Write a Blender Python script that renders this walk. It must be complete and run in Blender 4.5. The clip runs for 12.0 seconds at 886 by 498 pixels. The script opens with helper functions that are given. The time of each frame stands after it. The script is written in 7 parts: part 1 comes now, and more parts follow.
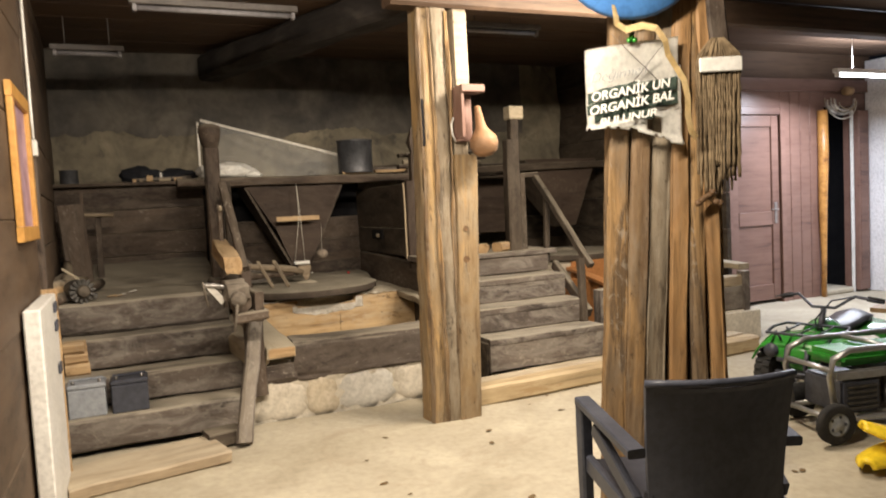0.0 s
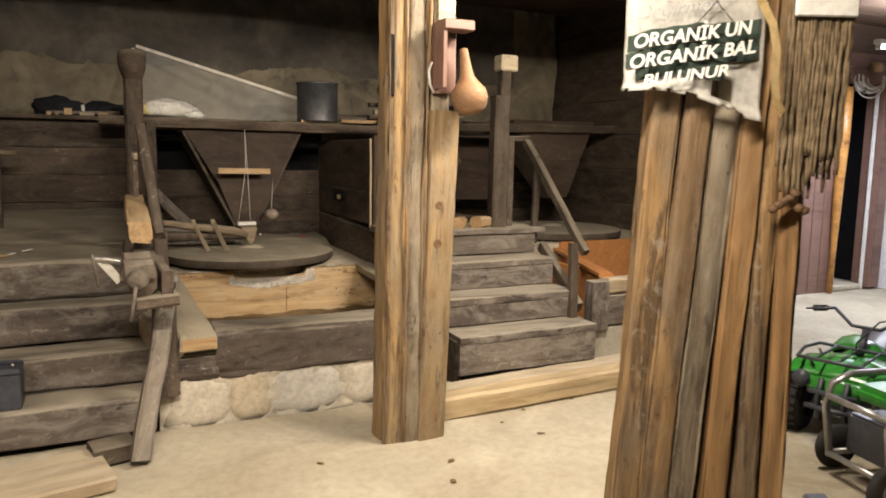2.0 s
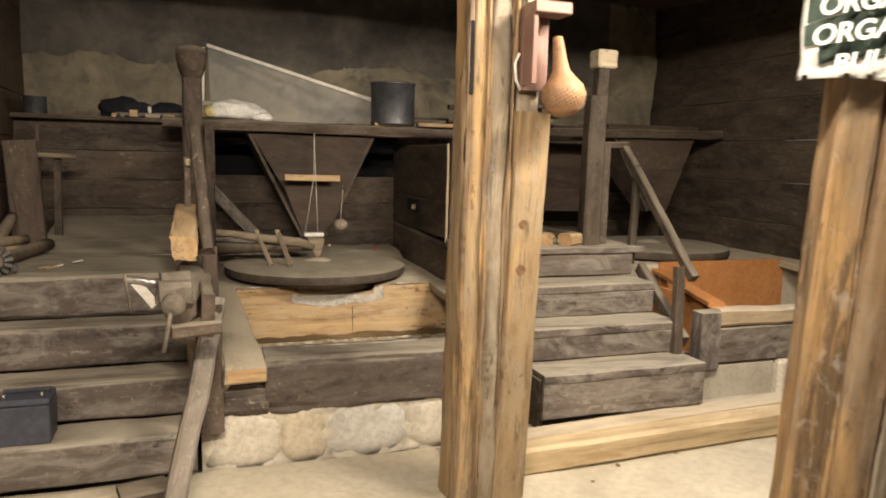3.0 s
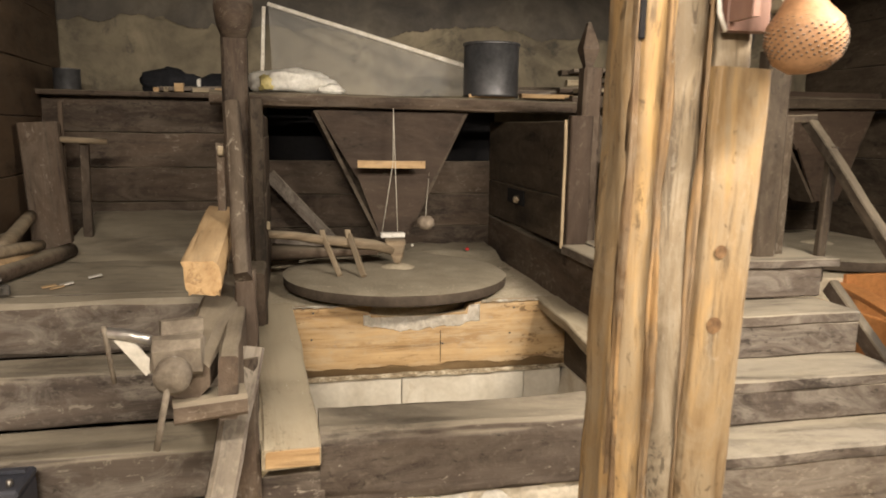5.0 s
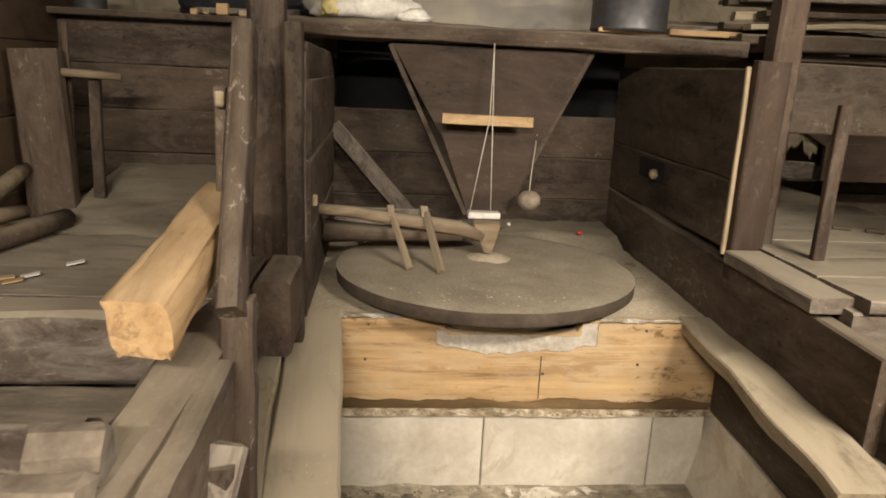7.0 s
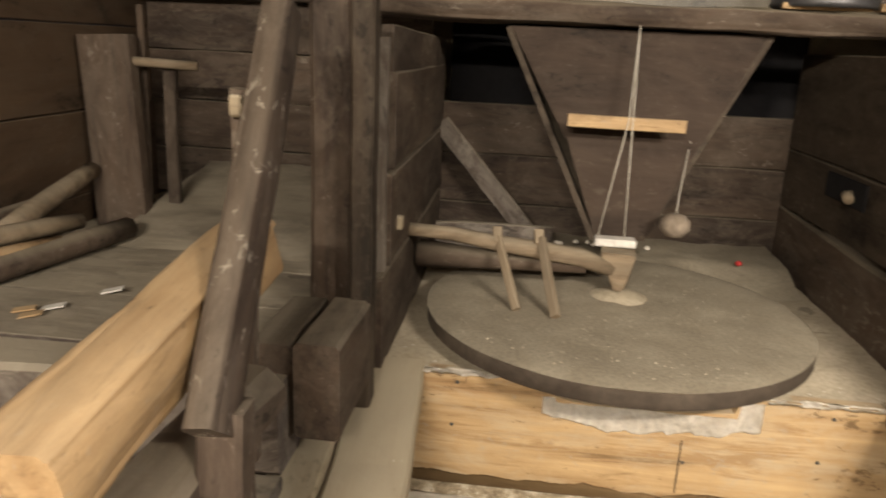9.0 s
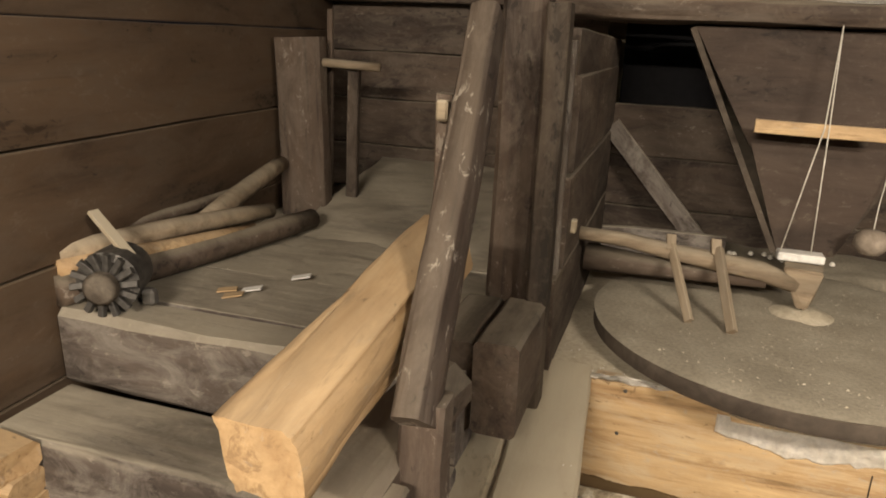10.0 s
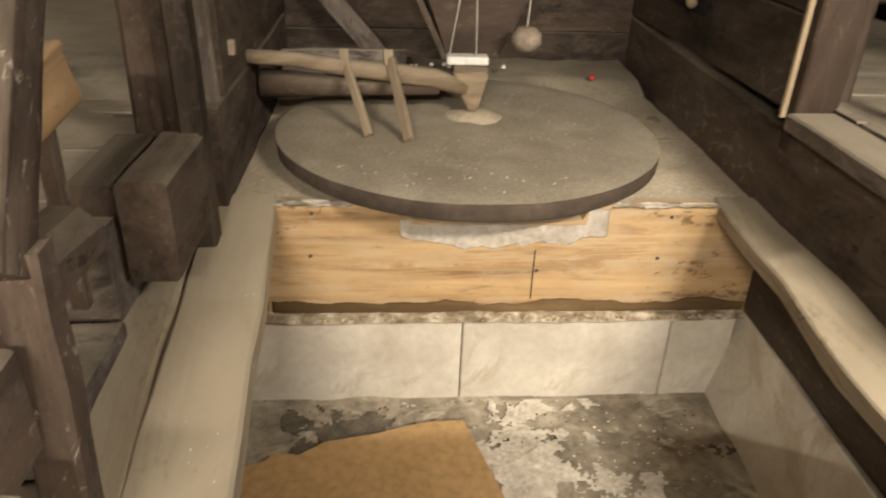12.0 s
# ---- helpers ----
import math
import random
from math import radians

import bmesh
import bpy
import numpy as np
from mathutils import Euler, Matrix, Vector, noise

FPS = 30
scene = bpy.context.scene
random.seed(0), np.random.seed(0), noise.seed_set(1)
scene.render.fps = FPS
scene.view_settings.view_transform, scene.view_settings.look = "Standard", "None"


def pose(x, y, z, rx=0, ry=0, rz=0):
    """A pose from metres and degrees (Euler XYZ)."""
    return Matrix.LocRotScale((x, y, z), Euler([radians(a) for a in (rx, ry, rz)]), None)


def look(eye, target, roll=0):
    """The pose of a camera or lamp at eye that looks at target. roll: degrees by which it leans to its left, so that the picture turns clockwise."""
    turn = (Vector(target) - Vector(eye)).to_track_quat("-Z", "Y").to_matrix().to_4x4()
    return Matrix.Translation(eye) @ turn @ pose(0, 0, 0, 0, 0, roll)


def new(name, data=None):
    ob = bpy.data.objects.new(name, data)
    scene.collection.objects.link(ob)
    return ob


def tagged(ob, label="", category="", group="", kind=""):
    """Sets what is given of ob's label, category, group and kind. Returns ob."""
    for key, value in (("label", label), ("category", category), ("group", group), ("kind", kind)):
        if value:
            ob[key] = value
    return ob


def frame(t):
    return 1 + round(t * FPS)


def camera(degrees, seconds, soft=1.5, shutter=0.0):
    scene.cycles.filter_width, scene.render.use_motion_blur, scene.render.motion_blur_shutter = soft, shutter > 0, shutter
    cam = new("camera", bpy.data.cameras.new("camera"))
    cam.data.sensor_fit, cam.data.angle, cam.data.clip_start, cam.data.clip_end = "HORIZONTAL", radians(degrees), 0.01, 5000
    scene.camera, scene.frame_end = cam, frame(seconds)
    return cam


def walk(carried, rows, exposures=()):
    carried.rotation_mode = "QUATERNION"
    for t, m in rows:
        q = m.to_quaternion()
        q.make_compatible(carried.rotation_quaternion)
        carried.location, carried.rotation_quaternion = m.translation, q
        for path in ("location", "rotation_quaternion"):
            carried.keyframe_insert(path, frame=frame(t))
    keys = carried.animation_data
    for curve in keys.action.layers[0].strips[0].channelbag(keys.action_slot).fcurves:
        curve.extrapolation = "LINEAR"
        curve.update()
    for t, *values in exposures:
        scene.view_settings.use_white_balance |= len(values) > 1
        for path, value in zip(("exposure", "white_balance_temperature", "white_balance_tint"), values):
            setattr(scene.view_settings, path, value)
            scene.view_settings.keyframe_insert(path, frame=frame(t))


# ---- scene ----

cam = camera(63.2, 12.0, soft=1.8, shutter=0.4)
PATH = [
    (0, (0.594, 0.369, 1.356), (1.4, 2.195, 1.227), -3.0),
    (0.5, (0.716, 0.507, 1.359), (1.549, 2.31, 1.121), -2.0),
    (1, (0.896, 0.703, 1.395), (1.7, 2.516, 1.137), -0.4),
    (1.5, (0.954, 0.927, 1.401), (1.784, 2.726, 1.13), 0.7),
    (2, (1.023, 1.196, 1.436), (1.881, 2.984, 1.174), 0.9),
    (2.5, (1.179, 1.465, 1.44), (1.914, 3.308, 1.191), 1.0),
    (3, (1.252, 1.7, 1.453), (1.9, 3.575, 1.199), 1.4),
    (3.2, (1.255, 1.792, 1.447), (1.883, 3.675, 1.199), 1.2),
    (4.8, (1.437, 2.668, 1.475), (1.868, 4.596, 1.165), 0.7),
    (5, (1.452, 2.766, 1.482), (1.875, 4.693, 1.155), 0.8),
    (5.5, (1.453, 3.06, 1.509), (1.847, 4.99, 1.162), 1.3),
    (6, (1.509, 3.353, 1.49), (1.775, 5.296, 1.1), 1.4),
    (6.5, (1.581, 3.608, 1.501), (1.761, 5.551, 1.064), 1.9),
    (6.7, (1.592, 3.677, 1.487), (1.769, 5.616, 1.03), 2.4),
    (8.3, (1.735, 4.341, 1.507), (1.848, 6.257, 0.948), 3.2),
    (8.5, (1.749, 4.375, 1.508), (1.797, 6.295, 0.953), 2.9),
    (9, (1.704, 4.379, 1.508), (1.507, 6.293, 0.963), 2.6),
    (9.5, (1.648, 4.36, 1.509), (1.227, 6.238, 0.966), 2.6),
    (10, (1.614, 4.346, 1.52), (1.04, 6.175, 0.952), 2.4),
    (10.5, (1.64, 4.364, 1.478), (1.161, 6.165, 0.752), 1.7),
    (11, (1.708, 4.395, 1.435), (1.453, 6.153, 0.516), 1.6),
    (11.5, (1.779, 4.426, 1.421), (1.733, 6.16, 0.426), 1.8),
    (12, (1.789, 4.418, 1.447), (1.934, 6.179, 0.51), 2.1),
]
walk(cam, [(t, look(eye, target, roll)) for t, eye, target, roll in PATH], exposures=[(0.0, -0.38), (1.0, -0.42), (2.0, -0.47), (3.2, -0.2), (5.0, -0.06), (6.5, 0.02), (12.0, 0.08)])

# ---- world and large lights ----
world = bpy.data.worlds.new("World")
scene.world = world
world.use_nodes = True
world.node_tree.nodes["Background"].inputs[0].default_value = (0.02, 0.022, 0.03, 1)
world.node_tree.nodes["Background"].inputs[1].default_value = 0.3


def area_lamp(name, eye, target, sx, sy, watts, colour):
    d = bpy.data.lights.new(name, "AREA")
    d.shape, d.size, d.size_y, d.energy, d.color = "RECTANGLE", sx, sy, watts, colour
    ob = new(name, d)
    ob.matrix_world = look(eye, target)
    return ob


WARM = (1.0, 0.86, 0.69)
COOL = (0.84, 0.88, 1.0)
# two lamps out of view, assumed from where the light falls
area_lamp("assumed_lamp_entrance", (1.15, 2.1, 2.56), (1.25, 4.3, 0), 1.2, 0.1, 178, WARM)
area_lamp("assumed_lamp_middle", (3.35, 3.55, 2.56), (2.6, 5.4, 0.3), 1.0, 0.12, 158, WARM)
area_lamp("lamp_right", (7.65, 5.3, 2.36), (7.3, 5.2, 0), 1.2, 0.06, 165, COOL)
area_lamp("lamp_right_upward", (7.65, 5.3, 2.48), (7.65, 5.3, 3), 1.2, 0.06, 55, COOL)
# weak light added inside the passage, without any fixture
area_lamp("passage_fill", (8.3, 7.6, 2.3), (8.3, 7.6, 0), 0.4, 0.4, 4, COOL)


# ---- materials ----
def node_material(name):
    m = bpy.data.materials.new(name)
    m.use_nodes = True
    nt = m.node_tree
    return m, nt, nt.nodes["Principled BSDF"]


def add(nt, kind, **settings):
    n = nt.nodes.new(kind)
    for k, v in settings.items():
        if k in n.inputs:
            n.inputs[k].default_value = v
    return n


def ramp(nt, fac, stops):
    r = nt.nodes.new("ShaderNodeValToRGB")
    e = r.color_ramp.elements
    while len(e) < len(stops):
        e.new(0.5)
    for el, (p, c) in zip(e, stops):
        el.position = p
        el.color = (*c, 1) if len(c) == 3 else c
    nt.links.new(fac, r.inputs[0])
    return r.outputs[0]


def mixed(nt, fac, a, b, mode="MIX"):
    m = nt.nodes.new("ShaderNodeMix")
    m.data_type, m.blend_type = "RGBA", mode
    for s, v in ((m.inputs[0], fac), (m.inputs[6], a), (m.inputs[7], b)):
        if isinstance(v, (int, float)):
            s.default_value = v
        elif isinstance(v, tuple):
            s.default_value = (*v, 1)
        else:
            nt.links.new(v, s)
    return m.outputs[2]


def math_node(nt, op, a, b=0.0):
    m = nt.nodes.new("ShaderNodeMath")
    m.operation = op
    for s, v in ((m.inputs[0], a), (m.inputs[1], b)):
        if isinstance(v, (int, float)):
            s.default_value = v
        else:
            nt.links.new(v, s)
    return m.outputs[0]


def wood(name, dark, light, dust=0.0, dust_colour=(0.46, 0.40, 0.30), rough=0.75, grain=1.0, blotch=0.5, relief=0.4, gloss=0.3, crackle=0.45, smear=0.0, smear_colour=(0.24, 0.21, 0.165), bark=None, amber=None, flecks=0.0):
    """Sawn or hewn timber, the grain along the piece's own length."""
    m, nt, p = node_material(name)
    tc = nt.nodes.new("ShaderNodeTexCoord")
    info = nt.nodes.new("ShaderNodeObjectInfo")
    shift = nt.nodes.new("ShaderNodeVectorMath")
    shift.operation = "MULTIPLY_ADD"
    comb = nt.nodes.new("ShaderNodeCombineXYZ")
    for i in range(3):
        nt.links.new(info.outputs["Random"], comb.inputs[i])
    nt.links.new(comb.outputs[0], shift.inputs[0])
    shift.inputs[1].default_value = (17.0, 31.0, 23.0)
    nt.links.new(tc.outputs["Object"], shift.inputs[2])
    mp = nt.nodes.new("ShaderNodeMapping")
    mp.inputs["Scale"].default_value = (1.6 * grain, 26 * grain, 26 * grain)
    nt.links.new(shift.outputs[0], mp.inputs[0])
    fine = add(nt, "ShaderNodeTexNoise", Scale=1.0, Detail=6.0, Roughness=0.62, Distortion=0.35)
    nt.links.new(mp.outputs[0], fine.inputs["Vector"])
    mp2 = nt.nodes.new("ShaderNodeMapping")
    mp2.inputs["Scale"].default_value = (1.4, 5, 5)
    nt.links.new(shift.outputs[0], mp2.inputs[0])
    big = add(nt, "ShaderNodeTexNoise", Scale=1.0, Detail=5.0, Roughness=0.65, Distortion=0.8)
    nt.links.new(mp2.outputs[0], big.inputs["Vector"])
    spots = add(nt, "ShaderNodeTexNoise", Scale=38.0, Detail=3.0, Roughness=0.6)
    nt.links.new(shift.outputs[0], spots.inputs["Vector"])
    tone = math_node(nt, "ADD", math_node(nt, "MULTIPLY", fine.outputs[0], 1.0 - blotch), math_node(nt, "MULTIPLY", big.outputs[0], blotch))
    tone = math_node(nt, "ADD", tone, math_node(nt, "MULTIPLY", math_node(nt, "SUBTRACT", info.outputs["Random"], 0.5), 0.14))
    mid = tuple((a + b) / 2 for a, b in zip(dark, light))
    col = ramp(nt, tone, [(0.30, tuple(c * 0.55 for c in dark)), (0.42, dark), (0.52, mid), (0.66, light)])
    crack = ramp(nt, fine.outputs[0], [(0.30, (1, 1, 1)), (0.40, (0, 0, 0))])
    col = mixed(nt, math_node(nt, "MULTIPLY", crack, crackle), col, tuple(c * 0.3 for c in dark))
    if smear > 0:
        mp3 = nt.nodes.new("ShaderNodeMapping")
        mp3.inputs["Scale"].default_value = (3.2, 8.0, 8.0)
        nt.links.new(shift.outputs[0], mp3.inputs[0])
        wipe = add(nt, "ShaderNodeTexNoise", Scale=1.0, Detail=8.0, Roughness=0.72, Distortion=1.4)
        nt.links.new(mp3.outputs[0], wipe.inputs["Vector"])
        cover = ramp(nt, wipe.outputs[0], [(0.44, (0, 0, 0)), (0.62, (1, 1, 1))])
        col = mixed(nt, math_node(nt, "MULTIPLY", cover, smear), col, smear_colour)
        marks = ramp(nt, wipe.outputs[0], [(0.27, (1, 1, 1)), (0.34, (0, 0, 0))])
        col = mixed(nt, math_node(nt, "MULTIPLY", marks, min(0.8, smear)), col, tuple(c * 0.45 for c in dark))
    if amber:
        mp4 = nt.nodes.new("ShaderNodeMapping")
        mp4.inputs["Scale"].default_value = (1.1, 7.0, 7.0)
        mp4.inputs["Location"].default_value = (5.0, 2.0, 7.0)
        nt.links.new(shift.outputs[0], mp4.inputs[0])
        warm = add(nt, "ShaderNodeTexNoise", Scale=1.0, Detail=5.0, Roughness=0.6, Distortion=0.6)
        nt.links.new(mp4.outputs[0], warm.inputs["Vector"])
        lean = math_node(nt, "ADD", warm.outputs[0], math_node(nt, "MULTIPLY", math_node(nt, "SUBTRACT", info.outputs["Random"], 0.5), 0.16))
        col = mixed(nt, ramp(nt, lean, [(0.50, (0, 0, 0)), (0.60, (0.8, 0.8, 0.8))]), col, mixed(nt, 0.85, amber, ramp(nt, fine.outputs[0], [(0.3, (0.45, 0.40, 0.36)), (0.6, (1.15, 1.15, 1.15))]), "MULTIPLY"))
    if bark:
        mp5 = nt.nodes.new("ShaderNodeMapping")
        mp5.inputs["Scale"].default_value = (2.4, 30.0, 30.0)
        mp5.inputs["Location"].default_value = (1.0, 9.0, 3.0)
        nt.links.new(shift.outputs[0], mp5.inputs[0])
        flake = add(nt, "ShaderNodeTexNoise", Scale=1.0, Detail=9.0, Roughness=0.75, Distortion=1.0)
        nt.links.new(mp5.outputs[0], flake.inputs["Vector"])
        zone = math_node(nt, "MULTIPLY", big.outputs[0], 0.55)
        col = mixed(nt, ramp(nt, math_node(nt, "ADD", zone, math_node(nt, "MULTIPLY", flake.outputs[0], 0.55)), [(0.59, (0, 0, 0)), (0.655, (0.8, 0.8, 0.8))]), col, bark)
    if flecks > 0:
        mp6 = nt.nodes.new("ShaderNodeMapping")
        mp6.inputs["Scale"].default_value = (22.0, 40.0, 40.0)
        nt.links.new(shift.outputs[0], mp6.inputs[0])
        chip = add(nt, "ShaderNodeTexNoise", Scale=1.0, Detail=5.0, Roughness=0.7, Distortion=0.6)
        nt.links.new(mp6.outputs[0], chip.inputs["Vector"])
        gate = math_node(nt, "ADD", math_node(nt, "MULTIPLY", chip.outputs[0], 0.7), math_node(nt, "MULTIPLY", big.outputs[0], 0.42))
        col = mixed(nt, math_node(nt, "MULTIPLY", ramp(nt, gate, [(0.655, (0, 0, 0)), (0.70, (1, 1, 1))]), flecks), col, (0.36, 0.325, 0.27))
        pit = math_node(nt, "ADD", math_node(nt, "MULTIPLY", chip.outputs[0], 0.6), math_node(nt, "MULTIPLY", big.outputs[0], 0.5))
        col = mixed(nt, math_node(nt, "MULTIPLY", ramp(nt, pit, [(0.42, (1, 1, 1)), (0.47, (0, 0, 0))]), 0.75), col, tuple(c * 0.4 for c in dark))
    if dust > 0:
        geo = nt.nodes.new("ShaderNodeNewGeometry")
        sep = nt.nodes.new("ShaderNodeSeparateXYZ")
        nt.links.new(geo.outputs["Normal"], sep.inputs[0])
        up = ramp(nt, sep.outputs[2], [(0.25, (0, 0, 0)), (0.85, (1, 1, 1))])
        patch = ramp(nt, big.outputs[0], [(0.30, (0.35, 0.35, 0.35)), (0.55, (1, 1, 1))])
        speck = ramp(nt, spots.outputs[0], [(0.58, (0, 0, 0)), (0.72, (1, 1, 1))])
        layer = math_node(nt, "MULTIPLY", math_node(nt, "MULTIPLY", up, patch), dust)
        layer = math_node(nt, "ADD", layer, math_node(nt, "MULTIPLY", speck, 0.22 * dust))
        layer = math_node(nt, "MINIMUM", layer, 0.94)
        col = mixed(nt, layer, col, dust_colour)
    nt.links.new(col, p.inputs["Base Color"])
    p.inputs["Roughness"].default_value = rough
    p.inputs["Specular IOR Level"].default_value = gloss
    bump = add(nt, "ShaderNodeBump", Strength=relief, Distance=0.006)
    nt.links.new(math_node(nt, "ADD", fine.outputs[0], math_node(nt, "MULTIPLY", spots.outputs[0], 0.35)), bump.inputs["Height"])
    nt.links.new(bump.outputs[0], p.inputs["Normal"])
    return m


def mottled(name, a, b, c=None, scale=3.0, rough=0.85, relief=0.3, distance=0.01, fine=40.0, stain=None, metallic=0.0, gloss=0.3, grit=0.5):
    """Stone, plaster, cement, earth, worn metal: two scales of variation in place."""
    m, nt, p = node_material(name)
    tc = nt.nodes.new("ShaderNodeTexCoord")
    big = add(nt, "ShaderNodeTexNoise", Scale=scale, Detail=7.0, Roughness=0.62, Distortion=0.5)
    small = add(nt, "ShaderNodeTexNoise", Scale=fine, Detail=4.0, Roughness=0.6)
    for n in (big, small):
        nt.links.new(tc.outputs["Object"], n.inputs["Vector"])
    c = c or tuple((x + y) / 2 for x, y in zip(a, b))
    col = ramp(nt, big.outputs[0], [(0.30, a), (0.50, c), (0.68, b)])
    speck = ramp(nt, small.outputs[0], [(0.34, (0.62, 0.62, 0.62)), (0.55, (1, 1, 1)), (0.75, (1.18, 1.18, 1.18))])
    col = mixed(nt, grit, col, speck, "MULTIPLY")
    if stain:
        st = add(nt, "ShaderNodeTexNoise", Scale=scale * 0.8, Detail=8.0, Roughness=0.7, Distortion=1.2)
        nt.links.new(tc.outputs["Object"], st.inputs["Vector"])
        col = mixed(nt, ramp(nt, st.outputs[0], [(0.56, (0, 0, 0)), (0.66, (0.85, 0.85, 0.85))]), col, stain)
    nt.links.new(col, p.inputs["Base Color"])
    p.inputs["Roughness"].default_value = rough
    p.inputs["Metallic"].default_value = metallic
    p.inputs["Specular IOR Level"].default_value = gloss
    bump = add(nt, "ShaderNodeBump", Strength=relief, Distance=distance)
    nt.links.new(math_node(nt, "ADD", big.outputs[0], math_node(nt, "MULTIPLY", small.outputs[0], 0.4)), bump.inputs["Height"])
    nt.links.new(bump.outputs[0], p.inputs["Normal"])
    return m


def glow(name, colour, strength):
    m, nt, p = node_material(name)
    p.inputs["Emission Color"].default_value = (*colour, 1)
    p.inputs["Emission Strength"].default_value = strength
    return m


DUST = (0.30, 0.27, 0.21)
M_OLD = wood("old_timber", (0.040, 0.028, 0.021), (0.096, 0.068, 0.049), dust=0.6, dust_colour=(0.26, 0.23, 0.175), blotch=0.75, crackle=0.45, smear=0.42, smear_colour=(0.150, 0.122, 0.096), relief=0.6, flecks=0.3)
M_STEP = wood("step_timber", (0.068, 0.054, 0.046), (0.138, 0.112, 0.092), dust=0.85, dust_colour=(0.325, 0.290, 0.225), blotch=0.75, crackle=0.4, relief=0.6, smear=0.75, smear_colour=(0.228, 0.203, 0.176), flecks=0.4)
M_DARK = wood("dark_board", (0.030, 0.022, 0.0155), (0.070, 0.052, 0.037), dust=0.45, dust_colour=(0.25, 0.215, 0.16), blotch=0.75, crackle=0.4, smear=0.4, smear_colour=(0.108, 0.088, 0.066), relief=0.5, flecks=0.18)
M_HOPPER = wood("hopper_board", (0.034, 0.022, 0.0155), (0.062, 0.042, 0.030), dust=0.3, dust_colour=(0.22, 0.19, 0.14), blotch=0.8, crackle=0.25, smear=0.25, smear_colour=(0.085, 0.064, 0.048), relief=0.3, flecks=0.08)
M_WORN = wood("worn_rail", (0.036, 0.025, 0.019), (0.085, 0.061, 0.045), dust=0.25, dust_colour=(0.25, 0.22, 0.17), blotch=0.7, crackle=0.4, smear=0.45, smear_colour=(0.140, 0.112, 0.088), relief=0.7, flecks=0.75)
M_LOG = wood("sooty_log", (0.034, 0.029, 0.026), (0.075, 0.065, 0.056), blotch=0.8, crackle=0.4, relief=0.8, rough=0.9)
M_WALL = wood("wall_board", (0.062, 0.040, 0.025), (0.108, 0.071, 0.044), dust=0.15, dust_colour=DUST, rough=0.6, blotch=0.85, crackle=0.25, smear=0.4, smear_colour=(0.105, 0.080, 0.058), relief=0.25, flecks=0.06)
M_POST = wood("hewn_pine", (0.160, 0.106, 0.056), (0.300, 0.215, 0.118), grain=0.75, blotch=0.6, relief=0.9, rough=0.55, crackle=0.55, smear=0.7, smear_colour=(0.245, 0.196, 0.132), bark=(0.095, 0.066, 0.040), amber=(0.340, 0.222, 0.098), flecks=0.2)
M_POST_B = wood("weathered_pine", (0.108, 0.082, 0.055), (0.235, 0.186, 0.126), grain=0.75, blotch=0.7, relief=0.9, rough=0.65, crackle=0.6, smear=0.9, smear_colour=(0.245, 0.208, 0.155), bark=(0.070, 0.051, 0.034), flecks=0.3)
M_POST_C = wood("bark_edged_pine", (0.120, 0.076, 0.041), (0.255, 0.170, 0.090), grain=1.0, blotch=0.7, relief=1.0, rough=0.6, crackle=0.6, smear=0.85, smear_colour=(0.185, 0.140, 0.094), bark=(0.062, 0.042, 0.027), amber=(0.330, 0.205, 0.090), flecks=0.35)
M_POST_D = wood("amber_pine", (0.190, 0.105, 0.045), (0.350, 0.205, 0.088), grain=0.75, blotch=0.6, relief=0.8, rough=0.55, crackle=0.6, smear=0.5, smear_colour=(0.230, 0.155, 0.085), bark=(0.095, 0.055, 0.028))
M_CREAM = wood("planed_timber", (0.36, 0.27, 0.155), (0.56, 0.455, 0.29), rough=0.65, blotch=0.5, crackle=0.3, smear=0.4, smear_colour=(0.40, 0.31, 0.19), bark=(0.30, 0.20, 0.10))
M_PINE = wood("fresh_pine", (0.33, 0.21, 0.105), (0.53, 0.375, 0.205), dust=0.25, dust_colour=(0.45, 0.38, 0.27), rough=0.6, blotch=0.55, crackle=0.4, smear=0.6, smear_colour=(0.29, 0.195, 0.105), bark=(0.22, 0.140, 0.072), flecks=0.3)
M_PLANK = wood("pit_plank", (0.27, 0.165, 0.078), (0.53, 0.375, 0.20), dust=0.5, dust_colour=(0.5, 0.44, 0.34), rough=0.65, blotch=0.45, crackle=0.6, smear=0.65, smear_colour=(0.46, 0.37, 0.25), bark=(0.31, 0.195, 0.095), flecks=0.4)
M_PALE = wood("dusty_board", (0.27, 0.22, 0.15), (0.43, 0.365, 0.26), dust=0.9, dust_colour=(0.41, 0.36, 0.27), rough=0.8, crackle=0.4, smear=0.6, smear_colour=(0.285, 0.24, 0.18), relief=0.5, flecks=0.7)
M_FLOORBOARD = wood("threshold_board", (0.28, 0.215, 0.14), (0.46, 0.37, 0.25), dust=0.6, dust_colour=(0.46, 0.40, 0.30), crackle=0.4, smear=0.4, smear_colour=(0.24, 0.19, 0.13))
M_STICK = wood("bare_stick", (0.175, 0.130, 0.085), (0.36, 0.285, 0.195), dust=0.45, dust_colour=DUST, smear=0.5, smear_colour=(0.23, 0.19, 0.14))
M_DOOR = wood("painted_door", (0.150, 0.082, 0.062), (0.200, 0.116, 0.090), rough=0.42, relief=0.12, gloss=0.5, crackle=0.1)
M_CEIL = wood("ceiling_board", (0.062, 0.038, 0.024), (0.118, 0.074, 0.047), dust=0.0, rough=0.65)
M_FLOOR = mottled("cement_floor", (0.31, 0.27, 0.198), (0.455, 0.408, 0.315), scale=1.6, rough=0.8, relief=0.35, distance=0.015, fine=22, stain=(0.29, 0.242, 0.175), grit=0.3)
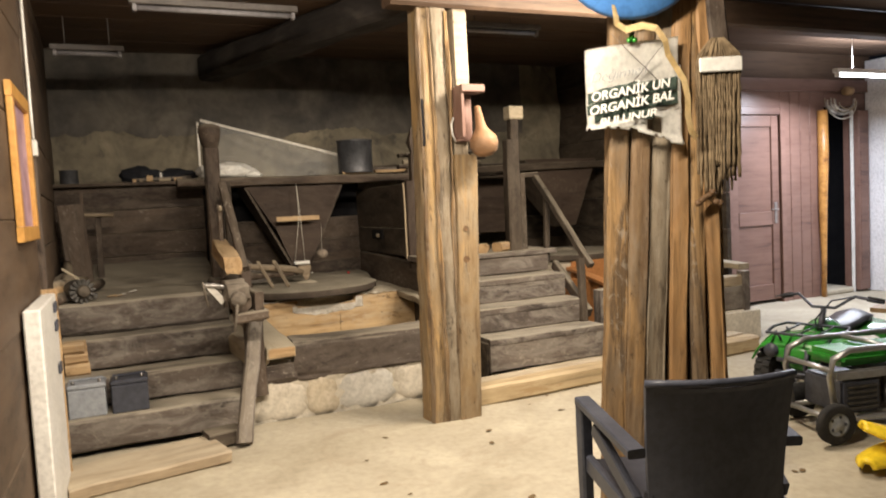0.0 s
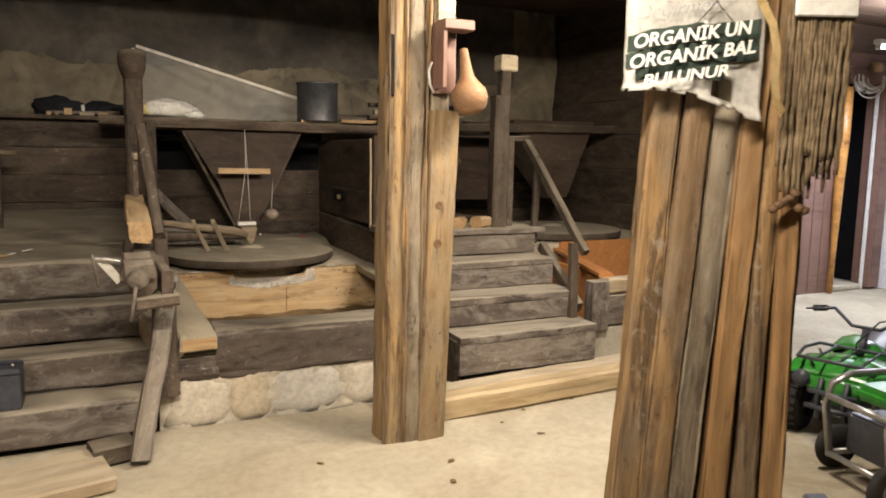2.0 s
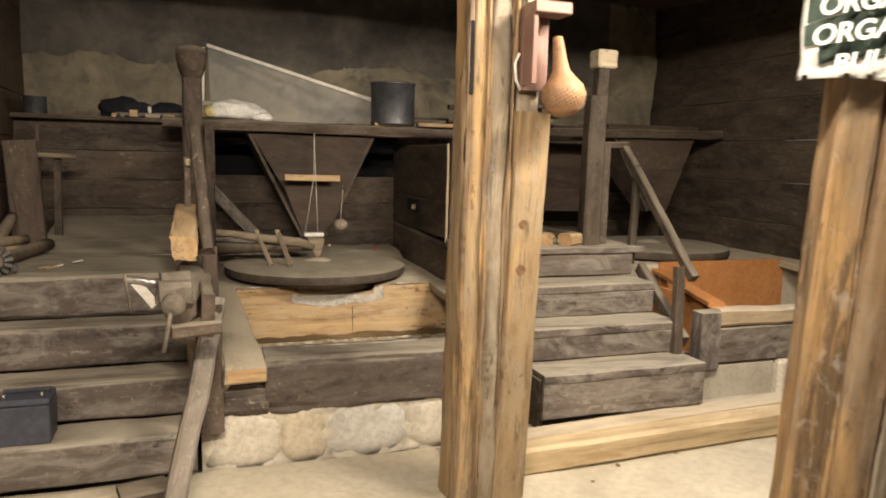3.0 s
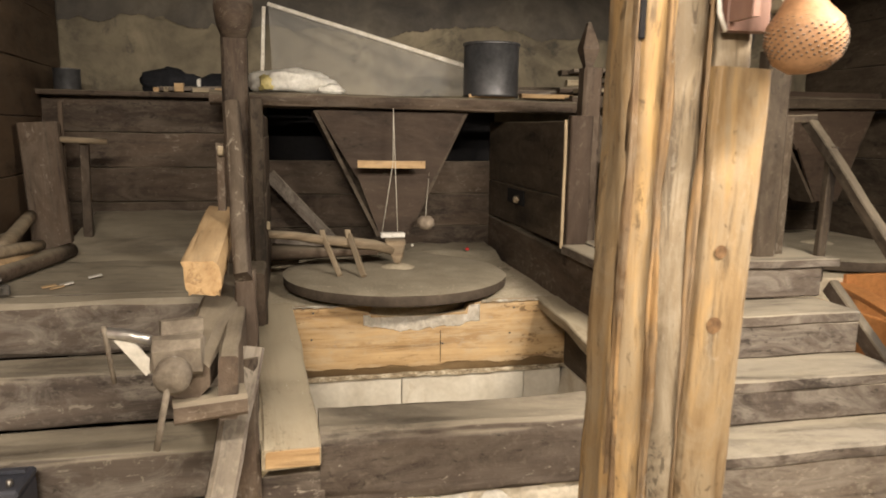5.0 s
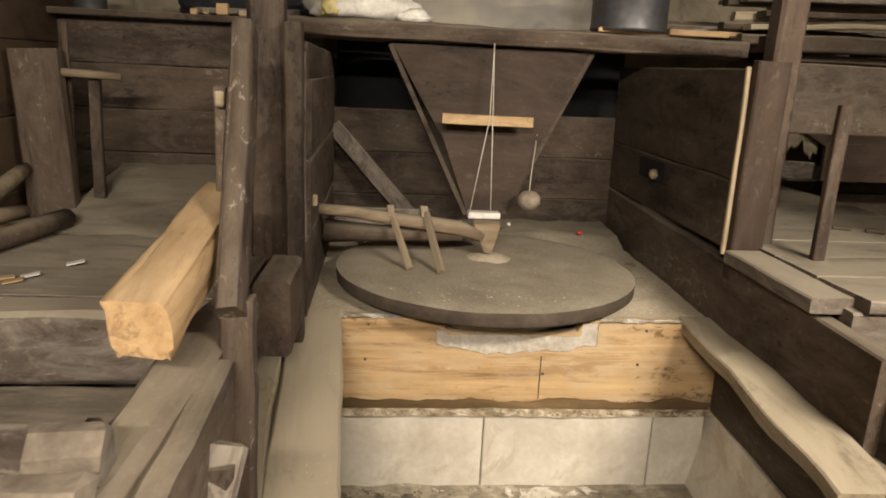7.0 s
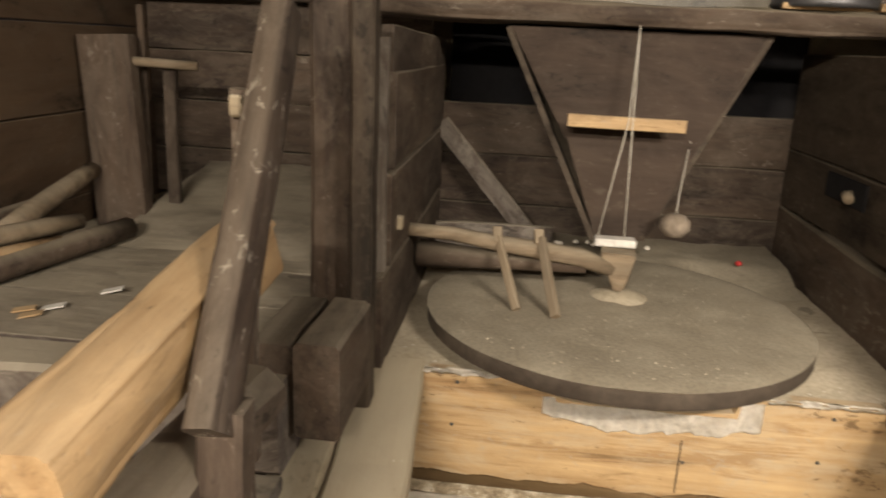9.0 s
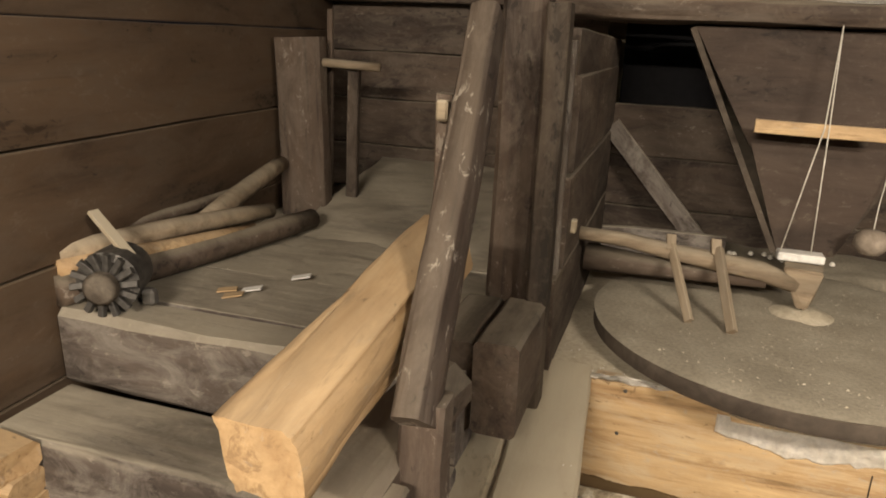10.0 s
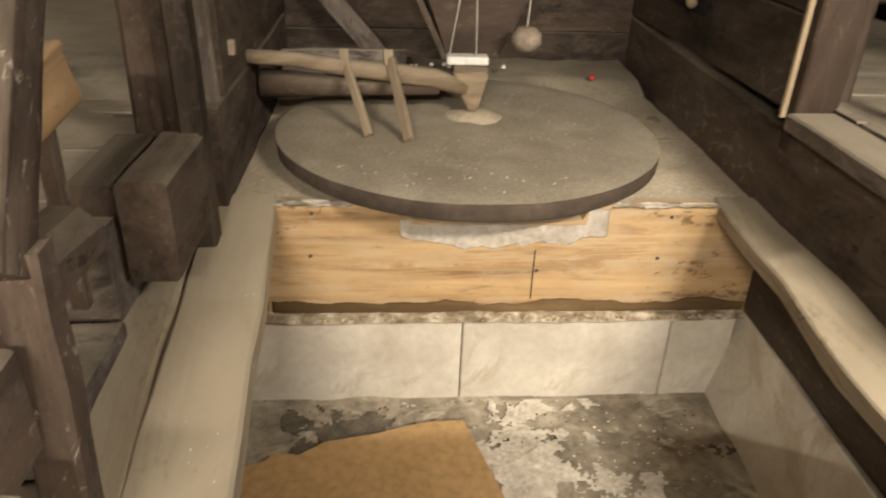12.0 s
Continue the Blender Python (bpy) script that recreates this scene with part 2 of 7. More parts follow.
M_PLASTER = mottled("sooty_plaster", (0.110, 0.096, 0.073), (0.290, 0.252, 0.180), scale=2.2, rough=0.95, relief=0.5, distance=0.03, fine=9, stain=(0.06, 0.056, 0.05))
M_STONE = mottled("rubble_stone", (0.44, 0.39, 0.315), (0.60, 0.55, 0.46), scale=6, rough=0.9, relief=0.5)
M_STONE_B = mottled("tan_stone", (0.43, 0.365, 0.265), (0.57, 0.50, 0.39), scale=6, rough=0.9, relief=0.5)
M_STONE_C = mottled("grey_stone", (0.44, 0.415, 0.37), (0.62, 0.595, 0.54), scale=6, rough=0.9, relief=0.5)
M_LIME = mottled("lime_pointing", (0.43, 0.385, 0.30), (0.58, 0.53, 0.44), scale=6, rough=0.95, relief=0.6, fine=30, stain=(0.34, 0.295, 0.225), grit=0.4)
M_MORTAR = mottled("mortar", (0.29, 0.26, 0.205), (0.41, 0.375, 0.305), scale=3, rough=0.95, grit=0.3)
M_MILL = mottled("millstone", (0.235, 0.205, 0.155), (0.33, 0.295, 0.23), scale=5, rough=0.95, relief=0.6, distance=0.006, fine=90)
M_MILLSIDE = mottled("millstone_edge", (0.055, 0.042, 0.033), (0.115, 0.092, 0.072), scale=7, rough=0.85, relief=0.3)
M_FLOUR = mottled("flour_bed", (0.38, 0.33, 0.24), (0.52, 0.46, 0.36), scale=4, rough=0.95, relief=0.5, distance=0.01, fine=60)
M_FLOURWHITE = mottled("caked_flour", (0.66, 0.61, 0.52), (0.90, 0.87, 0.81), scale=16, rough=0.95, relief=0.6, distance=0.006, fine=60, grit=0.4)
M_MARBLE = mottled("marble_slab", (0.43, 0.39, 0.32), (0.64, 0.61, 0.54), scale=4.2, rough=0.5, relief=0.2, stain=(0.41, 0.355, 0.27), grit=0.2)
M_PITFLOOR = mottled("pit_floor", (0.165, 0.144, 0.110), (0.46, 0.415, 0.33), (0.300, 0.264, 0.205), scale=7, rough=0.9, relief=0.7, fine=34, stain=(0.52, 0.48, 0.40), grit=0.7)
M_SPILT = mottled("spilt_flour", (0.46, 0.42, 0.345), (0.72, 0.68, 0.60), scale=18, rough=0.95, relief=0.6, fine=60, grit=0.6)
M_GRIME = mottled("pit_grime", (0.062, 0.054, 0.042), (0.165, 0.142, 0.108), scale=16, rough=0.95, relief=0.7, fine=70)
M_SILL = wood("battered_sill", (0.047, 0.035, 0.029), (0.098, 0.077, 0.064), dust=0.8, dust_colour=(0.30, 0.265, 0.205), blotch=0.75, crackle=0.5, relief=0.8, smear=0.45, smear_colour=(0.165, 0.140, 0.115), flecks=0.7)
M_CARD = mottled("cardboard", (0.40, 0.258, 0.120), (0.475, 0.315, 0.152), scale=3, rough=0.9, relief=0.1)
M_BLACK = mottled("black_plastic", (0.044, 0.048, 0.064), (0.074, 0.079, 0.100), scale=6, rough=0.40, relief=0.05)
M_GREYPLASTIC = mottled("grey_plastic", (0.24, 0.26, 0.29), (0.34, 0.36, 0.39), scale=5, rough=0.5, relief=0.1)
M_WHITE = mottled("white_enamel", (0.60, 0.58, 0.54), (0.76, 0.75, 0.72), scale=2, rough=0.4, relief=0.05)
M_WHITEWALL = mottled("white_wall", (0.66, 0.65, 0.66), (0.80, 0.79, 0.80), scale=1.5, rough=0.8, relief=0.1)
M_TIN = mottled("dusty_tin", (0.07, 0.072, 0.078), (0.15, 0.15, 0.16), scale=5, rough=0.5, relief=0.15, metallic=0.6)
M_STEEL = mottled("worn_steel", (0.22, 0.21, 0.20), (0.42, 0.40, 0.38), scale=9, rough=0.4, relief=0.2, metallic=0.85)
M_IRON = mottled("cast_iron", (0.052, 0.049, 0.046), (0.15, 0.14, 0.127), scale=14, rough=0.55, relief=0.4, metallic=0.5)
M_GREEN = mottled("green_plastic", (0.030, 0.22, 0.028), (0.042, 0.29, 0.038), scale=3, rough=0.25, relief=0.03, gloss=0.6)
M_YELLOW = mottled("yellow_plastic", (0.75, 0.52, 0.02), (0.82, 0.60, 0.04), scale=3, rough=0.35, relief=0.03)
M_RUBBER = mottled("tyre_rubber", (0.016, 0.016, 0.017), (0.04, 0.038, 0.036), scale=9, rough=0.85, relief=0.4)
M_CHROME = mottled("grey_tube", (0.36, 0.36, 0.36), (0.5, 0.5, 0.5), scale=5, rough=0.32, relief=0.03, metallic=0.7)
M_GOURD = mottled("gourd_skin", (0.20, 0.105, 0.052), (0.29, 0.165, 0.085), scale=7, rough=0.6, relief=0.3, fine=70)
M_CORN = mottled("dried_cord", (0.11, 0.078, 0.045), (0.25, 0.185, 0.11), scale=18, rough=0.9, relief=0.7)
M_PAPER = mottled("banner_cloth", (0.70, 0.69, 0.64), (0.82, 0.81, 0.77), scale=4, rough=0.7, relief=0.15)
M_INK = mottled("dark_green_print", (0.065, 0.098, 0.080), (0.095, 0.135, 0.110), scale=6, rough=0.7, relief=0.05)
M_BLUE = mottled("blue_balloon", (0.05, 0.16, 0.42), (0.07, 0.21, 0.50), scale=3, rough=0.35, relief=0.02, gloss=0.5)
M_RIBBON = mottled("cream_ribbon", (0.70, 0.52, 0.24), (0.82, 0.66, 0.38), scale=6, rough=0.5, relief=0.1)
M_SACK = mottled("white_sack", (0.60, 0.58, 0.53), (0.78, 0.77, 0.73), scale=7, rough=0.55, relief=0.3)
M_CLOTH = mottled("black_cloth", (0.006, 0.007, 0.010), (0.018, 0.019, 0.024), scale=8, rough=0.9, relief=0.3)
M_STRING = mottled("white_string", (0.50, 0.47, 0.40), (0.64, 0.61, 0.54), scale=30, rough=0.9)
M_ORANGE = mottled("orange_board", (0.36, 0.15, 0.05), (0.46, 0.21, 0.075), scale=4, rough=0.6, relief=0.1)
M_RED = mottled("red_bead", (0.45, 0.03, 0.03), (0.55, 0.05, 0.05), scale=9, rough=0.4)
M_BRASS = mottled("gilt_frame", (0.40, 0.20, 0.05), (0.55, 0.30, 0.09), scale=8, rough=0.4, relief=0.1)
M_PICTURE = mottled("faded_print", (0.20, 0.10, 0.16), (0.55, 0.38, 0.46), scale=9, rough=0.35, relief=0.02)
M_TUBE = glow("lit_tube", (0.92, 0.95, 1.0), 14.0)
M_TUBE_OFF = mottled("unlit_tube", (0.20, 0.19, 0.20), (0.26, 0.25, 0.26), scale=5, rough=0.35)
M_HOUSING = mottled("dusty_housing", (0.10, 0.09, 0.085), (0.15, 0.135, 0.125), scale=5, rough=0.6)
M_SOOT = mottled("sooted_cement", (0.062, 0.058, 0.055), (0.150, 0.134, 0.112), scale=2.6, rough=0.95, relief=0.4, distance=0.02, fine=9)
M_RUST = mottled("dusty_rust", (0.060, 0.047, 0.037), (0.185, 0.158, 0.125), scale=14, rough=0.8, relief=0.6, metallic=0.1)
M_KNOT = mottled("knot_wood", (0.085, 0.048, 0.024), (0.17, 0.10, 0.05), scale=40, rough=0.6)
M_LEAF = mottled("dry_leaf", (0.10, 0.065, 0.03), (0.20, 0.13, 0.06), scale=20, rough=0.8)
M_CRUST = mottled("caked_dirt", (0.10, 0.072, 0.042), (0.74, 0.68, 0.56), (0.34, 0.285, 0.20), scale=16, rough=0.95, relief=0.8, fine=70, grit=0.7)
M_DAMP = wood("damp_pine", (0.235, 0.152, 0.075), (0.41, 0.285, 0.155), rough=0.7, blotch=0.6, crackle=0.6, smear=0.5, smear_colour=(0.19, 0.13, 0.065))
M_WEIGHT = mottled("weight_stone", (0.185, 0.150, 0.115), (0.30, 0.25, 0.20), scale=14, rough=0.9, relief=0.5)
M_PRINT = mottled("yellow_print", (0.52, 0.43, 0.14), (0.68, 0.60, 0.32), scale=14, rough=0.6)
# near-black colour standing in for places that get no light
M_UNLIT = mottled("unlit_black", (0.006, 0.006, 0.008), (0.014, 0.013, 0.014), scale=4, rough=0.95)


# ---- shape helpers ----
def part(name, bm, material, parent=None, label="", m=None):
    me = bpy.data.meshes.new(name)
    bm.normal_update()
    bm.to_mesh(me)
    bm.free()
    me.materials.append(material)
    ob = new(name, me)
    if parent:
        ob.parent = parent
    if m is not None:
        ob.matrix_basis = m
    if label:
        ob["label"] = label
    return ob


def thing(name, label, category, at=(0, 0, 0), group="", kind=""):
    ob = new(name)
    ob.location = at
    ob.empty_display_size = 0.1
    tagged(ob, label, category, group, kind)
    HOME[ob.name] = Vector(at)
    return ob


HOME = {}


def placed(parent, m):
    """A world pose as seen from the parent, which only stands somewhere."""
    off = HOME.get(parent.name, Vector((0, 0, 0))) if parent else Vector((0, 0, 0))
    return Matrix.Translation(-off) @ m


def smooth(ob):
    for f in ob.data.polygons:
        f.use_smooth = True
    return ob


SEED = [0]


def timber_mesh(length, w, h, rough=0.004, wane=0.12, n=None, taper=(1.0, 1.0), bow=0.0, round_ends=False):
    """A hewn timber along +x from 0, its section w (y) by h (z), with chamfered uneven edges."""
    SEED[0] += 1
    s = SEED[0] * 7.31
    n = n or max(2, min(14, int(length / 0.10)))
    bm = bmesh.new()
    rings = []
    for i in range(n + 1):
        u = i / n
        k = taper[0] + (taper[1] - taper[0]) * u
        x = u * length
        c = min(w, h) * (0.06 + wane * (0.5 + 0.5 * noise.noise((x * 3.1, s, 1.0))))
        a, b = w * k / 2, h * k / 2
        ring = []
        for y, z in ((-a + c, -b), (a - c, -b), (a, -b + c), (a, b - c), (a - c, b), (-a + c, b), (-a, b - c), (-a, -b + c)):
            dy = rough * noise.noise((x * 5.0, s + y * 3, 3.7 + z * 3))
            dz = rough * noise.noise((x * 5.0, s + y * 3, 9.1 + z * 3))
            dx = rough * 0.8 * noise.noise((y * 20, z * 20, s)) if i in (0, n) else 0
            ring.append(bm.verts.new((x + dx, y + dy, z + dz + bow * math.sin(math.pi * u))))
        rings.append(ring)
    for r0, r1 in zip(rings, rings[1:]):
        for j in range(8):
            bm.faces.new((r0[j], r0[(j + 1) % 8], r1[(j + 1) % 8], r1[j]))
    bm.faces.new(rings[0][::-1])
    bm.faces.new(rings[-1])
    bmesh.ops.recalc_face_normals(bm, faces=bm.faces)
    return bm


def hewn_mesh(length, w, h, n=70, ring=32, square=4.0, amp=0.010, groove=0.004):
    """A finely uneven upright timber along +x, smooth-shaded: long grooves, knots and dents."""
    SEED[0] += 1
    s = SEED[0] * 5.17
    bm = bmesh.new()
    rings = []
    for i in range(n + 1):
        x = length * i / n
        row = []
        for j in range(ring):
            a = 2 * math.pi * j / ring
            c, d = math.cos(a), math.sin(a)
            y = math.copysign(abs(c) ** (2 / square), c) * w / 2
            z = math.copysign(abs(d) ** (2 / square), d) * h / 2
            k = amp * noise.fractal((x * 2.2 + s, c * 1.3, d * 1.3), 1.0, 2.0, 4) + groove * noise.fractal((x * 0.9, c * 5 + s, d * 5), 0.8, 2.2, 4)
            row.append(bm.verts.new((x, y + c * k, z + d * k)))
        rings.append(row)
    for r0, r1 in zip(rings, rings[1:]):
        for j in range(ring):
            k = (j + 1) % ring
            bm.faces.new((r0[j], r0[k], r1[k], r1[j]))
    for cap in (bm.faces.new(rings[0][::-1]), bm.faces.new(rings[-1])):
        for e in cap.edges:
            e.smooth = False
    bmesh.ops.recalc_face_normals(bm, faces=bm.faces)
    return bm


def hewn(name, a, b, w, h, material, parent=None, label="", up=(0, 1, 0), **shape):
    length = (Vector(b) - Vector(a)).length
    return smooth(part(name, hewn_mesh(length, w, h, **shape), material, parent, label, placed(parent, along(a, b, up))))


def along(a, b, up=(0, 0, 1)):
    """The pose whose x runs from a to b and whose z is nearest to up."""
    a, b, up = Vector(a), Vector(b), Vector(up)
    x = (b - a).normalized()
    y = up.cross(x)
    if y.length < 1e-4:
        y = Vector((0, 1, 0)).cross(x)
    y.normalize()
    z = x.cross(y)
    return Matrix.Translation(a) @ Matrix((x, y, z)).transposed().to_4x4()


def beam(name, a, b, w, h, material, parent=None, label="", up=(0, 0, 1), **shape):
    """A timber whose middle line runs from a to b: w across, h along up."""
    length = (Vector(b) - Vector(a)).length
    return part(name, timber_mesh(length, w, h, **shape), material, parent, label, placed(parent, along(a, b, up)))


def block(name, lo, hi, material, parent=None, label="", **shape):
    """A timber that fills the box from lo to hi, its grain along the longest side."""
    lo, hi = Vector(lo), Vector(hi)
    d, c = hi - lo, (lo + hi) / 2
    k = max(range(3), key=lambda i: d[i])
    a, b = c.copy(), c.copy()
    a[k], b[k] = lo[k], hi[k]
    if k == 0:
        return beam(name, a, b, d[1], d[2], material, parent, label, **shape)
    if k == 1:
        return beam(name, a, b, d[0], d[2], material, parent, label, **shape)
    return beam(name, a, b, d[0], d[1], material, parent, label, up=(0, 1, 0), **shape)


def slab(name, lo, hi, material, parent=None, label="", bevel=0.004):
    """A plain bevelled box with its origin at its middle."""
    lo, hi = Vector(lo), Vector(hi)
    bm = bmesh.new()
    bmesh.ops.create_cube(bm, size=1)
    bmesh.ops.scale(bm, vec=hi - lo, verts=bm.verts)
    if bevel:
        bmesh.ops.bevel(bm, geom=bm.edges, offset=min(bevel, min(hi - lo) * 0.3), segments=1, affect="EDGES")
    return part(name, bm, material, parent, label, placed(parent, Matrix.Translation((lo + hi) / 2)))


def rod_mesh(points, radius, sides=8, radii=None):
    """A round bar along a line of points."""
    bm = bmesh.new()
    pts = [Vector(p) for p in points]
    rings = []
    ref = Vector((0.31, 0.17, 0.93))
    for i, p in enumerate(pts):
        d = (pts[min(i + 1, len(pts) - 1)] - pts[max(i - 1, 0)]).normalized()
        u = d.cross(ref).normalized()
        v = d.cross(u)
        r = radii[i] if radii else radius
        rings.append([bm.verts.new(p + r * (math.cos(2 * math.pi * j / sides) * u + math.sin(2 * math.pi * j / sides) * v)) for j in range(sides)])
    for r0, r1 in zip(rings, rings[1:]):
        for j in range(sides):
            bm.faces.new((r0[j], r0[(j + 1) % sides], r1[(j + 1) % sides], r1[j]))
    bm.faces.new(rings[0][::-1])
    bm.faces.new(rings[-1])
    bmesh.ops.recalc_face_normals(bm, faces=bm.faces)
    return bm


def rod(name, points, radius, material, parent=None, label="", sides=8, radii=None):
    o = Vector(points[0])
    ob = part(name, rod_mesh([Vector(p) - o for p in points], radius, sides, radii), material, parent, label, placed(parent, Matrix.Translation(o)))
    return smooth(ob)


def lathe(name, profile, material, parent=None, label="", m=None, sides=32, soft=True):
    """A turned shape: (radius, height) pairs from the foot up, about z."""
    bm = bmesh.new()
    rings = []
    for r, z in profile:
        if r < 1e-5:
            rings.append([bm.verts.new((0, 0, z))])
        else:
            rings.append([bm.verts.new((r * math.cos(2 * math.pi * j / sides), r * math.sin(2 * math.pi * j / sides), z)) for j in range(sides)])
    for r0, r1 in zip(rings, rings[1:]):
        for j in range(sides):
            k = (j + 1) % sides
            if len(r0) == 1 and len(r1) == 1:
                continue
            if len(r0) == 1:
                bm.faces.new((r0[0], r1[k], r1[j]))
            elif len(r1) == 1:
                bm.faces.new((r0[j], r0[k], r1[0]))
            else:
                bm.faces.new((r0[j], r0[k], r1[k], r1[j]))
    bmesh.ops.recalc_face_normals(bm, faces=bm.faces)
    ob = part(name, bm, material, parent, label, placed(parent, m if m is not None else Matrix()))
    return smooth(ob) if soft else ob


def sheet(name, origin, u, v, nu, nv, amount, freq, material, parent=None, label="", thick=0.0):
    """An uneven sheet from origin along u and v, pushed about its normal by noise."""
    origin, u, v = Vector(origin), Vector(u), Vector(v)
    nrm = u.cross(v).normalized()
    bm = bmesh.new()
    g = []
    for j in range(nv + 1):
        row = []
        for i in range(nu + 1):
            q = u * (i / nu) + v * (j / nv)
            w = origin + q
            row.append(bm.verts.new(q + nrm * amount * noise.fractal(w * freq, 1.0, 2.0, 4)))
        g.append(row)
    for j in range(nv):
        for i in range(nu):
            bm.faces.new((g[j][i], g[j][i + 1], g[j + 1][i + 1], g[j + 1][i]))
    if thick:
        bmesh.ops.solidify(bm, geom=bm.faces[:], thickness=thick)
    return smooth(part(name, bm, material, parent, label, placed(parent, Matrix.Translation(origin))))


def structure(ob, label, category):
    return tagged(ob, label, category, kind="structure")


# ---- large structure ----
structure(sheet("floor", (-0.6, -2.0, 0), (9.8, 0, 0), (0, 6.99, 0), 120, 90, 0.010, 1.7, M_FLOOR), "pale dusty cement and flagstone floor, worn uneven", "floor")
structure(sheet("floor_far", (5.6, 4.99, 0.0), (3.6, 0, 0), (0, 4.6, 0), 30, 40, 0.008, 1.7, M_FLOOR), "pale cement floor by the brown doors", "floor")


def board_wall(name, a, b, z0, z1, rows, material, label, thick=0.05, gap=0.004, rough=0.004):
    """A wall of horizontal boards between two plan points; each board is a piece of it."""
    w = thing(name, label, "wall", (*a, z0), kind="structure")
    h = (z1 - z0) / rows
    for i in range(rows):
        z = z0 + h * (i + 0.5)
        jut = random.uniform(-0.006, 0.006)
        n = Vector((-(b[1] - a[1]), b[0] - a[0], 0)).normalized() * jut
        beam("board", Vector((*a, z)) + n, Vector((*b, z)) + n, thick, h - gap, material, w, rough=rough, wane=0.03)
    return w


structure(slab("ground", (-0.6, 4.9, -0.3), (9.2, 9.6, -0.09), M_MORTAR), "packed ground under the mill", "ground")
ragged = sheet("wall_back_soot", (-0.1, 7.985, 2.16), (5.2, 0, 0), (0, 0, 0.90), 420, 28, 0.05, 1.1, M_SOOT)
for v in ragged.data.vertices:
    k = 1 - v.co.z / 0.90
    if k > 0.0:
        v.co.z += k * (0.055 * noise.fractal((v.co.x * 2.6, 2.0, 0.4), 0.6, 2.2, 7) + 0.05 * noise.noise((v.co.x * 0.8, 1.0, 0.0)))
    q = Vector((v.co.x - 0.1, 8.05, v.co.z + 2.16))
    v.co.y = 8.05 - 0.07 * noise.fractal(q * 1.1, 1.0, 2.0, 4) - 0.014 - 7.985
structure(ragged, "dark grey sooted cement on the upper wall", "wall")
# left wall: brown cladding by the entrance, old boards beside the mill
board_wall("wall_left", (0.10, -2.0), (0.16, 4.62), 0.0, 2.75, 6, M_WALL, "brown board wall with a framed picture hung on it")
board_wall("wall_left_mill", (0.17, 4.68), (0.02, 7.95), 0.0, 3.05, 10, M_WALL, "dark horizontal board wall beside the stairs")
block("corner_post", (0.10, 4.60, 0), (0.21, 4.70, 2.75), M_OLD)
structure(bpy.data.objects["corner_post"], "dark upright corner post in the board wall", "post")
back = structure(sheet("wall_back", (-0.1, 8.05, 0), (5.75, 0, 0), (0, 0, 3.1), 90, 60, 0.07, 1.1, M_PLASTER), "sooty uneven plaster wall behind the mill", "wall")
board_wall("wall_side", (5.72, 8.4), (5.74, 5.42), 0.30, 3.0, 8, M_DARK, "dark board wall beside the second millstone")
board_wall("wall_behind", (-0.1, 8.45), (5.8, 8.45), 0.0, 3.1, 5, M_DARK, "dark boards behind the plaster wall")
structure(slab("wall_entrance", (-0.2, -2.15, 0), (9.2, -2.0, 2.8), M_WALL), "brown wall behind the entrance", "wall")
structure(slab("wall_right", (8.98, -2.0, 0), (9.12, 6.38, 2.8), M_WHITEWALL), "white painted wall by the doorway", "wall")
# wall with the brown door and the open doorway
wall_door = thing("wall_door", "red-brown painted board wall with two doorways", "wall", (6.8, 6.4, 0), kind="structure")
for x0, x1, z0, z1 in ((5.78, 6.76, 0, 2.5), (6.76, 7.54, 2.17, 2.5), (7.54, 8.26, 0, 2.5), (8.26, 8.74, 2.26, 2.5), (8.74, 8.98, 0, 2.5)):
    slab("panel", (x0, 6.38, z0), (x1, 6.50, z1), M_DOOR, wall_door)
slab("head_board", (5.78, 6.34, 2.42), (8.98, 6.38, 2.56), M_DOOR, wall_door)
for x in (7.70, 7.86, 8.02):
    slab("batten", (x - 0.012, 6.372, 0.02), (x + 0.012, 6.381, 2.42), M_DOOR, wall_door)
structure(slab("wall_upper_door", (5.72, 6.40, 2.5), (9.1, 6.52, 3.1), M_CEIL), "boards above the doors", "wall")
# passage closed with near-black surfaces in place of its shade
structure(slab("wall_passage", (7.9, 8.6, 0), (9.3, 8.7, 2.5), M_UNLIT), "end of the passage, coloured near-black as unlit", "wall")
structure(slab("wall_passage_left", (7.95, 6.5, 0), (8.02, 8.6, 2.5), M_UNLIT), "side of the passage, coloured near-black as unlit", "wall")
structure(slab("wall_passage_right", (9.15, 6.5, 0), (9.22, 8.6, 2.5), M_UNLIT), "side of the passage, coloured near-black as unlit", "wall")
structure(slab("ceiling_passage", (7.9, 6.5, 2.5), (9.3, 8.7, 2.6), M_UNLIT), "ceiling of the passage, coloured near-black as unlit", "ceiling")

def ceiling_at(y):
    """Height of the ceiling's underside: level, rising over the mill."""
    return 2.74 + 0.065 * max(0.0, y - 4.52)


# ceiling of boards in one mesh
bm = bmesh.new()
for i in range(44):
    y0 = -2.1 + i * 0.25
    r = bmesh.ops.create_cube(bm, size=1)["verts"]
    bmesh.ops.scale(bm, vec=(9.4, 0.243, 0.04), verts=r)
    bmesh.ops.rotate(bm, cent=(0, 0, 0), matrix=Matrix.Rotation(math.atan(0.065) if y0 > 4.4 else 0.0, 3, "X"), verts=r)
    bmesh.ops.translate(bm, vec=(4.4, y0 + 0.12, ceiling_at(y0 + 0.12) + 0.02 + random.uniform(-0.004, 0.004)), verts=r)
structure(part("ceiling", bm, M_CEIL), "dark brown board ceiling", "ceiling")
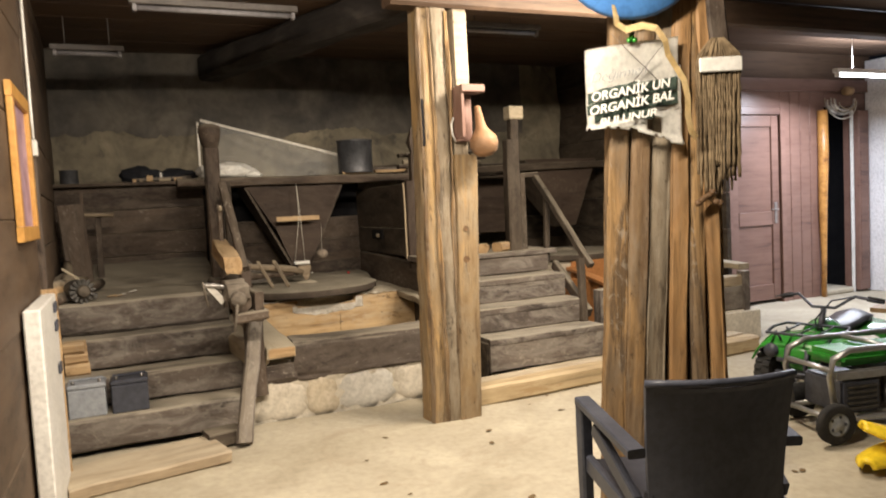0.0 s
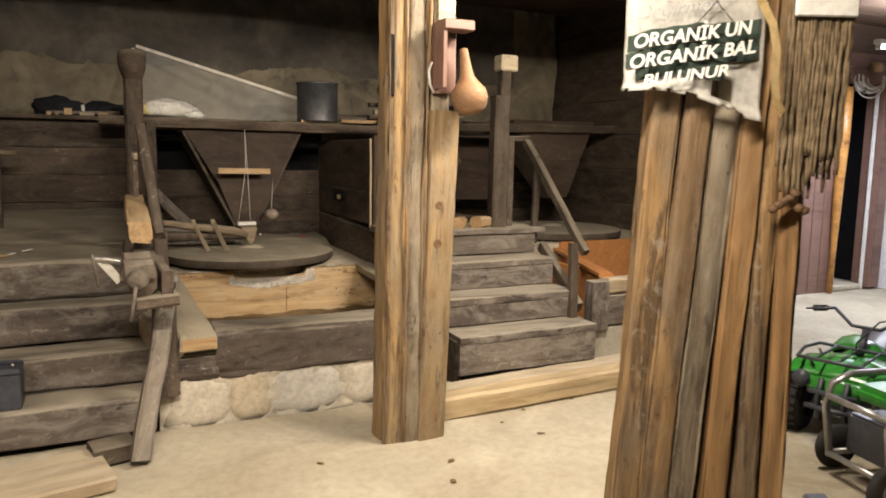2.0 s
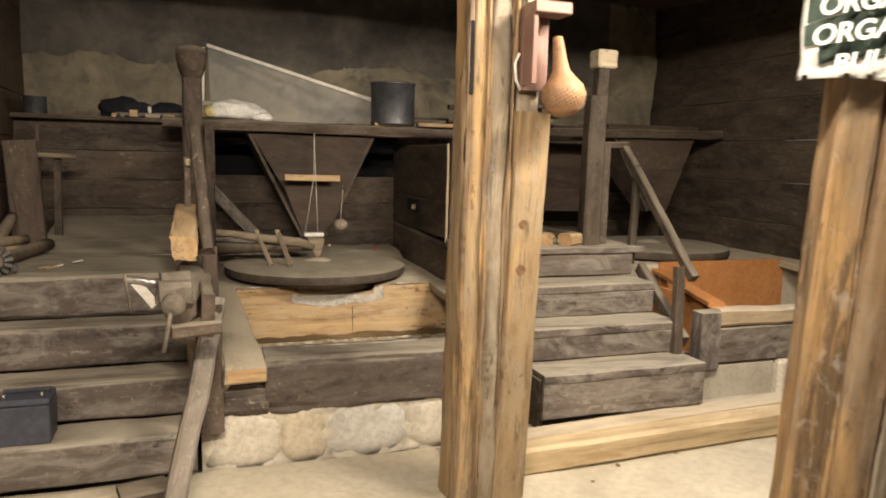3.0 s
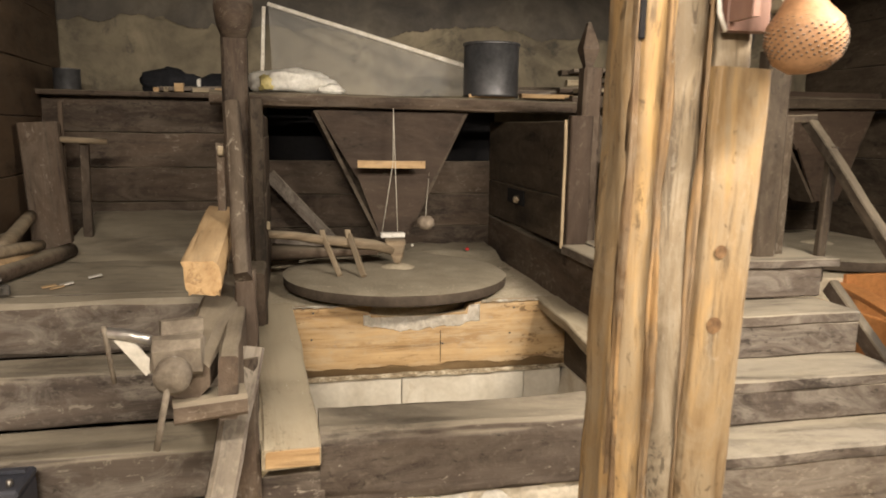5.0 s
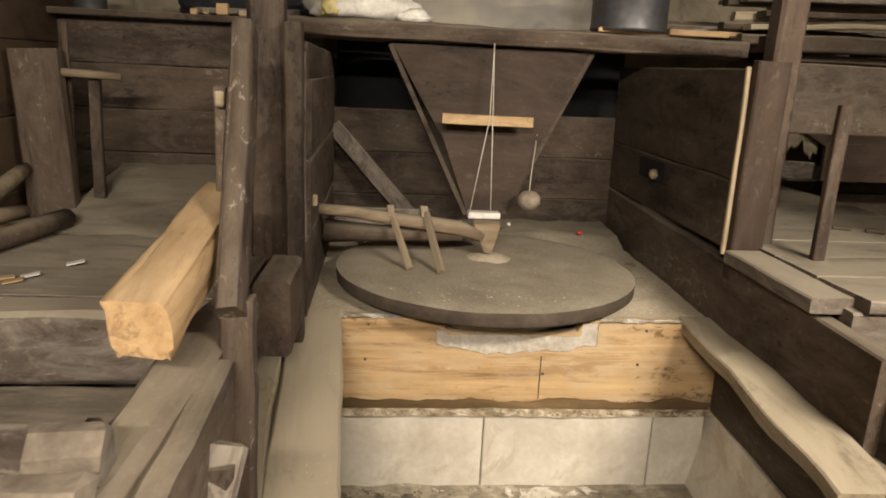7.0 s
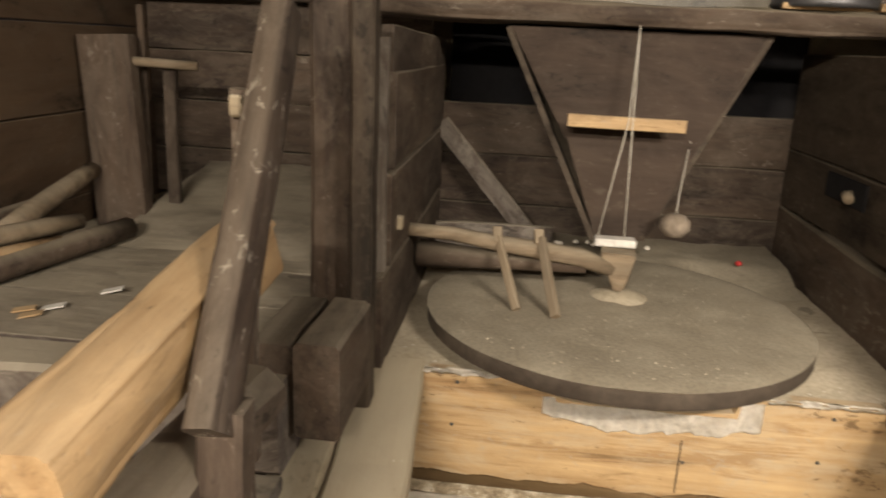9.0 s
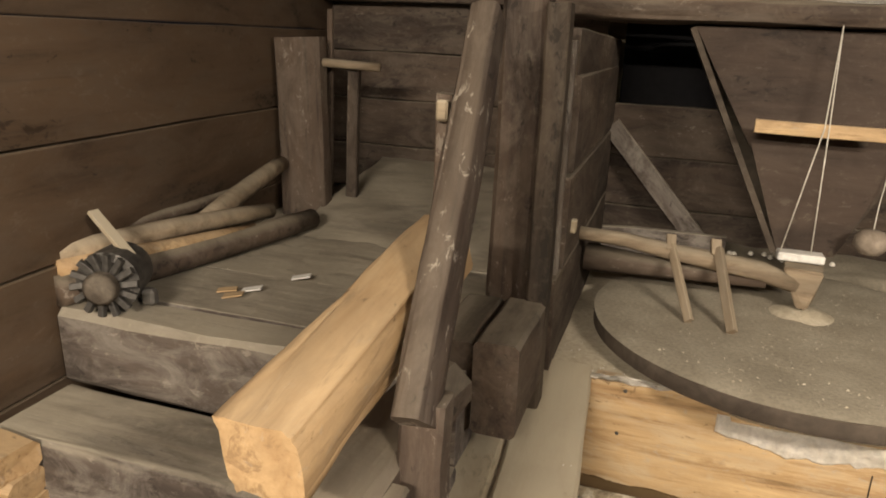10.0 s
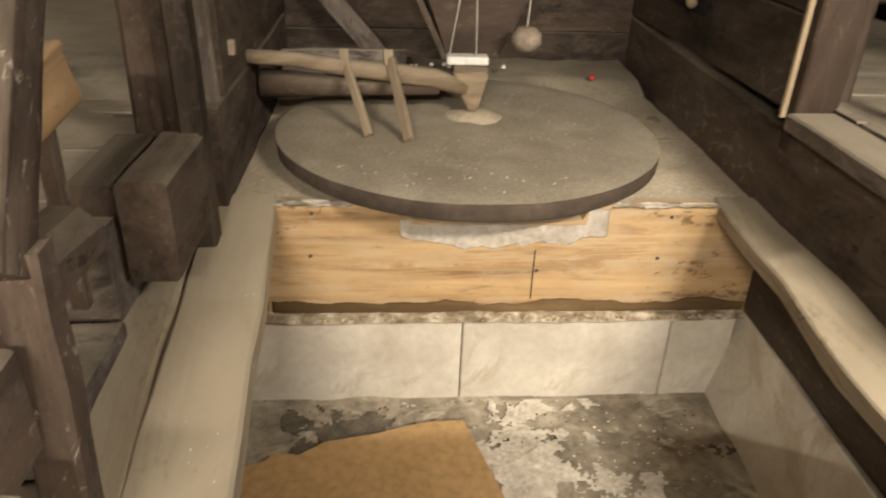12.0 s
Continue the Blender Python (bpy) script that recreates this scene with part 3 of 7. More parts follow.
structure(beam("ceiling_beam", (1.50, 7.9, 2.80), (2.45, 4.36, 2.66), 0.26, 0.24, M_LOG, wane=0.3, rough=0.02), "big dark hewn log under the ceiling", "beam")
structure(beam("ceiling_beam", (2.1, 4.42, 2.62), (8.7, 4.42, 2.62), 0.16, 0.2, M_CEIL), "brown beam carried by the post", "beam")
structure(beam("ceiling_beam", (2.4, 3.0, 2.66), (8.7, 3.0, 2.66), 0.16, 0.2, M_CEIL), "brown beam carried by the clad post", "beam")


def tube_lamp(at, length, lit, label):
    t = thing("tube_lamp", label, "lamp", at)
    x, y, z = at
    slab("housing", (x - length / 2, y - 0.03, z + 0.02), (x + length / 2, y + 0.03, z + 0.06), M_WHITE if lit else M_HOUSING, t)
    rod("tube", [(x - length / 2 + 0.03, y, z), (x + length / 2 - 0.03, y, z)], 0.016, M_TUBE if lit else M_TUBE_OFF, t, sides=10)
    for s in (-1, 1):
        slab("end_cap", (x + s * (length / 2 - 0.03) - 0.012, y - 0.022, z - 0.022), (x + s * (length / 2 - 0.03) + 0.012, y + 0.022, z + 0.02), M_WHITE if lit else M_TUBE_OFF, t)
    return t


for x, y, n, lab in ((1.22, 5.05, 1.0, "unlit white tube lamp hung from the dark ceiling"), (3.2, 5.15, 0.8, "unlit white tube lamp hung from the dark ceiling"), (0.45, 6.4, 0.5, "short unlit tube lamp in the dark corner")):
    t = tube_lamp((x, y, 2.60), n, False, lab)
    for s in (-0.15, 0.15):
        rod("hanger", [(x + s, y, 2.66), (x + s, y, ceiling_at(y) + 0.004)], 0.004, M_HOUSING, t, sides=6)
# last two rows and the next pair: unseen fixtures added for the assumed lamps
for x, y, z, n, lab in ((7.65, 5.3, 2.40, 1.2, "lit white tube lamp hung near the doors"), (1.15, 2.04, 2.62, 1.2, "added lit tube lamp over the entrance, out of view"), (3.35, 3.49, 2.62, 1.0, "added lit tube lamp under the ceiling, out of view")):
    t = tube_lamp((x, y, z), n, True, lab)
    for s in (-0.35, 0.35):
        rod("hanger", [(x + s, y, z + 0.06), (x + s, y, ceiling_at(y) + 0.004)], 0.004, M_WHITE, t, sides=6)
# unseen second tubes, added over the same two places
tube_lamp((1.15, 2.1, 2.68), 1.2, True, "added second tube lamp by the entrance, out of view")
tube_lamp((3.35, 3.55, 2.68), 1.2, True, "added second tube lamp over the floor, out of view")

# ---- the mill: pit, stone and bay ----
beam_front = thing("pit_sill", "old dark beam on pale rubble stones, front of the flour pit", "beam", (1.85, 5.0, 0))
hewn("sill_beam", (1.545, 5.12, 0.375), (2.62, 5.10, 0.375), 0.24, 0.26, M_SILL, beam_front, up=(0, 0, 1), n=110, ring=48, square=7.0, amp=0.016, groove=0.009)
hewn("sill_end", (1.24, 5.12, 0.322), (1.556, 5.12, 0.322), 0.235, 0.15, M_SILL, beam_front, "broken lower end of the sill", up=(0, 0, 1), n=40, ring=40, square=6.0, amp=0.016, groove=0.008)
x = 1.27
while x < 2.6:
    w = random.uniform(0.20, 0.44)
    SEED[0] += 1
    bm = bmesh.new()
    bmesh.ops.create_icosphere(bm, subdivisions=3, radius=1)
    for v in bm.verts:
        d = max(abs(v.co.x) ** 1, abs(v.co.y), abs(v.co.z))
        v.co = v.co.lerp(v.co / d, 0.80)
        v.co *= 1 + 0.10 * noise.noise(v.co * 1.6 + Vector((SEED[0], 0, 0)))
        v.co.x *= w / 2 * 0.99
        v.co.y *= 0.09
        v.co.z *= 0.132
    smooth(part("stone", bm, (M_STONE, M_STONE_B, M_STONE_C)[SEED[0] % 3], beam_front, "", placed(beam_front, Matrix.Translation((x + w / 2, 5.09, 0.115 + random.uniform(-0.01, 0.01))))))
    x += w * 0.95
slab("mortar", (1.26, 5.030, 0.0), (2.62, 5.2, 0.245), M_LIME, beam_front)
sheet("pointing", (1.26, 5.014, -0.01), (1.36, 0, 0), (0, 0, 0.265), 110, 24, 0.020, 9, M_LIME, beam_front, "pale lime pointing smeared over the stones")

structure(sheet("pit_floor", (1.24, 5.2, -0.05), (1.66, 0, 0), (0, 1.06, 0), 30, 22, 0.012, 5, M_PITFLOOR), "stained stone pit floor with scattered flour", "floor")
marble = thing("pit_lining", "white marble slabs lining the back of the pit", "slabs", (2.1, 6.24, -0.05))
for x0, x1 in ((1.30, 2.004), (2.008, 2.655), (2.659, 2.86)):
    slab("marble_slab", (x0, 6.225, -0.06), (x1, 6.26, 0.245), M_MARBLE, marble)
structure(beam("pit_side_wall", (2.83, 5.2, 0.085), (2.875, 6.26, 0.085), 0.06, 0.33, M_MARBLE, up=(0.22, 0, 1), rough=0.008, wane=0.02), "cement-rendered side of the flour pit", "wall")
structure(beam("pit_side_timber", (2.90, 5.2, 0.40), (2.915, 6.26, 0.40), 0.06, 0.32, M_DARK, rough=0.008), "dark timber above the pit's rendered side", "wall")
structure(beam("pit_side_wall", (1.305, 5.2, 0.150), (1.305, 6.22, 0.170), 0.10, 0.44, M_STEP, rough=0.01), "old timber side of the flour pit", "wall")

# the fresh plank, sawn out for the bed stone
def notched_plank():
    outline = [(1.43, 0.255), (2.90, 0.255), (2.88, 0.60), (2.70, 0.612), (2.36, 0.612), (2.355, 0.60), (2.34, 0.565), (2.2, 0.552), (2.02, 0.548), (1.90, 0.556), (1.845, 0.57), (1.86, 0.60), (1.845, 0.612), (1.43, 0.612)]
    o = Vector((1.50, 6.25, 0.255))
    bm = bmesh.new()
    front = [bm.verts.new((x - o.x, 0, z - o.z)) for x, z in outline]
    rear = [bm.verts.new((x - o.x, 0.05, z - o.z)) for x, z in outline]
    bm.faces.new(front)
    bm.faces.new(rear[::-1])
    for i in range(len(outline)):
        j = (i + 1) % len(outline)
        bm.faces.new((front[j], front[i], rear[i], rear[j]))
    bmesh.ops.recalc_face_normals(bm, faces=bm.faces)
    ob = part("pit_plank", bm, M_PLANK, None, "", Matrix.Translation(o))
    return tagged(ob, "fresh pine plank with a sawn notch below the millstone", "plank")


plank = notched_plank()
stain = sheet("damp_stain", (0, 0, 0), (1.44, 0, 0), (0, 0, 0.055), 160, 6, 0.001, 9, M_DAMP, plank, "dark damp band along the foot", thick=-0.001)
for v in stain.data.vertices:
    v.co.z *= 0.72 + 0.30 * noise.fractal((v.co.x * 5.0, 1.0, 2.0), 0.6, 2.3, 7)
    v.co.z = max(v.co.z, 0.002)
stain.matrix_basis = Matrix.Translation((-0.06, -0.003, 0.0))
for x, z in ((1.56, 0.45), (1.57, 0.585), (2.58, 0.44), (2.60, 0.575), (2.22, 0.40)):
    nail = lathe("nail", [(0, 0), (0.006, 0), (0.005, 0.003), (0, 0.004)], M_IRON, plank, "", Matrix.Translation((x, 6.2495, z)) @ pose(0, 0, 0, 90), sides=8, soft=False)
    nail.matrix_basis = Matrix.Translation((-1.50, -6.25, -0.255)) @ nail.matrix_basis
seam = slab("seam", (2.208, 6.2475, 0.30), (2.211, 6.249, 0.47), M_UNLIT, plank, "dark drying crack", bevel=0)
seam.matrix_basis = Matrix.Translation((-1.50, -6.25, -0.255)) @ seam.matrix_basis
caked = sheet("caked_flour", (1.815, 6.246, 0.488), (0.60, 0, 0), (0, 0, 0.064), 110, 16, 0.003, 30, M_FLOURWHITE, thick=0.002)
for v in caked.data.vertices:
    u, h = v.co.x / 0.60, v.co.z / 0.062
    v.co.z += (1 - h) * (0.030 * noise.fractal((u * 5, 3.0, 0), 1.0, 2.0, 4) - 0.004 + 0.03 * abs(2 * u - 1) ** 3)
    if u < 0.06 or u > 0.90:
        v.co.z += 0.05 * h * (1 if u > 0.9 else 0.3)
tagged(caked, "white caked flour smeared on the plank edge", "flour", kind="stuff")
line = sheet("flour_line", (1.42, 6.235, 0.614), (0.44, 0, 0), (0, 0.035, 0.002), 40, 3, 0.006, 25, M_FLOURWHITE, thick=0.004)
tagged(line, "white flour crust along the plank top", "flour", kind="stuff")
line = sheet("flour_line", (2.42, 6.235, 0.612), (0.42, 0, 0), (0, 0.03, 0.002), 40, 3, 0.006, 25, M_FLOURWHITE, thick=0.004)
tagged(line, "white flour crust along the plank top", "flour", kind="stuff")
ledge = sheet("plank_foot_flour", (1.40, 6.205, 0.247), (1.5, 0, 0), (0, 0.05, 0.012), 60, 4, 0.008, 14, M_CRUST)
tagged(ledge, "flour crust on the ledge under the plank", "flour", kind="stuff")

bed = sheet("flour_bed", (1.33, 6.26, 0.612), (1.52, 0, 0), (0, 1.36, 0.02), 50, 45, 0.010, 5, M_FLOUR)
tagged(bed, "pale flour-dusted bed around the millstone", "flour bed", kind="stuff")
heap = sheet("flour_back", (1.52, 6.80, 0.690), (1.29, 0, 0), (0, 0.82, 0.012), 50, 30, 0.010, 6, M_MILL)
for v in heap.data.vertices:
    x, y = v.co.x + 1.52, v.co.y + 6.80
    d = math.hypot(x - 2.04, y - 6.67)
    if d > 0.60:
        v.co.z -= 0.075 * min(1, (d - 0.60) / 0.10) * max(0.0, min(1.0, (7.32 - y) / 0.22))
tagged(heap, "grey meal dust heaped behind the millstone", "flour", kind="stuff")


def millstone(cx, cy, z, r, name, label):
    ob = thing(name, label, "millstone", (cx, cy, z))
    m = Matrix.Translation((cx, cy, z))
    bedstone = lathe("bed_stone", [(0, -0.16), (r * 0.80, -0.16), (r * 0.82, -0.115), (r * 0.815, -0.11), (r * 0.835, -0.106), (r * 0.84, -0.078), (0, -0.07)], M_FLOUR, ob, "flour-covered lower stone", m @ Matrix.Translation((0, 0.075, 0)), sides=72)
    # rim coloured far darker than the upper face
    runner = lathe("edge", [(r * 0.985, -0.062), (r, -0.054), (r * 1.003, -0.008)], M_MILLSIDE, ob, "rim coloured darker than the top", m, sides=96)
    bm = bmesh.new()
    rings, sides = [], 96
    for k in range(0, 15):
        rr = r * 1.003 * (k / 14)
        if k == 0:
            rings.append([bm.verts.new((0, 0, 0.004))])
            continue
        rings.append([bm.verts.new((rr * math.cos(2 * math.pi * j / sides), rr * math.sin(2 * math.pi * j / sides),
                     (-0.008 if k == 14 else 0.0) + 0.004 * noise.noise((rr * 9 * math.cos(2 * math.pi * j / sides), rr * 9 * math.sin(2 * math.pi * j / sides), 4)))) for j in range(sides)])
    for j in range(sides):
        bm.faces.new((rings[0][0], rings[1][j], rings[1][(j + 1) % sides]))
    for r0, r1 in zip(rings[1:], rings[2:]):
        for j in range(sides):
            k = (j + 1) % sides
            bm.faces.new((r0[j], r1[j], r1[k], r0[k]))
    smooth(part("top", bm, M_MILL, ob, "grey meal-dusted upper face", placed(ob, m)))
    lathe("feed_cone", [(0.10, -0.002), (0.07, 0.008), (0.04, 0.016), (0.015, 0.018), (0, 0.018)], M_FLOUR, ob, "", Matrix.Translation((cx + 0.03, cy + 0.10, z)), sides=20)
    return ob


millstone(2.04, 6.675, 0.705, 0.612, "millstone", "round grey millstone dusted with meal")

# boards lying on the rims of the pit
b = beam("rim_board", (1.456, 4.94, 0.458), (1.382, 6.30, 0.590), 0.182, 0.072, M_PALE, rough=0.009, wane=0.08, n=14)
tagged(b, "flour-dusted plank lying along the pit rim", "plank")
slab("fresh_end", (1.362, 4.934, 0.430), (1.530, 4.942, 0.490), M_PINE, b)
bpy.data.objects["fresh_end"].matrix_basis = along((1.456, 4.94, 0.458), (1.382, 6.30, 0.590)).inverted() @ Matrix.Translation((1.455, 4.937, 0.458))
b = beam("rim_board", (2.822, 6.30, 0.592), (2.752, 5.18, 0.565), 0.180, 0.05, M_PALE, rough=0.014, wane=0.10, n=14)
tagged(b, "pale warped plank along the pit rim, bark edge", "plank")
b = beam("rim_log", (1.318, 5.0, 0.432), (1.232, 6.05, 0.520), 0.150, 0.14, M_PALE, rough=0.016, wane=0.25, n=14)
tagged(b, "rough dusty waney beam beside the pit", "beam")

# side boards of the bay
bay_r = thing("bay_side", "dark board partition beside the millstone", "partition", (2.85, 6.8, 0.6))
beam("low_board", (2.87, 7.62, 0.76), (2.89, 5.38, 0.70), 0.06, 0.27, M_OLD, bay_r, "thick dusty lower board")
block("board", (2.84, 6.235, 0.905), (2.88, 7.62, 1.145), M_DARK, bay_r)
block("board", (2.838, 6.235, 1.150), (2.878, 7.62, 1.535), M_DARK, bay_r)
block("edge_strip", (2.828, 6.218, 0.885), (2.844, 6.233, 1.54), M_FLOORBOARD, bay_r, "pale worn front edge")
# hole not cut: its unlit inside is a near-black plate
slab("peg_hole", (2.832, 6.84, 1.035), (2.842, 7.16, 1.125), M_UNLIT, bay_r, "black plate standing for a cut hole")
rod("wooden_peg", [(2.85, 6.95, 1.075), (2.812, 6.93, 1.075), (2.80, 6.88, 1.07)], 0.018, M_STICK, bay_r)
block("upright", (2.848, 6.185, 0.80), (2.965, 6.232, 1.56), M_HOPPER, bay_r, "dark brown upright plank")

p2 = thing("spear_post", "dark post with a carved spear-shaped head", "post", (2.98, 6.25, 0.88))
block("shaft", (2.93, 6.24, 0.60), (3.03, 6.33, 1.80), M_OLD, p2)
lathe("head", [(0, -0.03), (0.026, -0.03), (0.030, 0.0), (0.060, 0.075), (0.056, 0.095), (0.030, 0.160), (0.012, 0.205), (0, 0.21)], M_OLD, p2, "carved spear-shaped head", Matrix.Translation((2.962, 6.28, 1.815)) @ pose(0, 0, 0, 0, -2, 45), sides=4, soft=False)

bay_l = thing("bay_side", "old board partition between stairs and millstone", "partition", (1.34, 6.5, 0.6))
beam("board", (1.335, 6.22, 0.75), (1.335, 7.55, 0.75), 0.035, 0.28, M_OLD, bay_l)
beam("board", (1.34, 6.30, 1.03), (1.335, 7.55, 1.03), 0.035, 0.26, M_OLD, bay_l)
beam("board", (1.34, 6.34, 1.30), (1.335, 7.55, 1.30), 0.035, 0.26, M_OLD, bay_l)
beam("board", (1.325, 6.36, 1.49), (1.335, 7.55, 1.47), 0.035, 0.13, M_OLD, bay_l)
block("end_strip", (1.30, 6.27, 0.72), (1.345, 6.31, 1.52), M_STEP, bay_l)
slab("wedge", (1.352, 6.40, 0.98), (1.372, 6.43, 1.02), M_PALE, bay_l)

lp = thing("capped_post", "dark square post with a round wooden cap", "post", (1.25, 6.15, 0.62))
block("shaft", (1.19, 6.08, 0.60), (1.30, 6.19, 1.86), M_OLD, lp)
lathe("cap", [(0, -0.02), (0.045, -0.02), (0.075, 0.06), (0.085, 0.13), (0.08, 0.17), (0.03, 0.185), (0, 0.186)], M_OLD, lp, "rounded dusty cap", Matrix.Translation((1.245, 6.14, 1.86)), sides=18)
block("second_post", (1.305, 6.02, 0.60), (1.36, 6.09, 1.60), M_DARK, lp)

# slanting rail, its foot post, the square beam and blocks
r = hewn("slanting_plank", (1.305, 5.22, 0.98), (1.258, 5.705, 1.558), 0.055, 0.080, M_WORN, up=(0, 1, 0.2), n=30, square=5.0, amp=0.007, groove=0.003)
tagged(r, "dark worn plank slanting up to the post", "plank")
r = beam("foot_post", (1.315, 5.20, 0.30), (1.31, 5.27, 1.00), 0.07, 0.06, M_WORN, up=(0, 1, 0), rough=0.008)
tagged(r, "dark upright carrying the slanting plank", "post")
r = hewn("square_beam", (1.202, 4.985, 1.033), (1.204, 5.66, 1.122), 0.104, 0.110, M_PINE, up=(0, 0, 1), n=44, square=7.0, amp=0.013, groove=0.004)
tagged(r, "squared yellow pine beam, sawn end showing rings", "beam")
r = thing("support_block", "dark dusty wooden blocks stacked beside the pit", "block", (1.32, 5.8, 0.6))
block("block", (1.258, 5.73, 0.675), (1.360, 6.03, 0.895), M_OLD, r)
block("block", (1.145, 5.75, 0.66), (1.253, 6.05, 0.88), M_OLD, r)
block("foot", (1.12, 5.80, 0.22), (1.20, 6.10, 0.66), M_DARK, r)
r = beam("brace_post", (1.215, 5.60, 0.70), (1.215, 5.60, 1.42), 0.03, 0.03, M_OLD, up=(0, 1, 0))
tagged(r, "thin dark upright lath", "lath")
slab("white_tag", (1.208, 5.56, 1.375), (1.230, 5.58, 1.412), M_PALE)
tagged(bpy.data.objects["white_tag"], "small white block nailed to the plank", "tag")
r = beam("strut", (1.145, 4.615, 0.02), (1.33, 5.02, 0.80), 0.085, 0.07, M_STEP, up=(0, 1, 0.3), rough=0.012, wane=0.25)
tagged(r, "grey weathered strut leaning from the floor", "strut")

# back of the bay
rear = board_wall("bay_back", (1.34, 7.64), (2.86, 7.64), 0.60, 1.27, 3, M_OLD, "old horizontal boards behind the millstone")
# shade behind the hopper put in as a near-black sheet
structure(slab("bay_recess_shade", (1.34, 7.90, 0.6), (2.95, 7.93, 1.62), M_UNLIT), "near-black sheet standing for the unlit recess behind the hopper", "wall")
b = beam("slanting_board", (1.350, 7.50, 1.185), (1.795, 7.38, 0.705), 0.02, 0.08, M_STEP, up=(0.5, 0, 1))
tagged(b, "grey board leaning behind the hopper", "board")

# shelf across the bay
shelf = hewn("shelf_beam", (1.05, 7.10, 1.640), (3.20, 7.08, 1.625), 0.22, 0.075, M_OLD, up=(0, 0, 1), n=70, square=6.0, amp=0.012, groove=0.005)
tagged(shelf, "thick dark weathered shelf plank over the hopper", "shelf")
shelf2 = beam("shelf_board", (-0.02, 7.62, 1.665), (3.4, 7.70, 1.665), 0.55, 0.03, M_OLD, rough=0.004)
tagged(shelf2, "dusty rear shelf board along the plaster wall", "shelf")

# hopper
def hopper(cx, name):
    h = thing(name, "dark wooden hopper tapering to the stone", "hopper", (cx, 7.2, 0.86))
    def panel(pn, quad, mat, thick=0.02):
        bm = bmesh.new()
        o = Vector(quad[0])
        vs = [bm.verts.new(Vector(q) - o) for q in quad]
        bm.faces.new(vs)
        bmesh.ops.recalc_face_normals(bm, faces=bm.faces)
        bmesh.ops.solidify(bm, geom=bm.faces[:], thickness=thick)
        bmesh.ops.recalc_face_normals(bm, faces=bm.faces)
        part(pn, bm, mat, h, "", placed(h, Matrix.Translation(o)))
    t, mz, bz = 1.585, 1.205, 0.86
    fy0, fym, fy1 = 7.06, 7.0, 6.95
    panel("front_board", ((cx - 0.455, fy0, t), (cx + 0.45, fy0, t), (cx + 0.235, fym, mz), (cx - 0.235, fym, mz)), M_HOPPER)
    panel("front_board", ((cx - 0.232, fym - 0.012, mz + 0.01), (cx + 0.232, fym - 0.012, mz + 0.01), (cx + 0.075, fy1, bz), (cx - 0.10, fy1, bz)), M_HOPPER)
    panel("side_board", ((cx - 0.455, fy0, t), (cx - 0.10, fy1, bz), (cx - 0.10, 7.15, bz), (cx - 0.455, 7.6, t)), M_DARK)
    panel("side_board", ((cx + 0.45, fy0, t), (cx + 0.075, fy1, bz), (cx + 0.075, 7.15, bz), (cx + 0.45, 7.6, t)), M_DARK)
    panel("back_board", ((cx - 0.455, 7.6, t), (cx + 0.45, 7.6, t), (cx + 0.075, 7.15, bz), (cx - 0.10, 7.15, bz)), M_DARK)
    return h


hopper(2.09, "hopper")

# ---- left stairs and platform ----
left = thing("left_stairs", "dusty old plank stairs up to the platform", "stairs", (0.7, 4.9, 0))
for k, (y, z, yb) in enumerate(((4.92, 0.22, 5.20), (5.19, 0.40, 5.47), (5.45, 0.60, 5.70))):
    z0 = (0.035, 0.222, 0.402)[k]
    hewn("step", (0.18, (y + yb) / 2, (z + z0) / 2), (1.24, (y + yb) / 2, (z + z0) / 2), yb - y, z - z0, M_STEP, left, up=(0, 0, 1), n=70, ring=40, square=11.0, amp=0.008, groove=0.003)
plat = thing("platform", "dusty wooden platform of wide boards", "platform", (0.7, 6.4, 0.8))
beam("edge_beam", (0.17, 5.755, 0.705), (1.24, 5.755, 0.705), 0.15, 0.21, M_STEP, plat, rough=0.008)
for i in range(6):
    y = 5.83 + i * 0.30
    beam("board", (0.10, y + 0.15, 0.795), (1.30, y + 0.15, 0.795), 0.292, 0.03, M_STEP, plat, rough=0.004, wane=0.05)
board_wall("platform_back", (-0.02, 7.48), (1.30, 7.48), 0.81, 1.65, 4, M_OLD, "old horizontal boards behind the platform", thick=0.04)
sheet("meal_heap", (0.33, 6.55, 0.812), (0.95, 0, 0), (0, 0.89, 0.155), 30, 26, 0.012, 5, M_STEP)
tagged(bpy.data.objects["meal_heap"], "pale meal dust swept on the platform", "dust", kind="stuff")
sheet("platform_dust", (0.11, 5.85, 0.8095), (1.13, 0, 0), (0, 1.60, 0), 60, 80, 0.006, 4, M_STEP)
tagged(bpy.data.objects["platform_dust"], "grey dust lying over the platform boards", "dust", kind="stuff")
pb = thing("back_post", "flat dark upright plank with a wooden peg", "post", (0.22, 6.88, 0.81))
beam("plank", (0.255, 6.85, 0.81), (0.215, 6.88, 1.49), 0.19, 0.07, M_OLD, pb, up=(0, 1, 0))
rod("peg", [(0.30, 6.88, 1.405), (0.53, 6.92, 1.395)], 0.017, M_STICK, pb, "pale turned peg")
beam("lath", (0.40, 6.95, 0.81), (0.412, 6.95, 1.40), 0.046, 0.03, M_OLD, pb, up=(0, 1, 0))
beam("lath", (0.295, 6.97, 0.85), (0.30, 6.97, 1.60), 0.022, 0.02, M_OLD, pb, up=(0, 1, 0))

sill = thing("floor_sill", "worn pale timber lying on the floor before the stairs", "timber", (0.6, 4.45, 0))
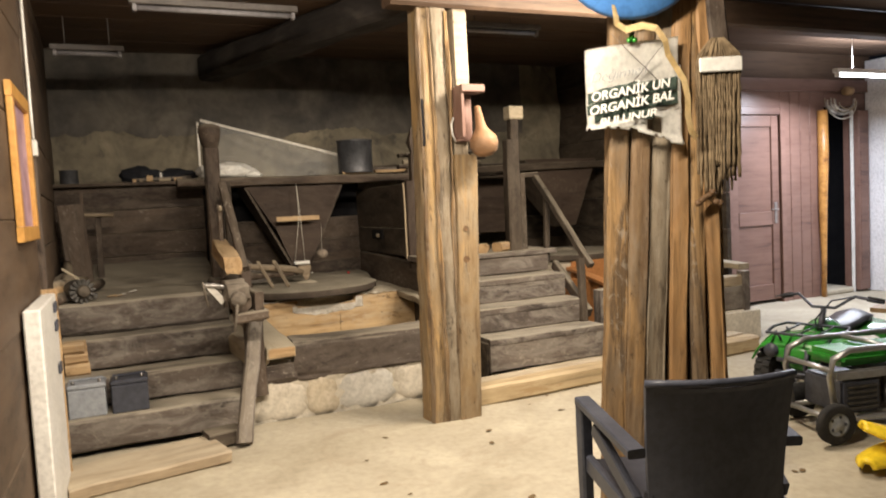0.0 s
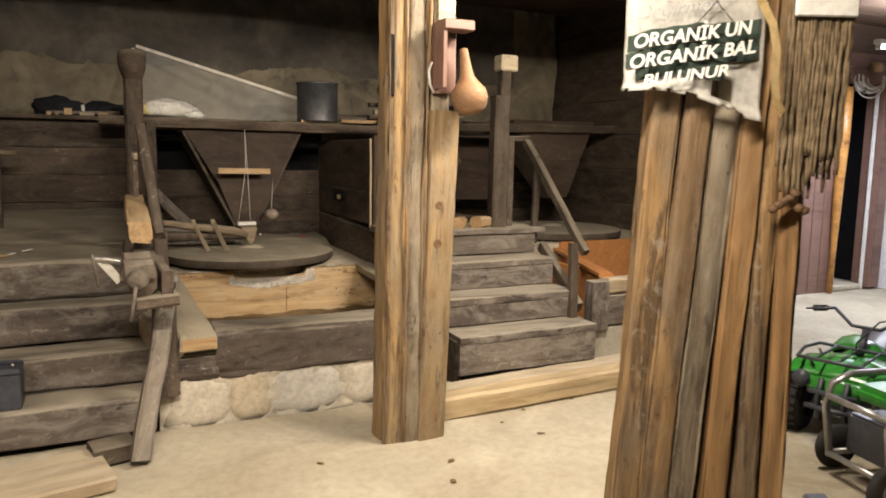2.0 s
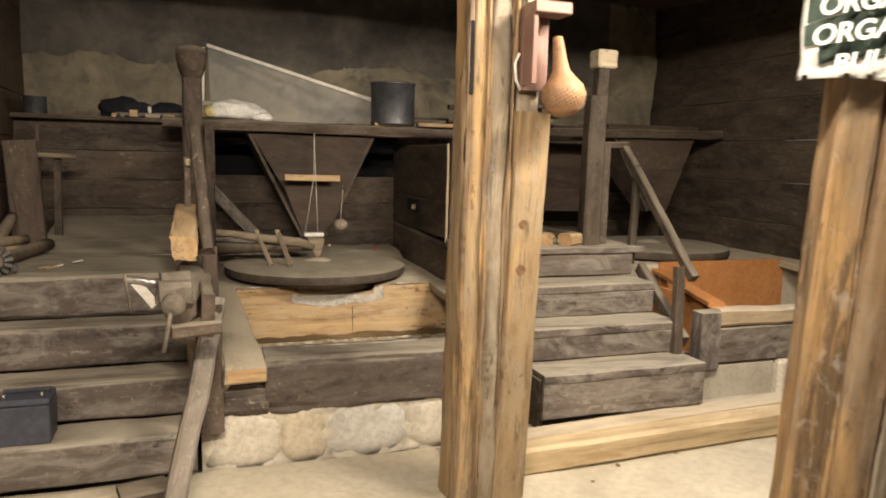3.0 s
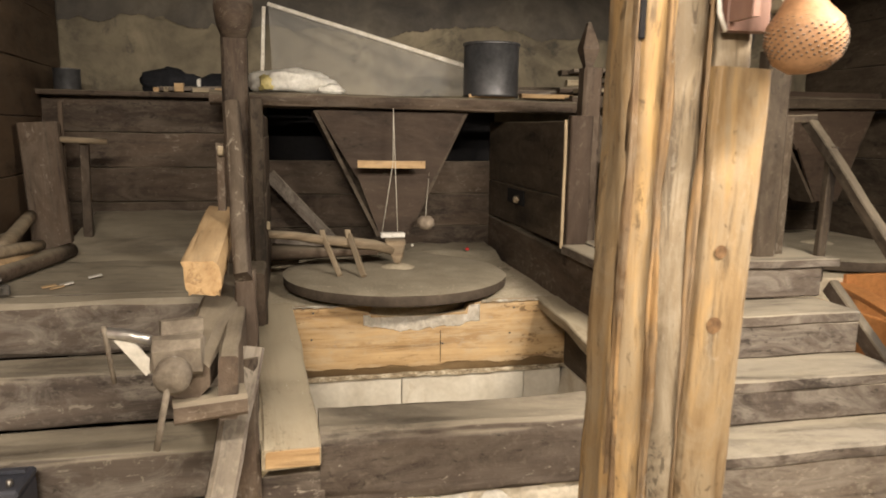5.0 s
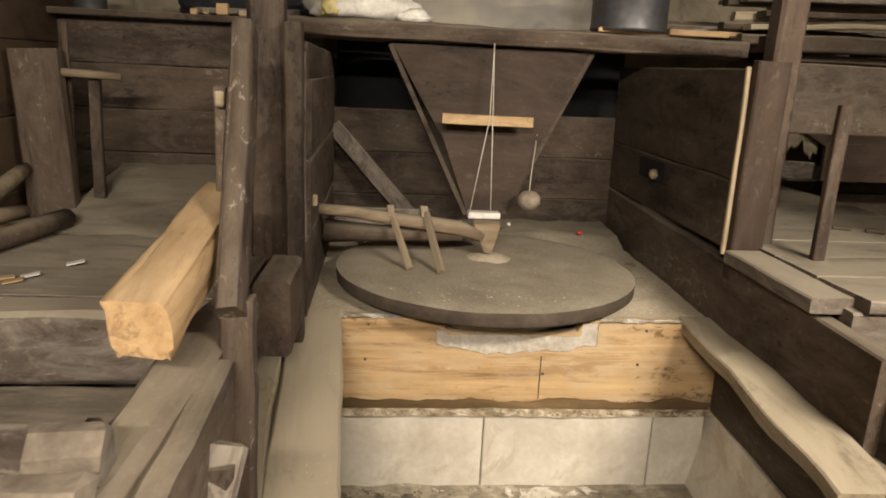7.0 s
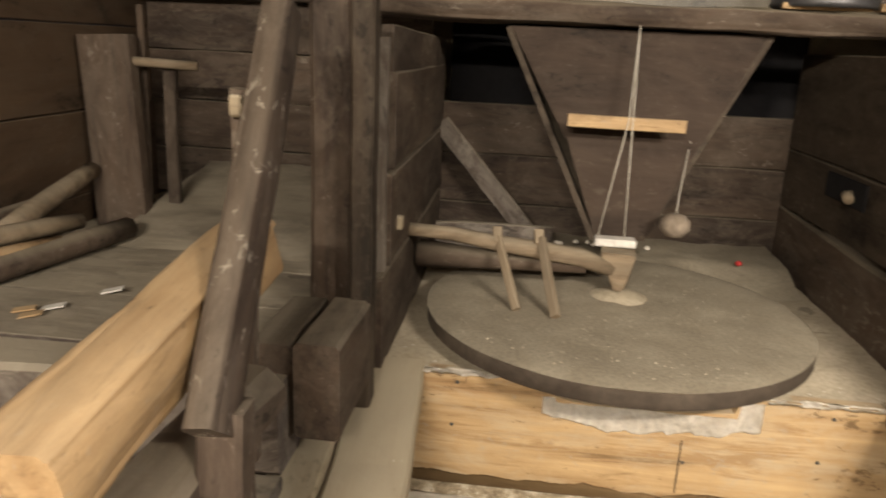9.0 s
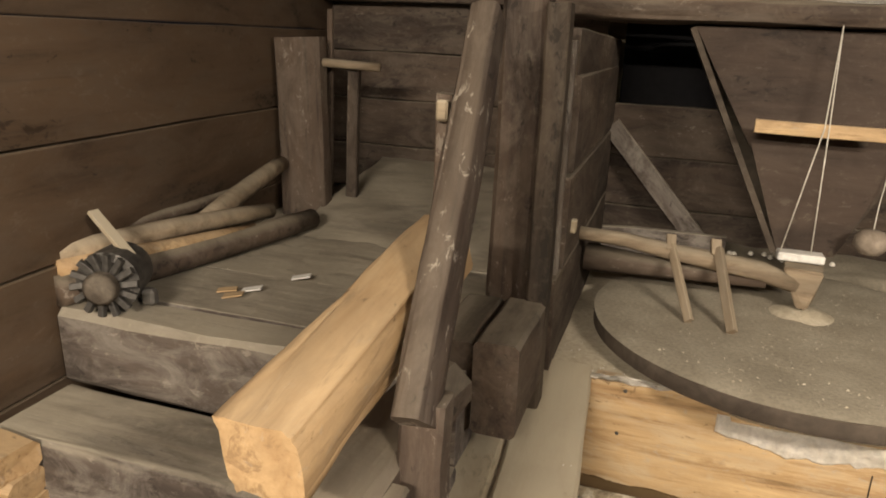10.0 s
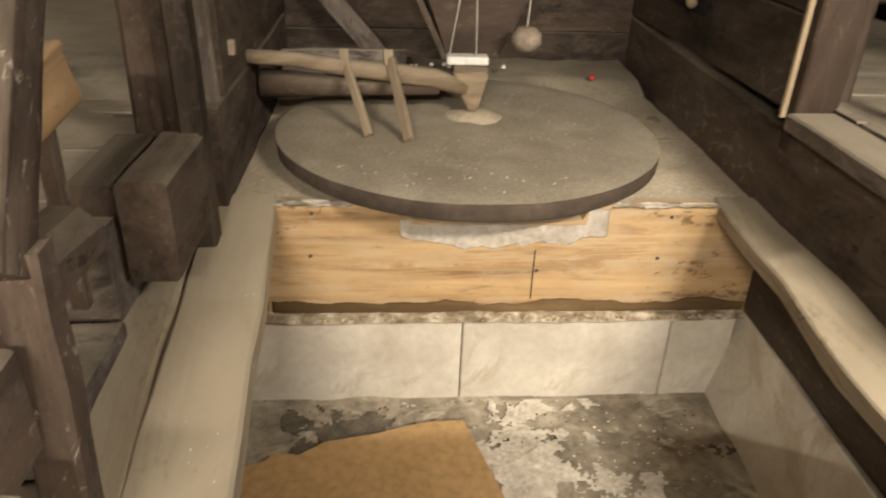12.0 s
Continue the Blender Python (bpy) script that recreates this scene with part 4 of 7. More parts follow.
beam("board", (0.22, 4.40, 0.035), (1.00, 4.56, 0.035), 0.40, 0.065, M_FLOORBOARD, sill, rough=0.012, wane=0.15)
beam("end_block", (0.94, 4.69, 0.055), (1.12, 4.73, 0.055), 0.14, 0.09, M_DARK, sill)

# ---- right stairs ----
right = thing("right_stairs", "dusty plank stairs with a dark handrail", "stairs", (3.4, 4.85, 0))
for k, (y, z, yb) in enumerate(((4.85, 0.37, 5.12), (5.08, 0.55, 5.36), (5.33, 0.735, 5.62))):
    x1 = (3.88, 3.87, 3.86)[k]
    beam("tread", (2.90, (y + yb) / 2, z - 0.025), (x1, (y + yb) / 2, z - 0.025), yb - y, 0.05, M_STEP, right, rough=0.006)
    z0 = (0.13, 0.37, 0.55)[k]
    beam("riser", (2.90, y + 0.035, (z0 + z - 0.04) / 2), (x1, y + 0.035, (z0 + z - 0.04) / 2), 0.06, z - 0.045 - z0, M_STEP, right, rough=0.006)
beam("riser", (2.92, 5.625, 0.81), (3.87, 5.625, 0.81), 0.06, 0.14, M_STEP, right)
for i in range(4):
    beam("platform_board", (2.95, 5.70 + i * 0.25, 0.90), (3.95, 5.70 + i * 0.25, 0.90), 0.245, 0.04, M_STEP, right, rough=0.004)
beam("stringer", (3.92, 5.10, 0.42), (3.95, 5.62, 0.78), 0.05, 0.08, M_OLD, right)
rail = thing("handrail", "dark slanting wooden handrail with posts", "handrail", (3.9, 5.3, 0.37))
beam("post", (3.84, 5.06, 0.37), (3.87, 5.12, 0.86), 0.055, 0.05, M_DARK, rail, up=(0, 1, 0))
beam("post", (3.90, 5.66, 0.80), (3.92, 5.66, 1.43), 0.045, 0.04, M_DARK, rail, up=(0, 1, 0))
beam("rail", (3.92, 5.05, 0.80), (3.90, 5.82, 1.56), 0.05, 0.055, M_DARK, rail, rough=0.006)
beam("top_rail", (3.62, 5.80, 1.55), (3.92, 5.80, 1.56), 0.05, 0.04, M_DARK, rail)
p3 = thing("capped_post", "dark post with a pale square cap", "post", (3.63, 5.72, 0.92))
beam("shaft", (3.62, 5.72, 0.92), (3.63, 5.72, 1.85), 0.12, 0.10, M_DARK, p3, up=(0, 1, 0))
beam("neck", (3.65, 5.72, 1.85), (3.66, 5.72, 2.06), 0.075, 0.08, M_DARK, p3, up=(0, 1, 0))
slab("cap", (3.60, 5.66, 2.02), (3.735, 5.78, 2.13), M_PALE, p3, "pale block", bevel=0.01)
beam("slotted_board", (3.73, 5.74, 0.92), (3.73, 5.74, 1.56), 0.05, 0.04, M_DARK, p3, up=(0, 1, 0))
for a, b2 in (((3.28, 5.66, 0.955), (3.36, 5.78, 0.955)), ((3.42, 5.66, 0.960), (3.53, 5.72, 0.960))):
    w = beam("firewood", a, b2, 0.10, 0.075, M_PINE, wane=0.3)
    tagged(w, "split piece of yellow firewood on the top step", "firewood", "firewood pieces")

timber = beam("floor_timber", (2.655, 4.61, 0.066), (5.30, 4.76, 0.066), 0.13, 0.13, M_CREAM, rough=0.004)
tagged(timber, "long squared pale timber lying on the floor", "timber")
timber = beam("floor_plank", (2.70, 4.735, 0.105), (5.3, 4.93, 0.105), 0.13, 0.045, M_FLOORBOARD, rough=0.004)
tagged(timber, "pale plank lying behind the squared timber", "plank")
slab("plank_base", (2.40, 4.73, 0.0), (5.10, 4.99, 0.078), M_MORTAR)
structure(bpy.data.objects["plank_base"], "cement step under the stairs", "kerb")
bpy.data.objects["plank_base"].rotation_euler = (0, 0, 0.07)
bpy.data.objects["plank_base"].location = (3.75, 4.90, 0.039)

slab("stair_side", (2.885, 4.88, 0.0), (2.915, 5.65, 0.34), M_DARK, right)
slab("stair_side", (2.885, 5.12, 0.34), (2.915, 5.65, 0.52), M_DARK, right)
slab("stair_side", (2.885, 5.38, 0.52), (2.915, 6.2, 0.70), M_DARK, right)
# second mill: box, stone and hopper
box2 = thing("flour_box", "weathered board flour box lined with orange board", "box", (4.6, 5.3, 0.3))
block("front_board", (4.02, 5.05, 0.29), (5.55, 5.11, 0.50), M_STEP, box2)
beam("front_rail", (4.12, 5.09, 0.56), (5.55, 5.09, 0.545), 0.09, 0.10, M_FLOORBOARD, box2, rough=0.014, wane=0.2)
block("corner", (3.98, 5.02, 0.27), (4.12, 5.13, 0.60), M_STEP, box2)
block("end_post", (5.50, 5.03, 0.1), (5.58, 5.12, 0.62), M_STEP, box2)
beam("side_rim", (4.15, 5.12, 0.625), (4.40, 6.05, 0.68), 0.10, 0.03, M_ORANGE, box2)
beam("side_rim", (5.60, 5.12, 0.65), (5.52, 6.25, 0.72), 0.14, 0.05, M_PALE, box2)
slab("lining", (4.40, 6.02, 0.25), (5.52, 6.05, 0.74), M_ORANGE, box2, "orange lining board")
slab("lining", (4.20, 5.12, 0.25), (4.23, 6.03, 0.62), M_ORANGE, box2)
slab("bottom", (4.02, 5.11, 0.22), (5.58, 6.05, 0.26), M_STEP, box2)
slab("kerb_stone", (3.96, 5.06, 0.0), (4.55, 5.2, 0.275), M_MORTAR)
structure(bpy.data.objects["kerb_stone"], "cement footing under the flour box", "kerb")
slab("kerb_stone", (4.57, 5.02, 0.0), (5.7, 5.2, 0.285), M_STONE, bevel=0.02)
structure(bpy.data.objects["kerb_stone.001"], "pale stone footing under the flour box", "kerb")
millstone(4.75, 6.62, 0.80, 0.58, "millstone", "second millstone heaped with pale meal")
structure(slab("mill_bed", (3.98, 6.05, 0.3), (5.72, 7.8, 0.72), M_FLOUR), "flour-dusted masonry bed of the second millstone", "bed")
hopper(5.02, "hopper")
bpy.data.objects["hopper.001"].location.z += 0.18
sh = beam("shelf_beam", (3.3, 7.08, 1.66), (5.66, 7.08, 1.70), 0.22, 0.07, M_DARK, rough=0.012)
tagged(sh, "dark shelf plank over the second hopper", "shelf")
block("shelf_stick", (4.0, 7.0, 1.705), (5.0, 7.03, 1.73), M_DARK)
tagged(bpy.data.objects["shelf_stick"], "dark stick lying on the shelf", "stick")
structure(board_wall("bay_back", (4.28, 7.9), (5.7, 7.9), 0.6, 1.68, 4, M_DARK, "dark boards behind the second hopper"), "dark boards behind the second hopper", "wall")

# ---- central post ----
post = thing("timber_post", "hewn pine post of a log and a wide board", "post", (2.4, 4.45, 0))
hewn("log", (2.326, 4.49, 0.0), (2.360, 4.49, 2.56), 0.160, 0.20, M_POST, post, square=4.0, amp=0.010, groove=0.007, n=140, ring=48)
hewn("strip", (2.402, 4.475, 0.0), (2.408, 4.475, 2.56), 0.125, 0.20, M_POST_B, post, "grey weathered middle slab", square=3.4, amp=0.012, groove=0.009, n=140, ring=48)
hewn("board", (2.490, 4.44, 0.0), (2.545, 4.44, 1.64), 0.148, 0.17, M_POST, post, square=10.0, amp=0.005, groove=0.003, n=80, ring=40)
hewn("board", (2.52, 4.45, 1.64), (2.545, 4.45, 2.56), 0.10, 0.15, M_POST_B, post, square=8.0, amp=0.006, groove=0.004, n=50)
for a, b2, w, d in (((2.260, 4.405, 0.0), (2.286, 4.405, 2.56), 0.018, 0.024), ((2.352, 4.385, 0.0), (2.345, 4.385, 2.56), 0.018, 0.014), ((2.430, 4.374, 0.0), (2.460, 4.374, 2.5), 0.014, 0.016)):
    hewn("bark_strip", a, b2, w, d, M_POST_C, post, "ragged brown bark left on the edge", square=2.5, amp=0.016, groove=0.010, n=160, ring=20)
slab("pale_patch", (2.50, 4.362, 1.98), (2.59, 4.373, 2.50), M_PALE, post, "pale planed face")
for x, z, rr in ((2.512, 1.19, 0.017), (2.508, 1.0, 0.022)):
    lathe("knot", [(0, 0.0), (rr, 0.0), (rr, 0.001), (0, 0.001)], M_KNOT, post, "", Matrix.Translation((x, 4.3535, z)) @ pose(0, 0, 0, 90), sides=14, soft=False)
# slot's shaded depth drawn as a near-black plate on the log
slab("slot", (2.272, 4.384, 1.70), (2.290, 4.396, 1.98), M_UNLIT, post, "black plate standing for a mortise slot")

gourd = thing("gourd", "orange dried gourd with a dotted surface hung on the post", "gourd", (2.65, 4.25, 1.66))
lathe("body", [(0, -0.078), (0.04, -0.073), (0.072, -0.048), (0.088, 0.0), (0.08, 0.038), (0.055, 0.068), (0.034, 0.10), (0.027, 0.14), (0.022, 0.19), (0.018, 0.225), (0, 0.23)], M_GOURD, gourd, "", Matrix.Translation((2.608, 4.24, 1.695)) @ pose(0, 0, 0, 0, -9, 0), sides=28)
bm = bmesh.new()
for k in range(420):
    a, t = k * 2.39996, -1.05 + 1.75 * (k / 420)
    n = Vector((math.cos(a) * math.cos(t), math.sin(a) * math.cos(t), math.sin(t)))
    d = bmesh.ops.create_icosphere(bm, subdivisions=1, radius=0.0030)["verts"]
    bmesh.ops.translate(bm, vec=(n.x * 0.087, n.y * 0.087, n.z * 0.076), verts=d)
part("dots", bm, M_OLD, gourd, "dark burnt dots", placed(gourd, Matrix.Translation((2.608, 4.24, 1.695))))["kind"] = "stuff"
brk = thing("lamp_box", "brown wooden bracket box on the post", "bracket", (2.55, 4.33, 1.75))
block("back", (2.47, 4.33, 1.72), (2.58, 4.362, 2.04), M_DOOR, brk)
block("roof", (2.47, 4.22, 2.0), (2.62, 4.33, 2.045), M_DOOR, brk)
block("side", (2.47, 4.24, 1.74), (2.49, 4.33, 2.0), M_DOOR, brk)
rod("cable", [(2.47, 4.34, 1.72), (2.445, 4.33, 1.76), (2.44, 4.33, 1.82), (2.455, 4.33, 1.86)], 0.006, M_WHITE, brk, "white cable loop")

# ---- clad post ----
CLAD = Matrix.Translation((2.383, 2.79, 0)) @ pose(0, 0, 0, 0, 0, -24)
clad = thing("clad_post", "thick post clad with upright bark-edged pine slabs", "post", (2.383, 2.79, 0))


def clad_slab(name, x0, x1, y, w, d, mat, **shape):
    """An upright slab whose middle stands at x0 on the floor and leans to x1 at the ceiling."""
    return hewn(name, CLAD @ Vector((x0, y, 0)), CLAD @ Vector((x1, y, 2.62)), w, d, mat, clad, up=CLAD.to_3x3() @ Vector((0, 1, 0)), **shape)


clad_slab("core", 0.24, 0.27, 0.13, 0.36, 0.12, M_POST_B)
FOOT = (-0.026, 0.030, 0.117, 0.198, 0.325, 0.424, 0.500)
HEAD = (0.069, 0.194, 0.268, 0.362, 0.373, 0.406, 0.446)
for i, mat in enumerate((M_POST_C, M_POST_C, M_POST_B, M_POST_D, M_POST_C, M_POST_D)):
    foot, head = (FOOT[i] + FOOT[i + 1]) / 2, (HEAD[i] + HEAD[i + 1]) / 2
    wide = 0.55 * (FOOT[i + 1] - FOOT[i]) + 0.45 * (HEAD[i + 1] - HEAD[i]) - 0.003
    clad_slab("slab", foot, head, 0.045 - 0.010 * (i % 2), wide, 0.08, mat, square=9.0, amp=0.007, groove=0.006, n=200, ring=40)
for y in (0.12, 0.19):
    clad_slab("slab", 0.472, 0.455, y, 0.03, 0.085, M_POST_D)
clad_slab("edge_lath", 0.500, 0.470, 0.05, 0.014, 0.05, M_PINE)

# ---- bench and rails beside the millstone ----
bench = thing("side_bench", "rough plank bench fixed beside the partition", "bench", (3.0, 5.95, 0.6))
beam("seat_plank", (2.882, 6.17, 0.888), (2.888, 5.64, 0.884), 0.140, 0.048, M_STEP, bench, rough=0.006)
beam("edge_plank", (3.05, 6.24, 0.900), (3.03, 5.80, 0.895), 0.13, 0.045, M_STEP, bench, rough=0.005)
beam("leg", (2.965, 5.70, 0.55), (2.965, 5.69, 0.865), 0.035, 0.03, M_PALE, bench, up=(0, 1, 0))
lean = beam("thin_upright", (3.06, 6.02, 0.918), (3.07, 6.02, 1.43), 0.042, 0.03, M_OLD, up=(0, 1, 0))
tagged(lean, "thin dark upright lath on the platform", "lath")
gate = thing("upper_board", "dark board with a cut corner beside the post", "board", (3.25, 6.25, 1.4))
beam("board", (3.02, 6.30, 1.44), (3.46, 6.28, 1.44), 0.03, 0.24, M_DARK, gate)
beam("corner_piece", (3.43, 6.26, 1.56), (3.56, 6.24, 1.36), 0.03, 0.07, M_DARK, gate)
torn = thing("broken_partition", "dark board partition with a ragged broken hole", "partition", (3.9, 7.42, 1.0))
beam("board", (3.45, 7.42, 1.50), (4.7, 7.42, 1.49), 0.025, 0.20, M_HOPPER, torn)
beam("board", (3.92, 7.42, 1.30), (4.7, 7.42, 1.29), 0.025, 0.20, M_HOPPER, torn)
beam("board", (3.91, 7.42, 1.10), (4.7, 7.42, 1.10), 0.025, 0.20, M_HOPPER, torn)
beam("splinter", (3.60, 7.425, 1.41), (3.96, 7.425, 1.21), 0.02, 0.10, M_HOPPER, torn)
beam("board", (3.45, 7.42, 1.06), (3.86, 7.42, 1.05), 0.025, 0.09, M_STEP, torn)
# pale ragged sheet added in place of the lit plaster behind the hole
lit_patch = sheet("torn_sheet", (3.66, 7.47, 1.06), (0.24, 0, 0), (0, 0, 0.36), 40, 24, 0.006, 9, M_PALE, None, "", thick=0.004)
for v in lit_patch.data.vertices:
    k = 1 - v.co.z / 0.36
    if k > 0:
        v.co.z += k * (0.05 + 0.10 * noise.fractal((v.co.x * 14, 0.4, 2.0), 0.7, 2.2, 5))
tagged(lit_patch, "added pale sheet standing for lit plaster seen through the hole", "sheet")
PILE = random.Random(8)
for k in range(16):
    row = k // 4
    x, y, z = 3.20 + PILE.uniform(-0.05, 0.25), 7.12 + 0.10 * (k % 4), 1.66 + 0.062 * row + 0.02 * PILE.random()
    r = beam("offcut", (x, y, z), (x + PILE.uniform(0.6, 1.0), y + PILE.uniform(-0.06, 0.06), z + PILE.uniform(-0.01, 0.04)), PILE.uniform(0.05, 0.09), PILE.uniform(0.02, 0.045), (M_OLD, M_DARK, M_STEP, M_DARK, M_PALE)[k % 5], rough=0.008, wane=0.3)
    tagged(r, "rough offcut lath stacked on the shelf", "lath", "stacked laths")
pileshelf = beam("shelf_board", (3.42, 7.30, 1.61), (4.6, 7.30, 1.60), 0.42, 0.03, M_DARK)
tagged(pileshelf, "dark shelf board carrying the stacked laths", "shelf")
rear_sill = beam("rear_sill", (2.92, 7.72, 1.0), (4.3, 7.72, 1.0), 0.10, 0.08, M_STEP)
tagged(rear_sill, "dusty sill timber at the foot of the plaster wall", "timber")
structure(slab("platform_rear", (2.92, 6.65, 0.80), (4.0, 7.95, 0.90), M_STEP), "dusty rear part of the stair platform", "platform")
for x, y in ((3.45, 6.55), (3.56, 6.50)):
    w = beam("bark_piece", (x, y, 0.925), (x + 0.06, y - 0.03, 0.925), 0.03, 0.02, M_DARK)
    tagged(w, "dark bark piece lying on the platform", "bark", "bark pieces")

# ---- litter on the floor ----
LITTER = random.Random(5)
for k in range(42):
    x, y = LITTER.uniform(0.6, 3.6), LITTER.uniform(2.6, 4.6)
    if 2.1 < x < 2.7 and y > 4.2:
        continue
    s = LITTER.uniform(0.008, 0.024)
    bm = bmesh.new()
    ring = [bm.verts.new((s * (1 + 0.4 * LITTER.random()) * math.cos(a), s * 0.6 * (1 + 0.4 * LITTER.random()) * math.sin(a), 0.003 * LITTER.random())) for a in np.linspace(0, 2 * math.pi, 8)[:-1]]
    bmesh.ops.solidify(bm, geom=[bm.faces.new(ring)], thickness=0.002)
    leaf = part("leaf", bm, M_LEAF, None, "", Matrix.Translation((x, y, 0.010 * noise.fractal(Vector((x, y, 0)) * 1.7, 1.0, 2.0, 4) + 0.004)) @ pose(0, 0, 0, 0, 0, LITTER.uniform(0, 360)))
    tagged(leaf, "small dry brown leaf scrap on the floor", "leaf", "floor litter")

# ---- things on the clad post ----
def letters(name, text, size, m, material, parent, label="", shear=0.0, extrude=0.0008, width=None, bold=0.0):
    cu = bpy.data.curves.new(name, "FONT")
    cu.body, cu.size, cu.shear, cu.extrude, cu.offset = text, size, shear, extrude, bold
    cu.align_x, cu.align_y = "CENTER", "CENTER"
    ob = new(name, cu)
    bpy.context.view_layer.update()
    me = bpy.data.meshes.new_from_object(ob.evaluated_get(bpy.context.evaluated_depsgraph_get()))
    w = ob.dimensions.x
    bpy.data.objects.remove(ob)
    bpy.data.curves.remove(cu)
    if width:
        me.transform(Matrix.Diagonal((width / w, 1, 1, 1)))
    me.materials.clear()
    me.materials.append(material)
    t = new(name, me)
    t.parent, t.matrix_basis = parent, placed(parent, m)
    if label:
        t["label"] = label
    return t


def wavy_cloth(u, v):
    """Depth of the hanging banner at u (across) and v (up)."""
    return 0.012 * math.sin(u * 7 + v * 3) + 0.010 * noise.noise((u * 3, v * 4, 2.2)) - 0.03 * max(0, 0.12 - v) / 0.12


sign = thing("banner", "torn white cloth banner with dark green lettering", "banner", (2.50, 2.77, 1.75))
SX0, SX1, SZ0, SZ1 = 2.292, 2.705, 1.590, 1.930
bm = bmesh.new()
NU, NV = 40, 36
grid = {}
for j in range(NV + 1):
    for i in range(NU + 1):
        u, v = i / NU, j / NV
        x = SX0 + (SX1 - SX0) * u
        z = SZ0 + (SZ1 - SZ0) * v + 0.035 * u * v - (0.045 * u - 0.02 * math.sin(u * 5)) * (1 - v)
        if v < 0.15:
            x -= 0.02 * (1 - u) * (0.15 - v) / 0.15
        grid[i, j] = bm.verts.new((x - 2.50, wavy_cloth(u, v) - 0.012, z - 1.75))
for j in range(NV):
    for i in range(NU):
        u, v = i / NU, j / NV
        ragged = 0.03 * noise.noise((u * 14, 0.3, 5.0))
        if v < 0.05 + ragged and u < 0.85 or (0.78 < u and v < 0.02) or (u > 0.95 and v > 0.72 + ragged):
            continue
        if 0.62 < u < 0.76 and 0.10 < v < 0.20 + 0.05 * math.sin(u * 20):
            continue
        bm.faces.new((grid[i, j], grid[i + 1, j], grid[i + 1, j + 1], grid[i, j + 1]))
bmesh.ops.solidify(bm, geom=bm.faces[:], thickness=0.0015)
smooth(part("cloth", bm, M_PAPER, sign))
TILTED = pose(2.472, 2.7285, 1.705, 90, 0, 0) @ pose(0, 0, 0, 0, 0, 7.5)


def band(v0, v1, u0=0.0, u1=1.0):
    bm = bmesh.new()
    n = 24
    lo, hi = [], []
    for i in range(n + 1):
        u = u0 + (u1 - u0) * i / n
        for v, row in ((v0 + 0.17 * u, lo), (v1 + 0.17 * u, hi)):
            x = SX0 + (SX1 - SX0) * u
            z = SZ0 + (SZ1 - SZ0) * v + 0.035 * u * v - (0.045 * u - 0.02 * math.sin(u * 5)) * (1 - v) + 0.006 * noise.noise((u * 9, v * 9, 1))
            row.append(bm.verts.new((x - 2.50, wavy_cloth(u, v) - 0.0185, z - 1.75)))
    for i in range(n):
        bm.faces.new((lo[i], lo[i + 1], hi[i + 1], hi[i]))
    bmesh.ops.solidify(bm, geom=bm.faces[:], thickness=0.001)
    part("printed_band", bm, M_INK, sign, "dark green printed band")


band(0.365, 0.490, 0.02, 0.96)
band(0.235, 0.355, 0.01, 0.96)
band(0.115, 0.225, 0.08, 0.70)
letters("lettering", "ORGANİK UN", 0.048, TILTED @ pose(0.008, 0.053, 0.0), M_PAPER, sign, shear=0.25, width=0.345, bold=0.0012)
letters("lettering", "ORGANİK BAL", 0.048, TILTED @ pose(0.004, 0.002, 0.0), M_PAPER, sign, shear=0.25, width=0.365, bold=0.0012)
letters("lettering", "BULUNUR", 0.040, TILTED @ pose(-0.02, -0.050, 0.004), M_PAPER, sign, shear=0.25, width=0.25, bold=0.0010)
letters("script", "Değirmen", 0.052, TILTED @ pose(-0.030, 0.125, -0.004), M_GREYPLASTIC, sign, shear=0.45, width=0.24, extrude=0.0003, bold=-0.0012)
for c, tilt in ((-0.012, 30), (0.012, -30), (0.0, 0)):
    lathe("green_leaf", [(0, 0), (0.010, 0.0), (0.011, 0.001), (0, 0.0012)], M_GREEN, sign, "green leaf mark", pose(2.492 + c, 2.740, 1.955 + (0.012 if c == 0 else 0), 90), sides=14)
for a, b2 in (((2.40, 2.732, 1.985), (2.60, 2.736, 1.79)), ((2.62, 2.73, 1.93), (2.46, 2.733, 1.76))):
    rod("string", [a, b2], 0.0014, M_OLD, sign, sides=5)

ribbon = thing("ribbon", "cream ribbon hanging in a curl on the post", "ribbon", (2.7, 2.74, 1.7))
pts = [(2.42, 2.13), (2.43, 2.06), (2.47, 2.035), (2.54, 2.045), (2.60, 2.03), (2.64, 1.98), (2.655, 1.93), (2.69, 1.885), (2.725, 1.83), (2.735, 1.76), (2.73, 1.69), (2.745, 1.63), (2.775, 1.60)]
bm = bmesh.new()
prev = None
for i, (x, z) in enumerate(pts):
    d = Vector((pts[min(i + 1, len(pts) - 1)][0] - pts[max(i - 1, 0)][0], pts[min(i + 1, len(pts) - 1)][1] - pts[max(i - 1, 0)][1])).normalized()
    n = Vector((-d.y, d.x)) * 0.0145
    y = -0.03 + 0.012 * math.sin(i * 1.1)
    pair = (bm.verts.new((x + n.x - 2.7, y, z + n.y - 1.7)), bm.verts.new((x - n.x - 2.7, y - 0.006, z - n.y - 1.7)))
    if prev:
        bm.faces.new((prev[0], prev[1], pair[1], pair[0]))
    prev = pair
bmesh.ops.solidify(bm, geom=bm.faces[:], thickness=0.002)
part("band", bm, M_RIBBON, ribbon)

